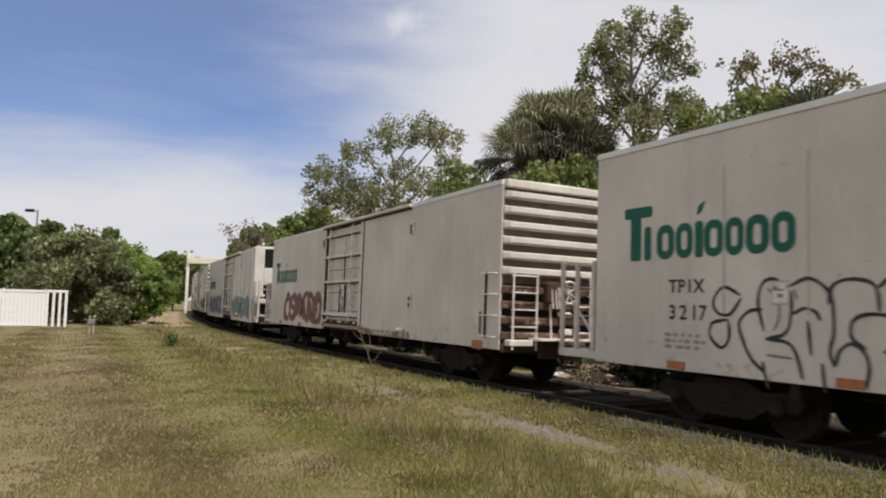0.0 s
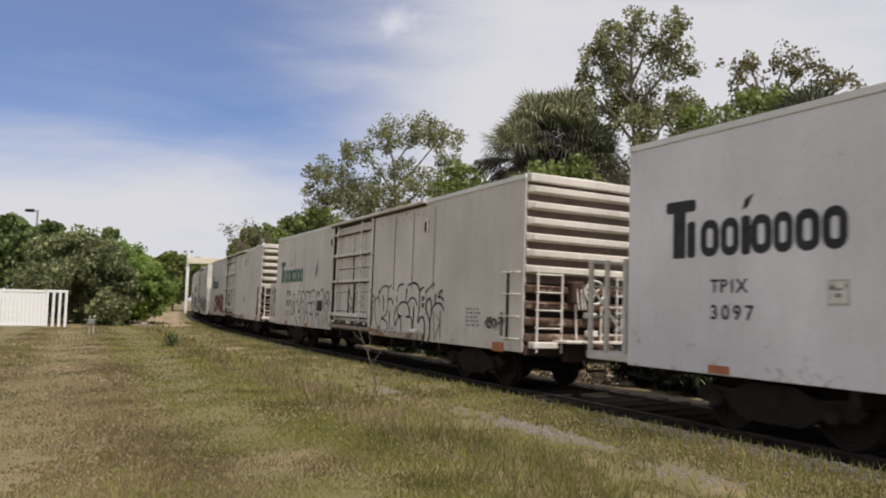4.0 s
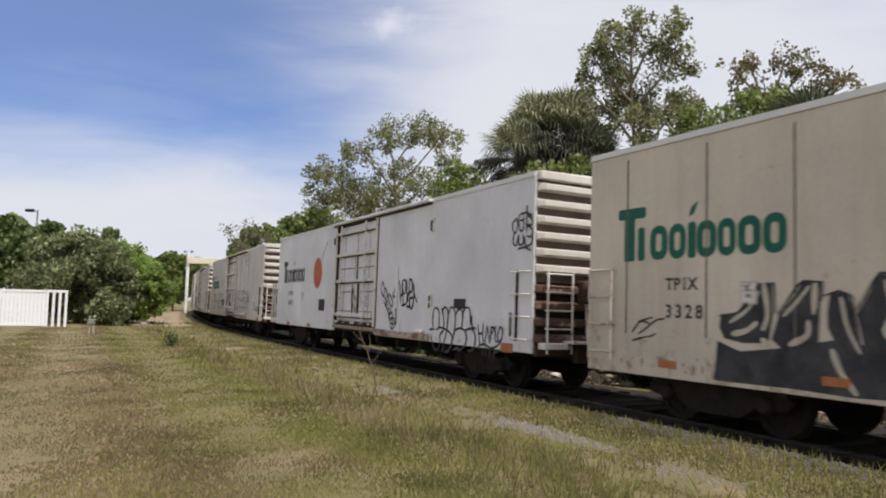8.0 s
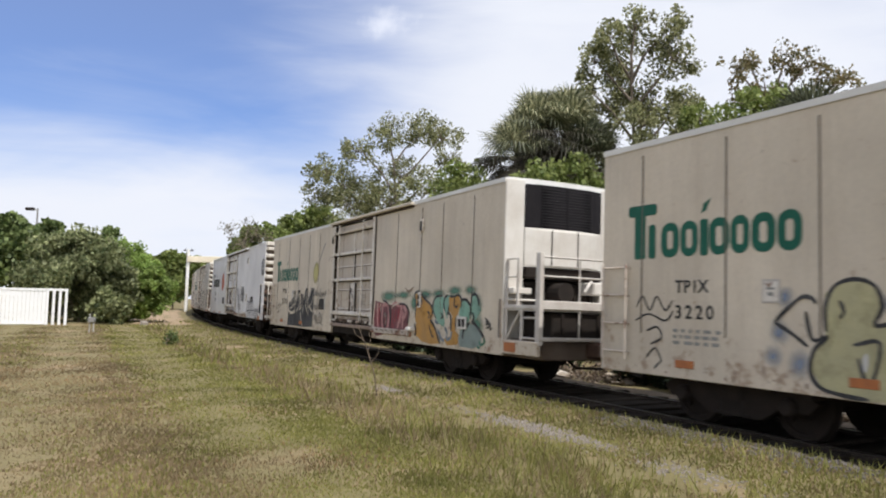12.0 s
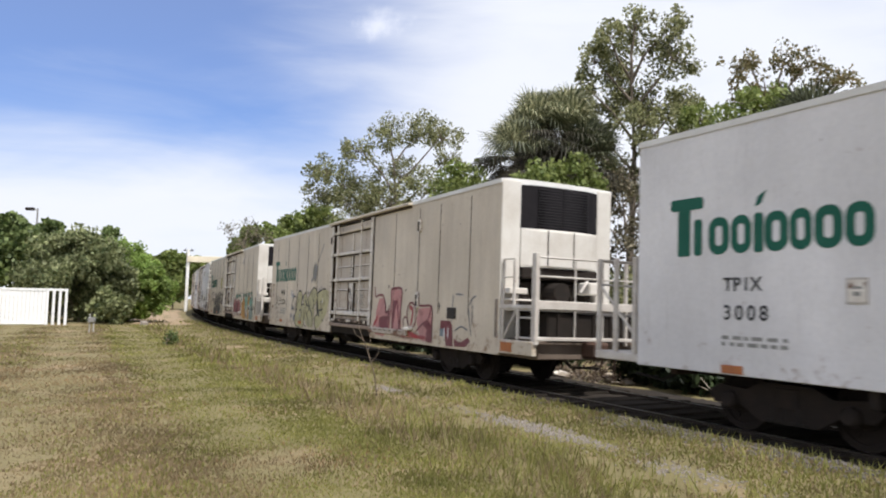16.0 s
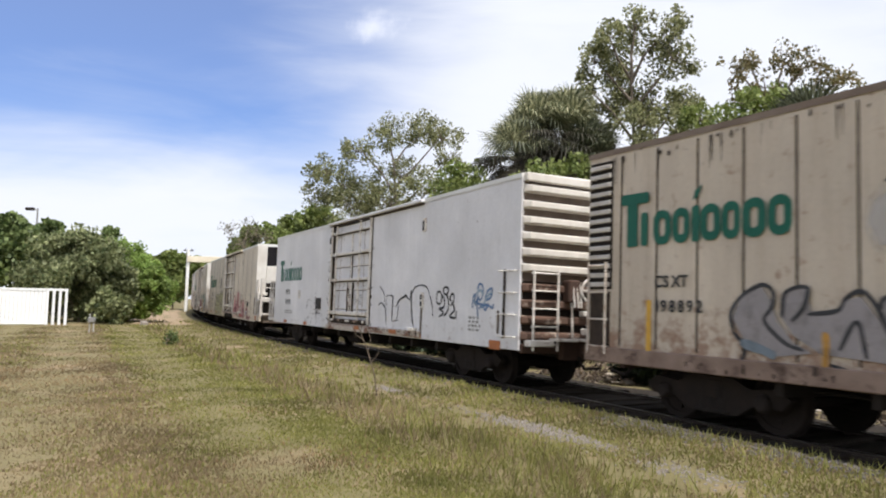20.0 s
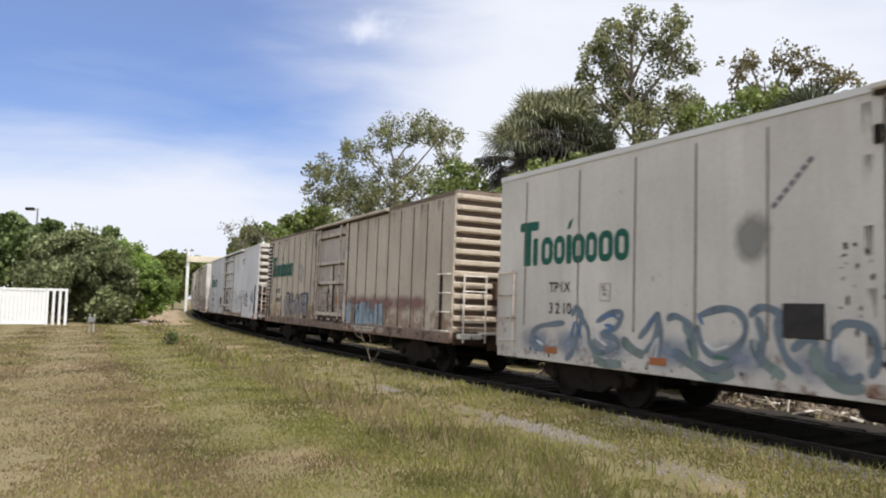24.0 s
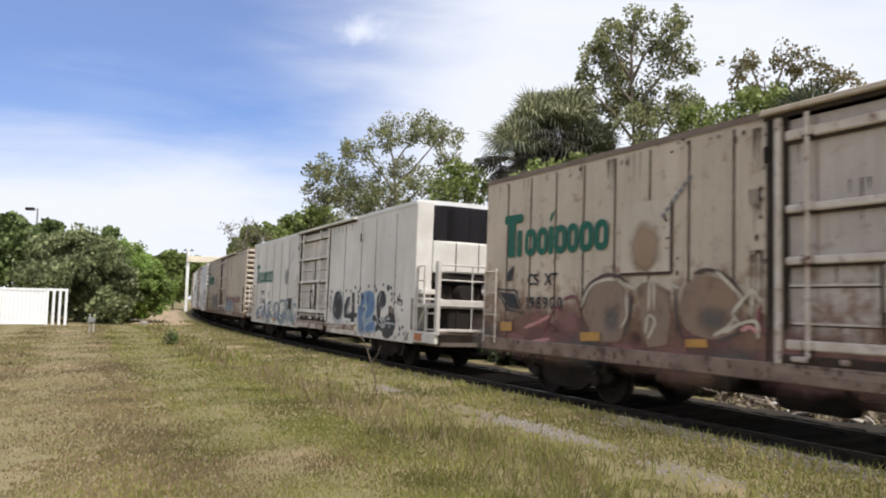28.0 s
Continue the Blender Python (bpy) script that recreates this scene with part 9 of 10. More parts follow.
# ---- trees: crown lobes as (across, height, radius), metres from the foot ----
TREES = [
    ("broad_tree", "bare-branched broadleaf tree with thin olive foliage", LEAF_OAK, -2.9, 42.0, 0.095, 52, [(-3.1, 8.3, 1.3), (-3.9, 8.9, 0.8), (-1.9, 10.2, 0.9), (-0.3, 11.4, 1.0), (1.4, 11.7, 1.2), (2.8, 11.1, 1.0), (-1.3, 7.9, 1.5), (0.4, 9.1, 1.1), (3.2, 10.0, 0.6), (2.1, 8.0, 1.2), (-0.2, 7.3, 1.3), (-4.4, 7.7, 0.7), (-2.4, 7.0, 1.2)]),
    ("small_tree", "small green tree behind the train", LEAF_LIGHT, 1.0, 38.0, 0.14, 40, [(0.0, 8.1, 0.9), (-0.6, 7.4, 1.0), (0.8, 7.6, 0.7)]),
    ("tall_tree", "tall open-crowned tree with olive and russet leaves", LEAF_OAK, 7.7, 30.0, 0.092, 68, [(-1.0, 12.9, 0.6), (0.2, 13.4, 0.7), (1.2, 12.9, 0.8), (-1.5, 12.0, 0.7), (-0.0, 11.9, 1.0), (1.5, 11.6, 0.8), (-1.8, 10.7, 0.6), (-0.5, 10.3, 0.9), (1.2, 10.3, 1.0), (2.4, 10.3, 0.7), (0.2, 9.0, 0.8), (1.9, 9.0, 0.8), (-1.4, 9.1, 0.7), (0.6, 7.9, 0.7), (-0.9, 7.6, 0.7), (1.5, 7.4, 0.8), (0.1, 6.6, 0.7)]),
    ("thin_tree", "thin open tree with russet leaf clusters", LEAF_RUSSET, 12.5, 28.0, 0.09, 34, [(-1.4, 10.9, 0.5), (-0.7, 11.4, 0.5), (0.4, 11.2, 0.6), (1.3, 11.0, 0.6), (2.0, 10.5, 0.6), (2.9, 10.6, 0.4), (-0.2, 10.3, 0.5), (0.9, 10.0, 0.6), (-0.8, 9.9, 0.5)]),
    ("round_tree", "dense light green tree behind the train", LEAF_LIGHT, 10.1, 25.0, 0.10, 60, [(-1.1, 8.4, 0.6), (-0.2, 8.5, 0.6), (0.6, 8.4, 0.7), (1.6, 8.3, 0.7), (-0.7, 7.5, 0.8), (0.4, 7.3, 0.9), (1.8, 7.2, 0.9), (-0.2, 6.1, 1.0), (1.4, 6.0, 1.0)]),
    ("dark_tree", "dark dense tree at the edge of the thicket", LEAF_SHADED, 12.3, 22.0, 0.10, 60, [(0.0, 6.0, 0.7), (-0.3, 4.9, 0.8), (0.4, 5.3, 0.8), (0.1, 3.8, 0.8), (-0.9, 3.9, 0.8), (1.0, 4.3, 1.0)]),
    ("hill_tree", "far light green tree line seen over the train", LEAF_LIGHT, -16.6, 72.0, 0.28, 40, [(-3.0, 7.6, 0.9), (-1.9, 8.0, 0.9), (-0.3, 8.4, 1.1), (1.4, 8.7, 1.2), (3.0, 9.2, 1.3), (4.4, 9.5, 1.4), (0.9, 6.9, 1.7), (3.4, 6.9, 1.7), (-2.4, 6.3, 1.4), (5.8, 8.1, 1.7)]),
    ("broad_bush", "large leathery-leaved bush beside the fence", LEAF_DUSK, -22.5, 46.0, 0.16, 80, [(-1.6, 4.4, 1.3), (-0.2, 4.9, 1.1), (1.1, 4.0, 1.3), (-0.3, 2.5, 1.6), (1.4, 1.9, 1.4), (-1.8, 2.7, 1.5), (0.5, 0.8, 1.1), (2.2, 2.5, 1.0), (2.4, 1.0, 1.0), (-1.0, 1.0, 1.1)]),
    ("green_bush", "bright green rounded bush by the dirt path", LEAF_YELLOW, -21.2, 50.0, 0.15, 110, [(-1.0, 3.9, 1.4), (0.1, 2.2, 1.6), (0.9, 3.0, 1.3), (-1.6, 4.7, 0.9), (1.6, 2.1, 1.1), (-0.4, 0.9, 1.1), (1.2, 1.1, 1.0), (2.0, 2.8, 0.8)]),
    ("green_bush", "bright yellow-green bush between fence and path", LEAF_YELLOW, -22.0, 50.5, 0.15, 110, [(-0.6, 4.6, 1.0), (0.5, 4.3, 1.0), (0.0, 3.0, 1.4), (-0.9, 2.2, 1.1), (1.0, 2.0, 1.1), (0.0, 1.0, 1.1)]),
    ("back_tree", "dark green trees behind the white fence", LEAF_BUSH, -32.8, 58.0, 0.26, 60, [(-1.2, 6.3, 1.3), (-2.0, 4.7, 2.4), (0.4, 5.4, 1.6), (1.9, 5.5, 1.5), (-1.1, 7.4, 0.5), (0.7, 4.1, 2.0), (-4.3, 5.8, 2.2), (2.6, 6.2, 1.0), (-1.7, 7.0, 0.6)]),
    ("pine_tree", "slender dark tree rising behind the bushes", LEAF_BUSH, -29.3, 66.0, 0.20, 40, [(-0.4, 7.5, 0.5), (-0.3, 6.9, 0.7), (-0.4, 6.0, 1.0), (0.0, 5.0, 1.3)]),
    ("brush_tree", "twiggy grey-brown scrub tree behind the palms", LEAF_BRUSH, 6.3, 25.5, 0.085, 34, [(-0.6, 6.0, 0.6), (0.3, 6.4, 0.6), (1.1, 5.9, 0.7), (-0.8, 5.0, 0.8), (0.3, 5.2, 0.8), (1.3, 4.8, 0.8), (-0.6, 3.9, 0.8), (0.5, 4.0, 0.9), (1.5, 3.7, 0.8), (-0.4, 2.6, 0.9), (0.9, 2.6, 1.0)]),
    ("brush_tree", "twiggy grey-brown scrub tree behind the train", LEAF_BRUSH, 8.4, 24.0, 0.085, 34, [(-0.6, 5.6, 0.7), (0.5, 5.9, 0.7), (-0.7, 4.6, 0.8), (0.5, 4.6, 0.9), (-0.3, 3.3, 0.9), (0.8, 3.2, 0.9)]),
    ("spiky_tree", "bare spiky twigged tree far along the line", LEAF_BRUSH, -16.8, 62.0, 0.12, 7, [(-0.9, 7.5, 0.8), (0.1, 7.9, 0.8), (1.0, 7.4, 0.8), (-0.3, 6.6, 0.9), (1.8, 7.0, 0.7)]),
    ("far_tree", "far green trees beyond the path", LEAF_LIGHT, -41.8, 115.0, 0.40, 60, [(-2.9, 6.2, 1.8), (-1.6, 7.1, 1.4), (0.3, 7.7, 1.4), (1.9, 6.6, 1.8), (-0.6, 4.4, 2.3), (1.6, 4.4, 2.1), (4.1, 6.2, 1.8), (3.4, 4.0, 1.9), (6.4, 5.4, 2.1), (-4.6, 5.1, 2.1), (-6.8, 4.2, 2.1)]),
]


def leaf_mesh(name, mat, centres, sizes, rnd, per, spread, long=1.5, droop=0.0):
    """Many small folded leaves scattered about the centres."""
    c = np.repeat(np.asarray(centres, float), per, axis=0)
    n = len(c)
    sp = np.repeat(np.asarray(spread, float), per)
    off = rnd.normal(size=(n, 3))
    off *= (sp * rnd.random(n) ** 0.4 / np.linalg.norm(off, axis=1))[:, None]
    c = c + off
    a = rnd.normal(size=(n, 3)); a[:, 2] -= droop
    a /= np.linalg.norm(a, axis=1)[:, None]
    b = np.cross(a, rnd.normal(size=(n, 3)))
    b /= np.linalg.norm(b, axis=1)[:, None] + 1e-9
    s = sizes * (0.6 + 0.8 * rnd.random(n))[:, None]
    v = np.stack([c - a * s * long * 0.5, c + b * s * 0.5, c + a * s * long * 0.5, c - b * s * 0.5], 1).reshape(-1, 3)
    f = np.arange(4 * n).reshape(-1, 4)
    me = bpy.data.meshes.new(name)
    me.vertices.add(len(v)); me.vertices.foreach_set("co", v.ravel())
    me.loops.add(4 * n); me.loops.foreach_set("vertex_index", f.ravel())
    me.polygons.add(n); me.polygons.foreach_set("loop_start", np.arange(0, 4 * n, 4)); me.polygons.foreach_set("loop_total", np.full(n, 4))
    me.materials.append(mat)
    me.update(); me.validate()
    return me


def tree(name, label, mat, x, y, leaf, per, lobes, seed):
    """Trunk, limbs to every lobe of the crown, twigs to clumps of leaves."""
    rnd, rp = np.random.default_rng(seed), random.Random(seed)
    z0 = gz(x, y)
    bush = min(l[1] - l[2] for l in lobes) < 0.6
    t = thing(name, label, "bush" if bush else "tree", at=pose(x, y, z0))
    top = max(l[1] for l in lobes)
    fork = 0.3 if bush else max(1.5, min(l[1] for l in lobes) - 1.8)
    r0 = min(0.04 + 0.012 * top, 0.03 * top + 0.004)
    tb = Build()
    tb.tube([(0, 0, -0.15), (0.05, 0.02, 0.2), (rp.uniform(-0.15, 0.15), 0.1, fork * 0.5), (0.0, 0.05, fork)], r0, 9, 0.7)
    if not bush:
        tb.tube([(0.0, 0.05, fork - 0.02), (0.12, 0.1, fork + (top - fork) * 0.4), (-0.08, 0.0, top * 0.86)], r0 * 0.7, 8, 0.25)
    trunk = part("trunk", tb, BARK, t, "grey-brown bark")
    clumps, spread = [], []
    for lx, lz, lr in lobes:
        dy = rp.uniform(-1, 1) * (0.5 + 0.9 * lr)
        lim = Build()
        zs = fork - 0.1 if bush else min(max(fork - 0.1, lz - 0.7 - 0.8 * abs(lx)), top * 0.82)
        mid = (lx * 0.45 + rp.uniform(-0.2, 0.2), dy * 0.4, zs + (lz - zs) * 0.5)
        lim.tube([(0, 0.05, zs), mid, (lx * 0.85, dy * 0.85, lz - lr * 0.3), (lx, dy, lz + lr * 0.3)], r0 * (0.42 if bush else 0.34), 6, 0.22)
        n = max(8, int(26 * lr ** 1.4))
        for _ in range(n):
            d = Vector((rp.gauss(0, 1), rp.gauss(0, 1), rp.gauss(0, 1))).normalized() * lr * (0.25 + 0.95 * rp.random() ** 0.5)
            c = (lx + d.x, dy + d.y * 1.1, lz + d.z * 0.85)
            clumps.append(c)
            spread.append(0.14 + 0.26 * lr * rp.uniform(0.5, 1.5))
            if rp.random() < 0.6:
                lim.tube([(lx * 0.95, dy * 0.95, lz - lr * 0.2), ((lx + c[0]) / 2, (dy + c[1]) / 2, (lz + c[2]) / 2 + 0.05), c], r0 * 0.10, 4, 0.4, caps=False)
        part("limb", lim, BARK, trunk)
    part("crown", leaf_mesh("crown", mat, clumps, leaf, rnd, per, spread), None, t, "uneven open leaf crown", kind="stuff")
    return t


for k, row in enumerate(TREES):
    tree(*row, seed=100 + k)


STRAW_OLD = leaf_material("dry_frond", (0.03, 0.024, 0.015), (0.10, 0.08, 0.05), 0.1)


def palm(x, y, head, r, n, seed, label="fan palm with a shaggy skirt of hanging fronds", dark=False):
    """Fan palm: ringed trunk, fans of narrow blades on arching stalks, a skirt of dry ones."""
    rp = random.Random(seed)
    z0 = gz(x, y)
    t = thing("fan_palm", label, "palm", "fan palms behind the track", at=pose(x, y, z0))
    tb = Build()
    prof = [(-0.0, 0.19), (0.3, 0.17)] + [(0.3 + k * 0.25, 0.145 + 0.02 * (k % 2)) for k in range(1, int((head - 0.5) / 0.25))] + [(head - 0.1, 0.2), (head + 0.1, 0.05)]
    tb.lathe([(b, a) for a, b in prof], "z", 10)
    part("trunk", tb, PALM_BARK, t, "ringed grey palm trunk")
    for k in range(n):
        az = rp.uniform(0, 2 * math.pi)
        el = radians(rp.choice((86, 80, 73, 66, 56, 44, 30, 12, -8, -28, -45, -58, -66, -73, -80)) + rp.uniform(-9, 9))
        dry = el < radians(-45)
        d = Vector((math.cos(az) * math.cos(el), math.sin(az) * math.cos(el), math.sin(el)))
        L = r * (rp.uniform(0.42, 0.62) if el > radians(60) else rp.uniform(0.30, 0.48))
        hub = Vector((0, 0, head)) + d * L + Vector((0, 0, -0.12 * L))
        b = Build()
        b.tube([(0, 0, head - 0.05), Vector((0, 0, head)) + d * L * 0.5 + Vector((0, 0, 0.04)), hub], 0.022, 4, 0.6)
        side = d.cross(Vector((0, 0, 1)))
        side = side.normalized() if side.length > 0.05 else Vector((1, 0, 0))
        upv = side.cross(d).normalized()
        m = 22
        R = r * rp.uniform(0.62, 0.84)
        sag = rp.uniform(0.3, 0.95)
        for j in range(m):
            a = radians(-95 + 190 * j / (m - 1))
            w = (d * math.cos(a) + side * math.sin(a)).normalized()
            ln = R * (0.7 + 0.3 * math.cos(a))
            mid = hub + w * ln * 0.55 + upv * 0.05
            tip = mid + w * ln * 0.45 * (1 - 0.5 * sag) + Vector((0, 0, -ln * 0.45 * sag * rp.uniform(0.5, 1.3)))
            q = w.cross(upv).normalized() * 0.028
            kk = len(b.v)
            b.v += [tuple(hub), tuple(mid + q), tuple(tip), tuple(mid - q)]
            b.f += [(kk, kk + 1, kk + 3), (kk + 1, kk + 2, kk + 3)]
        # Fronds darken with falling angle: crown shade put into the leaf colour.
        kind_of = PALM_OLD_SHADED if el < radians(0) else PALM_SHADED if dark or el < radians(25) else LEAF_PALM
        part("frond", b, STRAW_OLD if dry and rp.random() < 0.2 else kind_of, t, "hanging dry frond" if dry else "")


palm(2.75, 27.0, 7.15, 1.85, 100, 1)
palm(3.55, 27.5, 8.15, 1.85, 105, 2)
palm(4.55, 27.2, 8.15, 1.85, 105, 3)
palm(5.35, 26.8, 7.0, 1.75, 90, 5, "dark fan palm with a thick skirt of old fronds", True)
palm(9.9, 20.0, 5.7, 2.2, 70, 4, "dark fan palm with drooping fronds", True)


def thicket():
    """Undergrowth along the far side of the track."""
    rp = random.Random(5)
    for k in range(15):
        s = -4 + k * 7.5 + rp.uniform(-1.5, 1.5)
        x, y, _ = on_track(s, -8.5 - rp.uniform(0, 4))
        h = rp.uniform(2.6, 3.6)
        lobes = [(rp.uniform(-3, 3), rp.uniform(0.7, h), rp.uniform(0.9, 1.5)) for _ in range(8)]
        tree("thicket_bush", "dense undergrowth bush beyond the track", rp.choice((LEAF_BUSH, LEAF_OAK, LEAF_LIGHT)), x, y, 0.15, 40, lobes, 300 + k)
    # Low bushes added to hide bright ground behind the cars, shade in their colour.
    for k in range(44):
        s = 5.0 + k * 1.7 + rp.uniform(-0.4, 0.4)
        if 8.2 < s < 11.0:
            continue
        x, y, _ = on_track(s, -3.2 - rp.uniform(0, 0.5))
        lobes = [(rp.uniform(-0.8, 0.8), rp.uniform(0.3, 1.3), rp.uniform(0.45, 0.7)) for _ in range(7)]
        tree("trackside_bush", "low bush added close beside the track, leaves coloured as in shade", LEAF_SHADED, x, y, 0.13, 34, lobes, 600 + k)


thicket()
tree("edge_bush", "dark bush at the edge of the thicket", LEAF_SHADED, 12.6, 20.6, 0.11, 60, [(-0.8, 0.9, 0.8), (0.1, 1.2, 0.9), (0.9, 0.8, 0.8), (-0.5, 2.2, 0.8), (0.5, 2.4, 0.8), (0.0, 3.2, 0.7)], 911)
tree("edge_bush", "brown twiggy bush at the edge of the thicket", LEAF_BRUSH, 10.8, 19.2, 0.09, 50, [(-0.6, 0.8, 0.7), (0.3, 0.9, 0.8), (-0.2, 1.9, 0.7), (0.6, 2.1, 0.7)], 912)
# Two shrubs added for a dark spot; their leaf colour holds its shade.
tree("low_bush", "low dark shrub among the litter beyond the track", LEAF_SHADED, 4.8, 17.9, 0.09, 120, [(-0.2, 0.3, 0.42), (0.25, 0.3, 0.45), (-0.1, 0.8, 0.42), (0.35, 0.85, 0.42), (0.1, 1.2, 0.35)], 913)
tree("low_bush", "low dark shrub among the litter beyond the track", LEAF_SHADED, 5.6, 16.5, 0.09, 120, [(-0.35, 0.3, 0.42), (0.1, 0.3, 0.42), (0.4, 0.25, 0.36), (-0.2, 0.8, 0.42), (0.25, 0.75, 0.4), (0.0, 1.15, 0.35)], 914)
tree("flowering_shrub", "light green shrub at the palms' feet", LEAF_LIGHT, 3.4, 24.5, 0.11, 60, [(-0.5, 5.9, 0.5), (0.1, 6.05, 0.6), (0.9, 6.15, 0.5), (-1.0, 5.6, 0.5), (0.2, 5.4, 0.9), (1.2, 5.6, 0.7), (-0.8, 5.2, 0.8)], 77)
for k, s in enumerate((95, 112, 130, 150, 170)):
    x, y, _ = on_track(s, 12 + 3 * (k % 2))
    tree("far_bush", "far green bush along the line", LEAF_LIGHT if k % 2 else LEAF_BUSH, x, y, 0.35, 60, [(-2, 2.2, 2.0), (0, 3.4, 2.2), (2, 2.4, 1.9), (1, 1.2, 1.6), (-1, 1.0, 1.5)], 400 + k)


# ---- white fence ----
def fence():
    t = thing("vinyl_fence", "white vinyl privacy fence ending in open posts", "fence")
    a, b = Vector((-21.29, 40.0)), Vector((-34.0, 32.6))
    d = (b - a).normalized()
    top, n = 2.02, 7
    pan = Build()
    pan.box(0.004, 0.183, -0.02, 0.02, 0.0, top - 0.14, 0.006)
    board = pan.mesh("board", VINYL)
    for k in range(n):
        p, q = a + d * (k * 2.2 + 0.07), a + d * (k * 2.2 + 2.13)
        ang = math.degrees(math.atan2(d.y, d.x))
        z0 = gz(p.x, p.y)
        for j in range(11):
            o = a + d * (k * 2.2 + 0.07 + j * 0.187)
            part("board", board, None, t, at=pose(o.x, o.y, z0, 0, 0, ang))
        rl = Build()
        rl.box(0, 2.06, -0.045, 0.045, top - 0.13 - z0, top - z0, 0.01)
        rl.box(0, 2.06, -0.04, 0.04, 0.02, 0.14, 0.01)
        part("rail", rl, VINYL, t, at=pose(p.x, p.y, z0, 0, 0, ang))
    post = Build()
    post.box(-0.065, 0.065, -0.065, 0.065, -0.1, 1.98, 0.01)
    post.box(-0.08, 0.08, -0.08, 0.08, 1.98, 2.03, 0.015)
    pm = post.mesh("post", VINYL)
    for k in range(n + 1):
        p = a + d * k * 2.2
        part("post", pm, None, t, at=pose(p.x, p.y, top - 2.02, 0, 0, math.degrees(math.atan2(d.y, d.x))))
    e = Vector((0.78, 0.62))
    for k in range(1, 4):
        p = a + e * 0.31 * k
        part("post", pm, None, t, at=pose(p.x, p.y, top - 2.02, 0, 0, 38))
    cap = Build()
    cap.box(0, 1.0, -0.07, 0.07, top - 0.12, top + 0.015, 0.015)
    part("cap_rail", cap, VINYL, t, at=pose(a.x, a.y, 0, 0, 0, 38.5))


fence()


def lamp_post():
    x, y = -38.7, 70.0
    z = gz(x, y)
    t = thing("parking_lamp", "dark parking lot lamp on a tall pole", "street lamp", at=pose(x, y, z))
    b = Build(); b.tube([(0, 0, -0.1), (0, 0, 9.9 - z)], 0.10, 8, 0.8)
    part("pole", b, GALVANISED, t)
    b = Build(); b.tube([(0, 0, 9.75 - z), (-0.5, 0, 9.85 - z)], 0.05, 6)
    part("arm", b, GALVANISED, t)
    b = Build(); b.box(-1.1, -0.35, -0.25, 0.25, 9.72 - z, 9.98 - z, 0.05)
    part("lamp_head", b, STEEL_DARK, t, "boxy dark lamp head")
    b = Build(); b.lathe([(0.2, 0.0), (0.25, 0.02), (0.25, 0.3), (0.12, 0.32)], "z", 10)
    part("base", b, GALVANISED, t)


def far_gantry():
    x, y = -34.5, 100.0
    z = gz(x, y)
    t = thing("overhead_gantry", "far cream beam on white poles across the line", "gantry", at=pose(x, y, z))
    for dx in (0.0, 16.0):
        b = Build(); b.tube([(dx, 0, -0.2), (dx, 0, 8.3 - z)], 0.22, 10, 0.9)
        part("pole", b, WHITE_POLE, t)
    b = Build(); b.box(0.0, 16.0, -0.4, 0.4, 6.6, 7.4, 0.05)
    part("beam", b, CREAM_WALL, t)
    b = Build(); b.tube([(-0.7, 0, 8.2), (0.7, 0, 8.2)], 0.06, 6); b.tube([(-0.45, 0, 8.0), (-0.45, 0, 8.45)], 0.05, 6); b.tube([(0.45, 0, 8.0), (0.45, 0, 8.45)], 0.05, 6)
    part("crossarm", b, STEEL_DARK, t)


lamp_post()
far_gantry()


# ---- small things on the lawn ----
def marker():
    x, y = -15.4, 32.9
    z = gz(x, y)
    t = thing("utility_marker", "short pale pipe riser standing in the grass", "pipe", at=pose(x, y, z))
    b = Build(); b.tube([(0, 0, -0.05), (0, 0, 0.62)], 0.035, 8)
    part("pipe", b, PIPE_GREY, t)
    b = Build(); b.tube([(-0.18, 0, -0.05), (-0.18, 0, 0.78), (-0.14, 0, 0.82)], 0.03, 8)
    part("second_pipe", b, PIPE_GREY, t)
    b = Build(); b.box(-0.25, 0.06, -0.07, 0.07, 0.42, 0.66, 0.03)
    part("valve", b, GALVANISED, t)


def sapling():
    x, y = -1.13, 13.55
    z = gz(x, y)
    t = thing("sapling", "bare thin sapling with a few twigs by the track", "sapling", at=pose(x, y, z))
    b = Build(); b.tube([(0, 0, -0.05), (-0.07, 0, 0.4), (-0.2, 0.02, 0.8), (-0.4, 0.02, 1.28)], 0.015, 6, 0.45)
    part("stem", b, DRY_TWIG, t)
    for p in ([(-0.2, 0.02, 0.8), (-0.16, 0.05, 1.0), (-0.2, 0.08, 1.16)], [(-0.28, 0.02, 1.0), (-0.42, 0.0, 1.1), (-0.5, 0.02, 1.24)], [(-0.13, 0.0, 0.6), (-0.02, 0.02, 0.74), (0.04, 0.03, 0.92)],
              [(-0.34, 0.02, 1.15), (-0.30, -0.05, 1.3)]):
        b = Build(); b.tube(p, 0.008, 5, 0.4)
        part("twig", b, DRY_TWIG, t)


marker()
sapling()
tree("weed_clump", "small dark green weed clump in the lawn", LEAF_BUSH, -9.7, 26.2, 0.06, 14, [(0, 0.2, 0.18), (0.06, 0.32, 0.13), (-0.1, 0.14, 0.13)], 500)


def lattice(seed):
    return np.random.default_rng(seed).random((64, 64))


LATTICE = lattice(11)


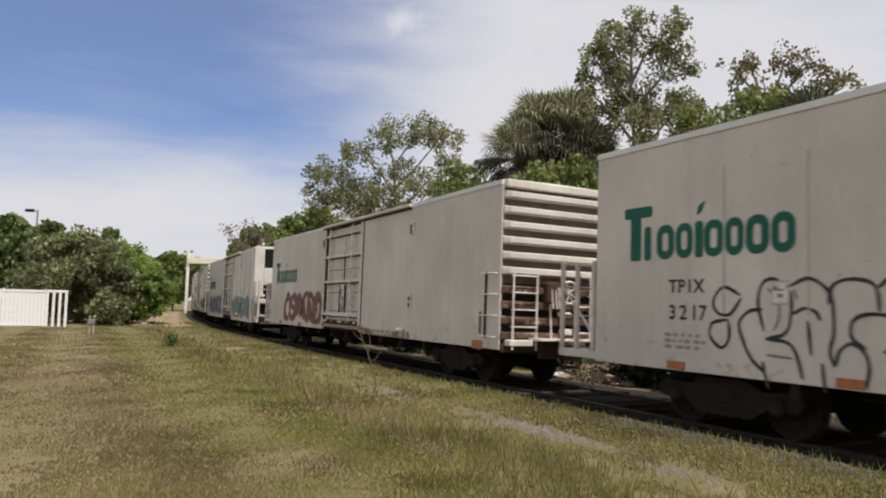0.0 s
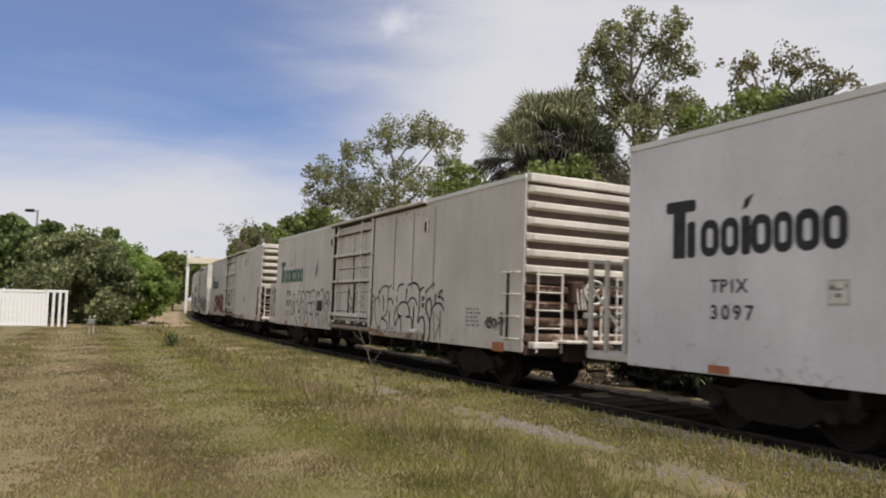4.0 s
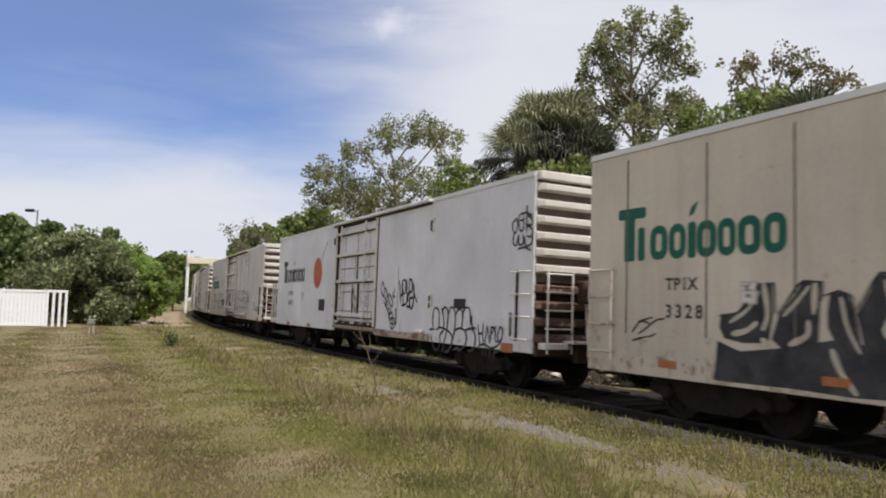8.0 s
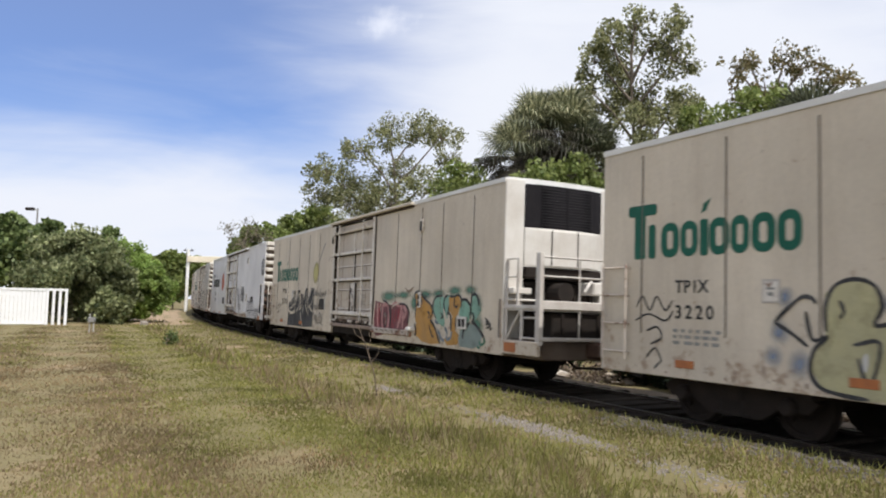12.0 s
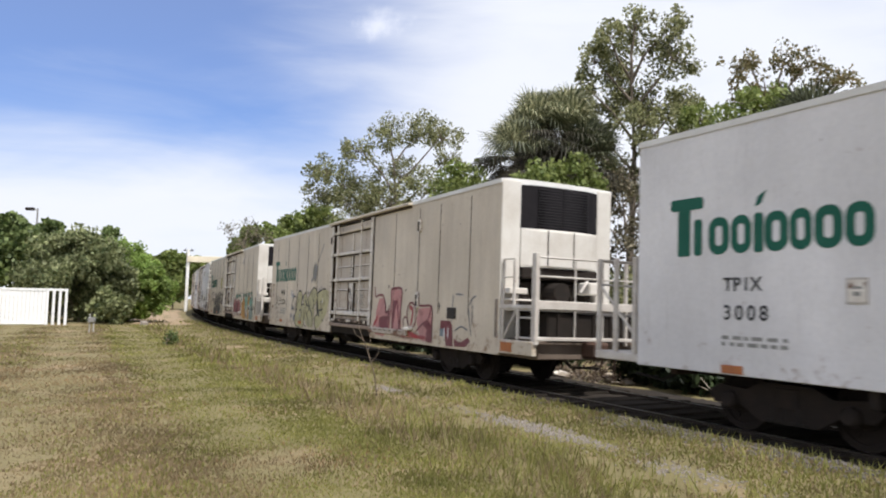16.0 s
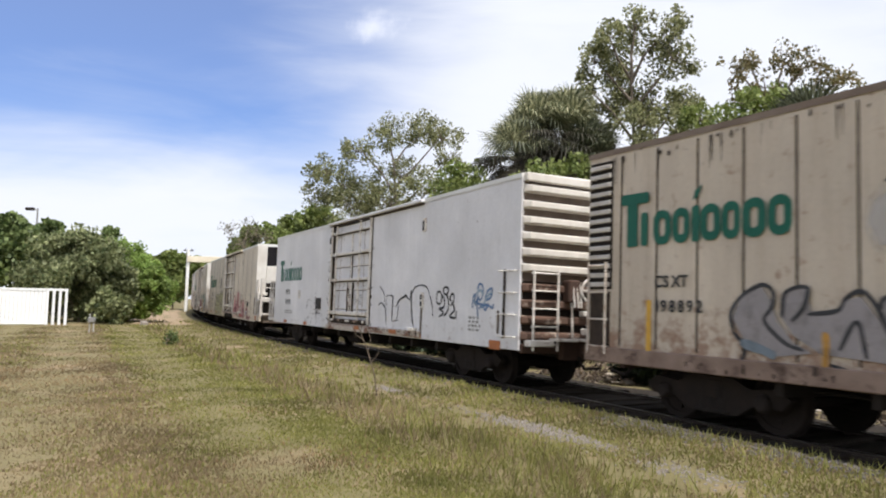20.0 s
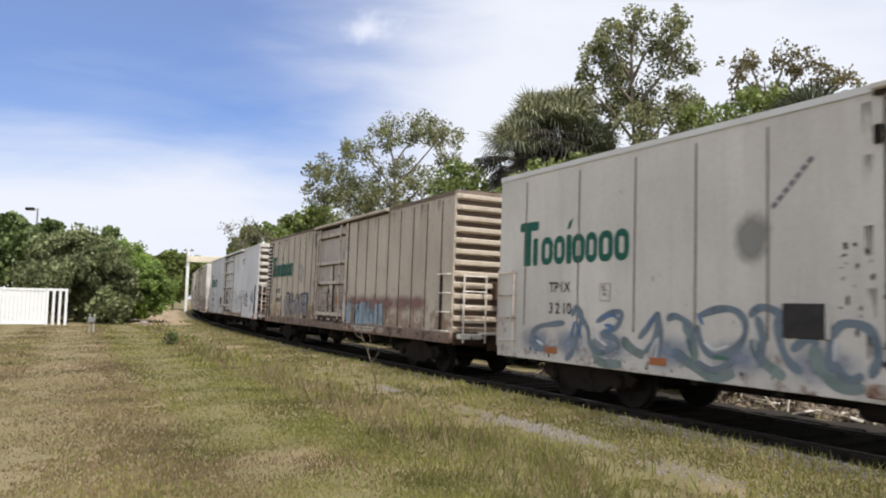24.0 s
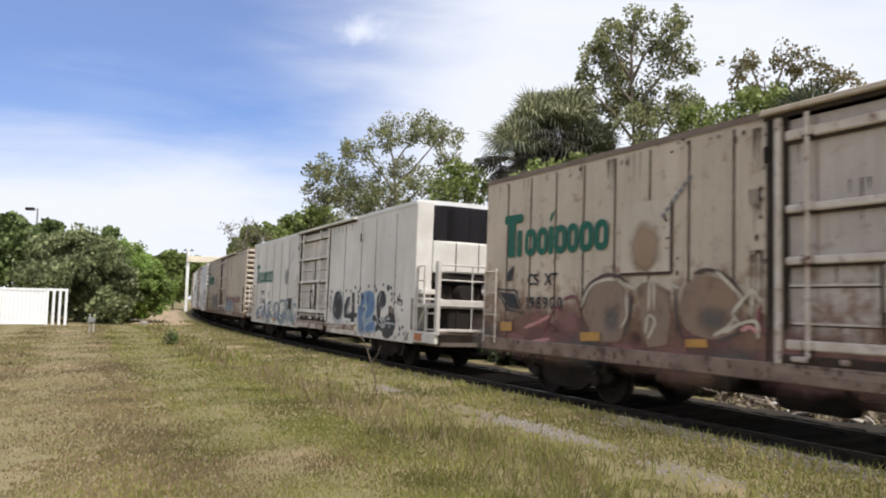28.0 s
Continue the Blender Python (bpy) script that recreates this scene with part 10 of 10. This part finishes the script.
def value_noise(x, y):
    i, j = np.floor(x).astype(int), np.floor(y).astype(int)
    a, b = x - i, y - j
    a, b = a * a * (3 - 2 * a), b * b * (3 - 2 * b)
    g = lambda p, q: LATTICE[p % 64, q % 64]
    return (g(i, j) * (1 - a) + g(i + 1, j) * a) * (1 - b) + (g(i, j + 1) * (1 - a) + g(i + 1, j + 1) * a) * b


def patch(x, y, k):
    """Slow patchiness of the lawn, 0 to 1."""
    x, y = x * k, y * k
    n = 0.5 * value_noise(x * 0.35 + 3, y * 0.28 + 7) + 0.3 * value_noise(x * 0.9, y * 0.75 + 20) + 0.2 * value_noise(x * 2.3 + 9, y * 2.0)
    return np.clip((n - 0.25) * 2.0, 0, 1)


def stones(name, label, n, place, size, mat, seed, flat=0.6):
    """Loose stones, one object."""
    rp = random.Random(seed)
    b = Build()
    for _ in range(n):
        x, y = place(rp)
        z = gz(x, y)
        r = size * rp.uniform(0.4, 1.3)
        k = len(b.v)
        ring = [(math.cos(a) * rp.uniform(0.7, 1.2), math.sin(a) * rp.uniform(0.7, 1.2)) for a in np.linspace(0, 2 * math.pi, 6, endpoint=False)]
        b.v += [(x + r * u, y + r * v, z - 0.01) for u, v in ring] + [(x + r * 0.65 * u, y + r * 0.65 * v, z + r * flat * rp.uniform(0.7, 1.1)) for u, v in ring]
        b.f += [(k + i, k + (i + 1) % 6, k + 6 + (i + 1) % 6, k + 6 + i) for i in range(6)] + [tuple(k + 6 + i for i in range(6))]
    me = b.mesh(name, mat)
    tagged(new(name, me), label, "gravel", kind="stuff")


EARTH_STONE = material("earthy_stone", (0.12, 0.098, 0.08), (0.06, 0.048, 0.04), rough=0.95, scale=4, speck=0.4)


def by_track(s0, s1, d0, d1, power=1.0, patchy=0.0):
    def place(rp):
        for _ in range(30):
            s = s0 + (s1 - s0) * rp.random() ** power
            x, y, _ = on_track(s, rp.gauss((d0 + d1) / 2, (d1 - d0) / 3.2))
            if rp.random() > patchy or patch(np.array([x]), np.array([y]), 2.4)[0] > 0.52:
                return x, y
        return x, y
    return place


def gravel_place(rp):
    """Three worn patches joined by a thin scatter."""
    q = rp.random()
    if q < 0.62:
        s, d = rp.gauss(2.1, 0.75), rp.gauss(3.55, 0.17)
    elif q < 0.74:
        s, d = rp.gauss(7.1, 0.35), rp.gauss(3.62, 0.1)
    elif q < 0.86:
        s, d = rp.gauss(-0.6, 0.4), rp.gauss(3.7, 0.16)
    else:
        s, d = rp.uniform(-2, 7.2), rp.gauss(3.58, 0.12)
    return on_track(s, d)[:2]


stones("gravel", "pale gravel strip in the grass beside the track", 1500, gravel_place, 0.022, STONE, 3)
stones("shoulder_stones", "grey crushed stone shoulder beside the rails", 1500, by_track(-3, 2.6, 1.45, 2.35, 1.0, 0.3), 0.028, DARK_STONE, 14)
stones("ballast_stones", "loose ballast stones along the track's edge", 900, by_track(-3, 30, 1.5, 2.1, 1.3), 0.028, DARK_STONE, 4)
stones("far_ballast_stones", "sunlit loose stones beyond the track", 900, by_track(-3, 4.4, -3.6, -1.8, 1.0), 0.05, EARTH_STONE, 5)
stones("far_ballast_stones", "sunlit loose stones farther along beyond the track", 450, by_track(7.0, 10.5, -3.6, -2.0, 1.0), 0.05, EARTH_STONE, 6)


def litter():
    """Fallen leaves and dry fronds heaped beyond the track."""
    rnd = np.random.default_rng(31)
    c, sp = [], []
    for _ in range(260):
        s = rnd.uniform(-2.5, 4.3) if rnd.random() < 0.75 else rnd.uniform(7.0, 10.0)
        d = -rnd.uniform(1.9, 4.2)
        x, y, _ = on_track(s, d)
        h = 0.34 * max(0.0, 1 - abs(d + 3.2) / 1.3) * (0.5 + 0.5 * math.sin(s * 2.1 + 0.6)) + 0.03
        c.append((x, y, gz(x, y) + h * rnd.random()))
        sp.append(0.22)
    tagged(new("leaf_litter", leaf_mesh("leaf_litter", LITTER, c, 0.055, rnd, 22, sp, 2.2)), "heaped dry brown leaves and fronds beyond the track", "leaf litter", kind="stuff")


def debris():
    """Pale broken wood heaped beyond the track."""
    rp = random.Random(8)
    for k in range(46):
        s = rp.uniform(-1.5, 4.2) if k % 4 else rp.uniform(7.0, 9.8)
        x, y, th = on_track(s, -rp.uniform(1.9, 3.6))
        z = gz(x, y) + rp.uniform(0.0, 0.1)
        if k % 4 == 0:
            b = Build(); b.box(-rp.uniform(0.1, 0.25), rp.uniform(0.1, 0.25), -0.09, 0.09, 0.0, rp.uniform(0.03, 0.06), 0.012)
            tagged(new("broken_board", b.mesh("broken_board", TIE_PALE)), "pale weathered broken board lying beyond the track", "board", "boards beyond the track").matrix_basis = pose(x, y, z, rp.uniform(-25, 25), 0, rp.uniform(0, 180))
        else:
            b = Build()
            L = rp.uniform(0.4, 1.1)
            b.tube([(0, 0, 0.01), (L * 0.5, rp.uniform(-0.1, 0.1), rp.uniform(0.06, 0.2)), (L, 0, rp.uniform(0.02, 0.35))], 0.016, 5, 0.4)
            b.tube([(L * 0.5, 0, 0.1), (L * 0.8, 0.2, 0.2)], 0.01, 5, 0.4)
            tagged(new("dry_branch", b.mesh("dry_branch", TIE_PALE if k % 3 else DRY_TWIG)), "dry branch lying beyond the track", "branch", "branches beyond the track").matrix_basis = pose(x, y, z, 0, 0, rp.uniform(0, 360))
    for k, (ss, d, w, h, lean) in enumerate(((2.0, -1.85, 0.26, 0.16, -20), (1.25, -2.0, 0.16, 0.10, 14), (0.55, -2.1, 0.22, 0.12, -10), (2.9, -2.3, 0.14, 0.08, 25), (1.7, -2.5, 0.20, 0.08, 8), (9.3, -2.2, 0.30, 0.12, -12))):
        x, y, _ = on_track(ss, d)
        b = Build(); b.box(-w, w, -h, h, 0.0, 0.04, 0.01)
        tagged(new("pale_board", b.mesh("pale_board", BLEACHED)), "pale bleached board piece lying in the litter", "board", "bleached boards beyond the track").matrix_basis = pose(x, y, gz(x, y) + 0.07, lean, 0, 35 + 40 * k)
    for k, (ss, d, dx, top) in enumerate(((2.35, -1.85, 0.09, 0.34), (2.75, -2.1, -0.30, 0.30), (1.4, -2.2, 0.34, 0.24), (0.8, -1.9, -0.22, 0.2))):
        x, y, _ = on_track(ss, d)
        b = Build(); b.tube([(0, 0, -0.02), (dx * 0.45, 0.01, top * 0.55), (dx, 0.02, top)], 0.022, 6, 0.7)
        tagged(new("bleached_stick", b.mesh("bleached_stick", BLEACHED)), "white bleached stick leaning in the litter", "stick", "bleached sticks beyond the track").matrix_basis = pose(x, y, gz(x, y), 0, 0, 20)


TIE_PALE = material("weathered_wood", (0.36, 0.31, 0.25), (0.22, 0.18, 0.14), rough=0.9, scale=5, stretch=(1, 6, 6), vary=0.3)
BLEACHED = material("bleached_wood", (0.62, 0.58, 0.52), (0.48, 0.43, 0.36), rough=0.85, scale=5, stretch=(1, 6, 6))
debris()
litter()


def dirt_path():
    b = Build()
    ss = np.arange(43, 104, 2.0)
    rp = random.Random(9)
    for s in ss:
        for d in (2.9, 4.0, 5.2, 6.4):
            x, y, _ = on_track(s, d + rp.uniform(-0.35, 0.35) * (1 if d in (2.9, 6.4) else 0))
            b.v.append((x, y, gz(x, y) + 0.02))
    for i in range(len(ss) - 1):
        b.f += [(i * 4 + j, i * 4 + j + 1, i * 4 + j + 5, i * 4 + j + 4) for j in range(3)]
    tagged(new("dirt_path", b.mesh("dirt_path", DIRT)), "bare sandy dirt path beside the track", "path", kind="structure")


dirt_path()
b = Build()
b.box(-0.22, 0.22, -0.18, 0.18, -0.05, 0.26, 0.07)
tagged(new("rock", b.mesh("rock", STONE)), "small pale rock at the edge of the bushes", "rock").matrix_basis = pose(-17.7, 44.2, gz(-17.7, 44.2), 4, 8, 30)


# ---- grass ----
def grass(name, label, mat, n, r0, r1, hmin, hmax, keep, seed, width=0.011):
    rnd = np.random.default_rng(seed)
    r = r0 * (r1 / r0) ** rnd.random(n)
    a = np.radians(rnd.uniform(-38, 38, n))
    x, y = r * np.sin(a), r * np.cos(a)
    d = track_side(x, y)
    ok = keep(x, y, d, rnd)
    x, y, r = x[ok], y[ok], r[ok]
    z = ground_z(x, y)
    n = len(x)
    h = (hmin + (hmax - hmin) * rnd.random(n)) * (0.8 + 0.4 * rnd.random(n))
    w = width * np.clip(r / 7.0, 1, 5)
    ang = rnd.uniform(0, 2 * np.pi, n)
    bx, by = np.cos(ang) * w, np.sin(ang) * w
    lx, ly = rnd.normal(0, 0.35, n) * h, rnd.normal(0, 0.35, n) * h
    v = np.stack([np.stack([x - bx, y - by, z - 0.01], 1), np.stack([x + bx, y + by, z - 0.01], 1), np.stack([x + lx, y + ly, z + h], 1)], 1).reshape(-1, 3)
    me = bpy.data.meshes.new(name)
    me.vertices.add(3 * n); me.vertices.foreach_set("co", v.ravel())
    me.loops.add(3 * n); me.loops.foreach_set("vertex_index", np.arange(3 * n))
    me.polygons.add(n); me.polygons.foreach_set("loop_start", np.arange(0, 3 * n, 3)); me.polygons.foreach_set("loop_total", np.full(n, 3))
    me.materials.append(mat)
    me.update()
    tagged(new(name, me), label, "grass", kind="stuff")


def off_path(x, y, d):
    return (d > 1.6) & ~((d > 3.0) & (d < 6.3) & (y > 46))


def greenness(x, y, d):
    """How green the lawn is: dry far from the track, a green band along it, mixed close to the rails."""
    band = 1 / (1 + np.exp((d - 7.75 - 0.5 * (patch(x, y, 1.3) - 0.5)) / 0.16)) * np.clip((d - 5.4) / 0.5, 0, 1)
    p, q = patch(x, y, 1.0), patch(x + 17, y + 5, 2.1)
    dry = 0.08 + 0.30 * np.clip(q - 0.52, 0, 1) * 2
    mid = np.where(d < 3.2, 0.2, 0.32) + 0.35 * q
    g = np.where(d > 5.4, band * (0.74 + 0.26 * p) + (1 - band) * dry, mid)
    return np.clip(g - 0.9 * russet(x, y), 0, 1)


def russet(x, y):
    """Reddish worn spots."""
    w = 0.5 + patch(x, y, 3.0)
    return np.clip(w * (np.exp(-((x + 1.35) / 0.7) ** 2 - ((y - 7.9) / 0.75) ** 2) + 0.25 * np.exp(-((x + 2.9) / 0.9) ** 2 - ((y - 11.6) / 1.1) ** 2) + 0.3 * np.exp(-((x + 8.2) / 1.6) ** 2 - ((y - 15) / 2.6) ** 2)), 0, 1)


def gravelly(x, y, d):
    main = np.exp(-((d - 3.55) / 0.3) ** 2 - ((y - 10.1) / 1.3) ** 2)
    return main + 0.8 * np.exp(-((d - 3.62) / 0.2) ** 2 - ((y - 14.5) / 0.5) ** 2) + 0.8 * np.exp(-((d - 3.7) / 0.28) ** 2 - ((y - 7.7) / 0.6) ** 2) > 0.42


def bare(x, y, d):
    return (patch(x + 40, y, 1.9) < 0.17) & ((d > 7.9) | (d < 5.2))


grass("lawn_grass", "short green lawn blades", GRASS_BLADE, 420000, 4.8, 60, 0.015, 0.042, lambda x, y, d, r: off_path(x, y, d) & (r.random(len(x)) < greenness(x, y, d)) & ~(gravelly(x, y, d) & (r.random(len(x)) < 0.75)) & ~bare(x, y, d), 1)
grass("straw_grass", "short dry straw-coloured lawn blades", STRAW, 330000, 4.8, 60, 0.012, 0.038, lambda x, y, d, r: off_path(x, y, d) & (r.random(len(x)) < 0.88 - 0.98 * greenness(x, y, d)) & ~gravelly(x, y, d) & ~(bare(x, y, d) & (r.random(len(x)) < 0.7)), 2)
grass("russet_grass", "short reddish-brown worn lawn blades", RED_STRAW, 60000, 4.8, 30, 0.015, 0.04, lambda x, y, d, r: off_path(x, y, d) & (r.random(len(x)) < 1.2 * russet(x, y)), 6)
grass("tall_grass", "taller unmown green and straw grass beside the track", GRASS_BLADE, 90000, 6, 60, 0.10, 0.24, lambda x, y, d, r: (d > 2.4) & (r.random(len(x)) < np.exp(-((d - 4.9) / 0.7) ** 2) * 0.8 * patch(x, y, 2.2)) , 3, 0.009)
grass("dry_tall_grass", "taller dry grass beside the track", STRAW, 70000, 6, 60, 0.12, 0.28, lambda x, y, d, r: (d > 2.4) & (r.random(len(x)) < np.exp(-((d - 5.0) / 0.5) ** 2) * 0.7 * patch(x, y, 3.1)), 4, 0.008)
grass("track_weeds", "sparse weeds along the ballast", GRASS_BLADE, 40000, 6, 60, 0.05, 0.14, lambda x, y, d, r: (d > 1.58) & (d < 3.4) & (r.random(len(x)) < 0.9), 5, 0.008)


# ---- drifting cloud, far off ----
def cloud_material():
    m = bpy.data.materials.new("cloud_white")
    m.use_nodes = True
    nt = m.node_tree
    nt.nodes.clear()
    n = lambda kind: nt.nodes.new(kind)
    link = nt.links.new
    tc = n("ShaderNodeTexCoord")
    ln = n("ShaderNodeVectorMath"); ln.operation = "LENGTH"
    mp = n("ShaderNodeMapping"); mp.inputs["Scale"].default_value = (1 / 115, 1.0, 1 / 72)
    link(tc.outputs["Object"], mp.inputs[0]); link(mp.outputs[0], ln.inputs[0])
    no = n("ShaderNodeTexNoise"); no.inputs["Scale"].default_value = 0.016; no.inputs["Detail"].default_value = 6
    link(tc.outputs["Object"], no.inputs["Vector"])
    s1 = n("ShaderNodeMath"); s1.operation = "MULTIPLY_ADD"; s1.inputs[1].default_value = 1.5
    link(no.outputs["Fac"], s1.inputs[0])
    neg = n("ShaderNodeMath"); neg.operation = "MULTIPLY"; neg.inputs[1].default_value = -1.0
    link(ln.outputs["Value"], neg.inputs[0]); link(neg.outputs[0], s1.inputs[2])
    mr = n("ShaderNodeMapRange"); mr.interpolation_type = "SMOOTHSTEP"; mr.inputs["From Min"].default_value = 0.0; mr.inputs["From Max"].default_value = 0.85; mr.inputs["To Max"].default_value = 0.5
    link(s1.outputs[0], mr.inputs["Value"])
    em, tr, mx, out = n("ShaderNodeEmission"), n("ShaderNodeBsdfTransparent"), n("ShaderNodeMixShader"), n("ShaderNodeOutputMaterial")
    em.inputs[0].default_value = (0.95, 0.96, 0.98, 1)
    em.inputs[1].default_value = 0.95
    link(mr.outputs[0], mx.inputs[0]); link(tr.outputs[0], mx.inputs[1]); link(em.outputs[0], mx.inputs[2]); link(mx.outputs[0], out.inputs[0])
    return m


cb = Build()
rim = [(190 * math.cos(a), 120 * math.sin(a)) for a in np.linspace(0, 2 * math.pi, 40, endpoint=False)]
cb.face([(u, 0.0, v) for u, v in rim])
cloud = tagged(new("cloud", cb.mesh("cloud", cloud_material())), "small soft white cloud drifting over the trees", "cloud", kind="structure")
cloud.visible_shadow = False


# ---- what moves: the train ----
RUN = (63.51, 73.67, 83.75, 94.13, 104.43, 114.86, 125.2, 135.71, 146.43, 157.04, 167.77, 178.47, 189.37, 200.33, 211.35)


def run_at(t):
    """Metres that the train's datum has gone along the track at t seconds."""
    v = np.array(RUN)
    m = np.gradient(v, 2.0)
    i = min(int(t // 2), len(v) - 2)
    q = t / 2 - i
    return (2 * q ** 3 - 3 * q ** 2 + 1) * v[i] + (q ** 3 - 2 * q ** 2 + q) * 2 * m[i] + (-2 * q ** 3 + 3 * q ** 2) * v[i + 1] + (q ** 3 - q ** 2) * 2 * m[i + 1]


def motions():
    for car, kind, lead, coat in cars:
        L = LENGTH[kind]
        rows = []
        for k in range(57):
            t = k * 0.5
            mid = run_at(t) - lead - L / 2
            half = L / 2 - 2.35
            x0, y0, _ = on_track(mid + half)
            x1, y1, _ = on_track(mid - half)
            turn = math.degrees(math.atan2(y0 - y1, x0 - x1))
            rows.append((t, pose((x0 + x1) / 2, (y0 + y1) / 2, 0.0, 0.92, 0, turn)))
        walk(car, rows)
        for axle in [o for o in car.children_recursive if o.name.startswith("wheelset")]:
            wx = axle.location.x
            walk(axle, [(k * 0.1, pose(wx, 0, WHEEL_R, 0, math.degrees((run_at(min(k * 0.1, 28.0)) - RUN[0]) / WHEEL_R), 0)) for k in range(281)])
    walk(cloud, [(0.0, pose(-127, 2000, 797)), (14.0, pose(-183, 2000, 780)), (28.0, pose(-239, 2000, 763))])


motions()
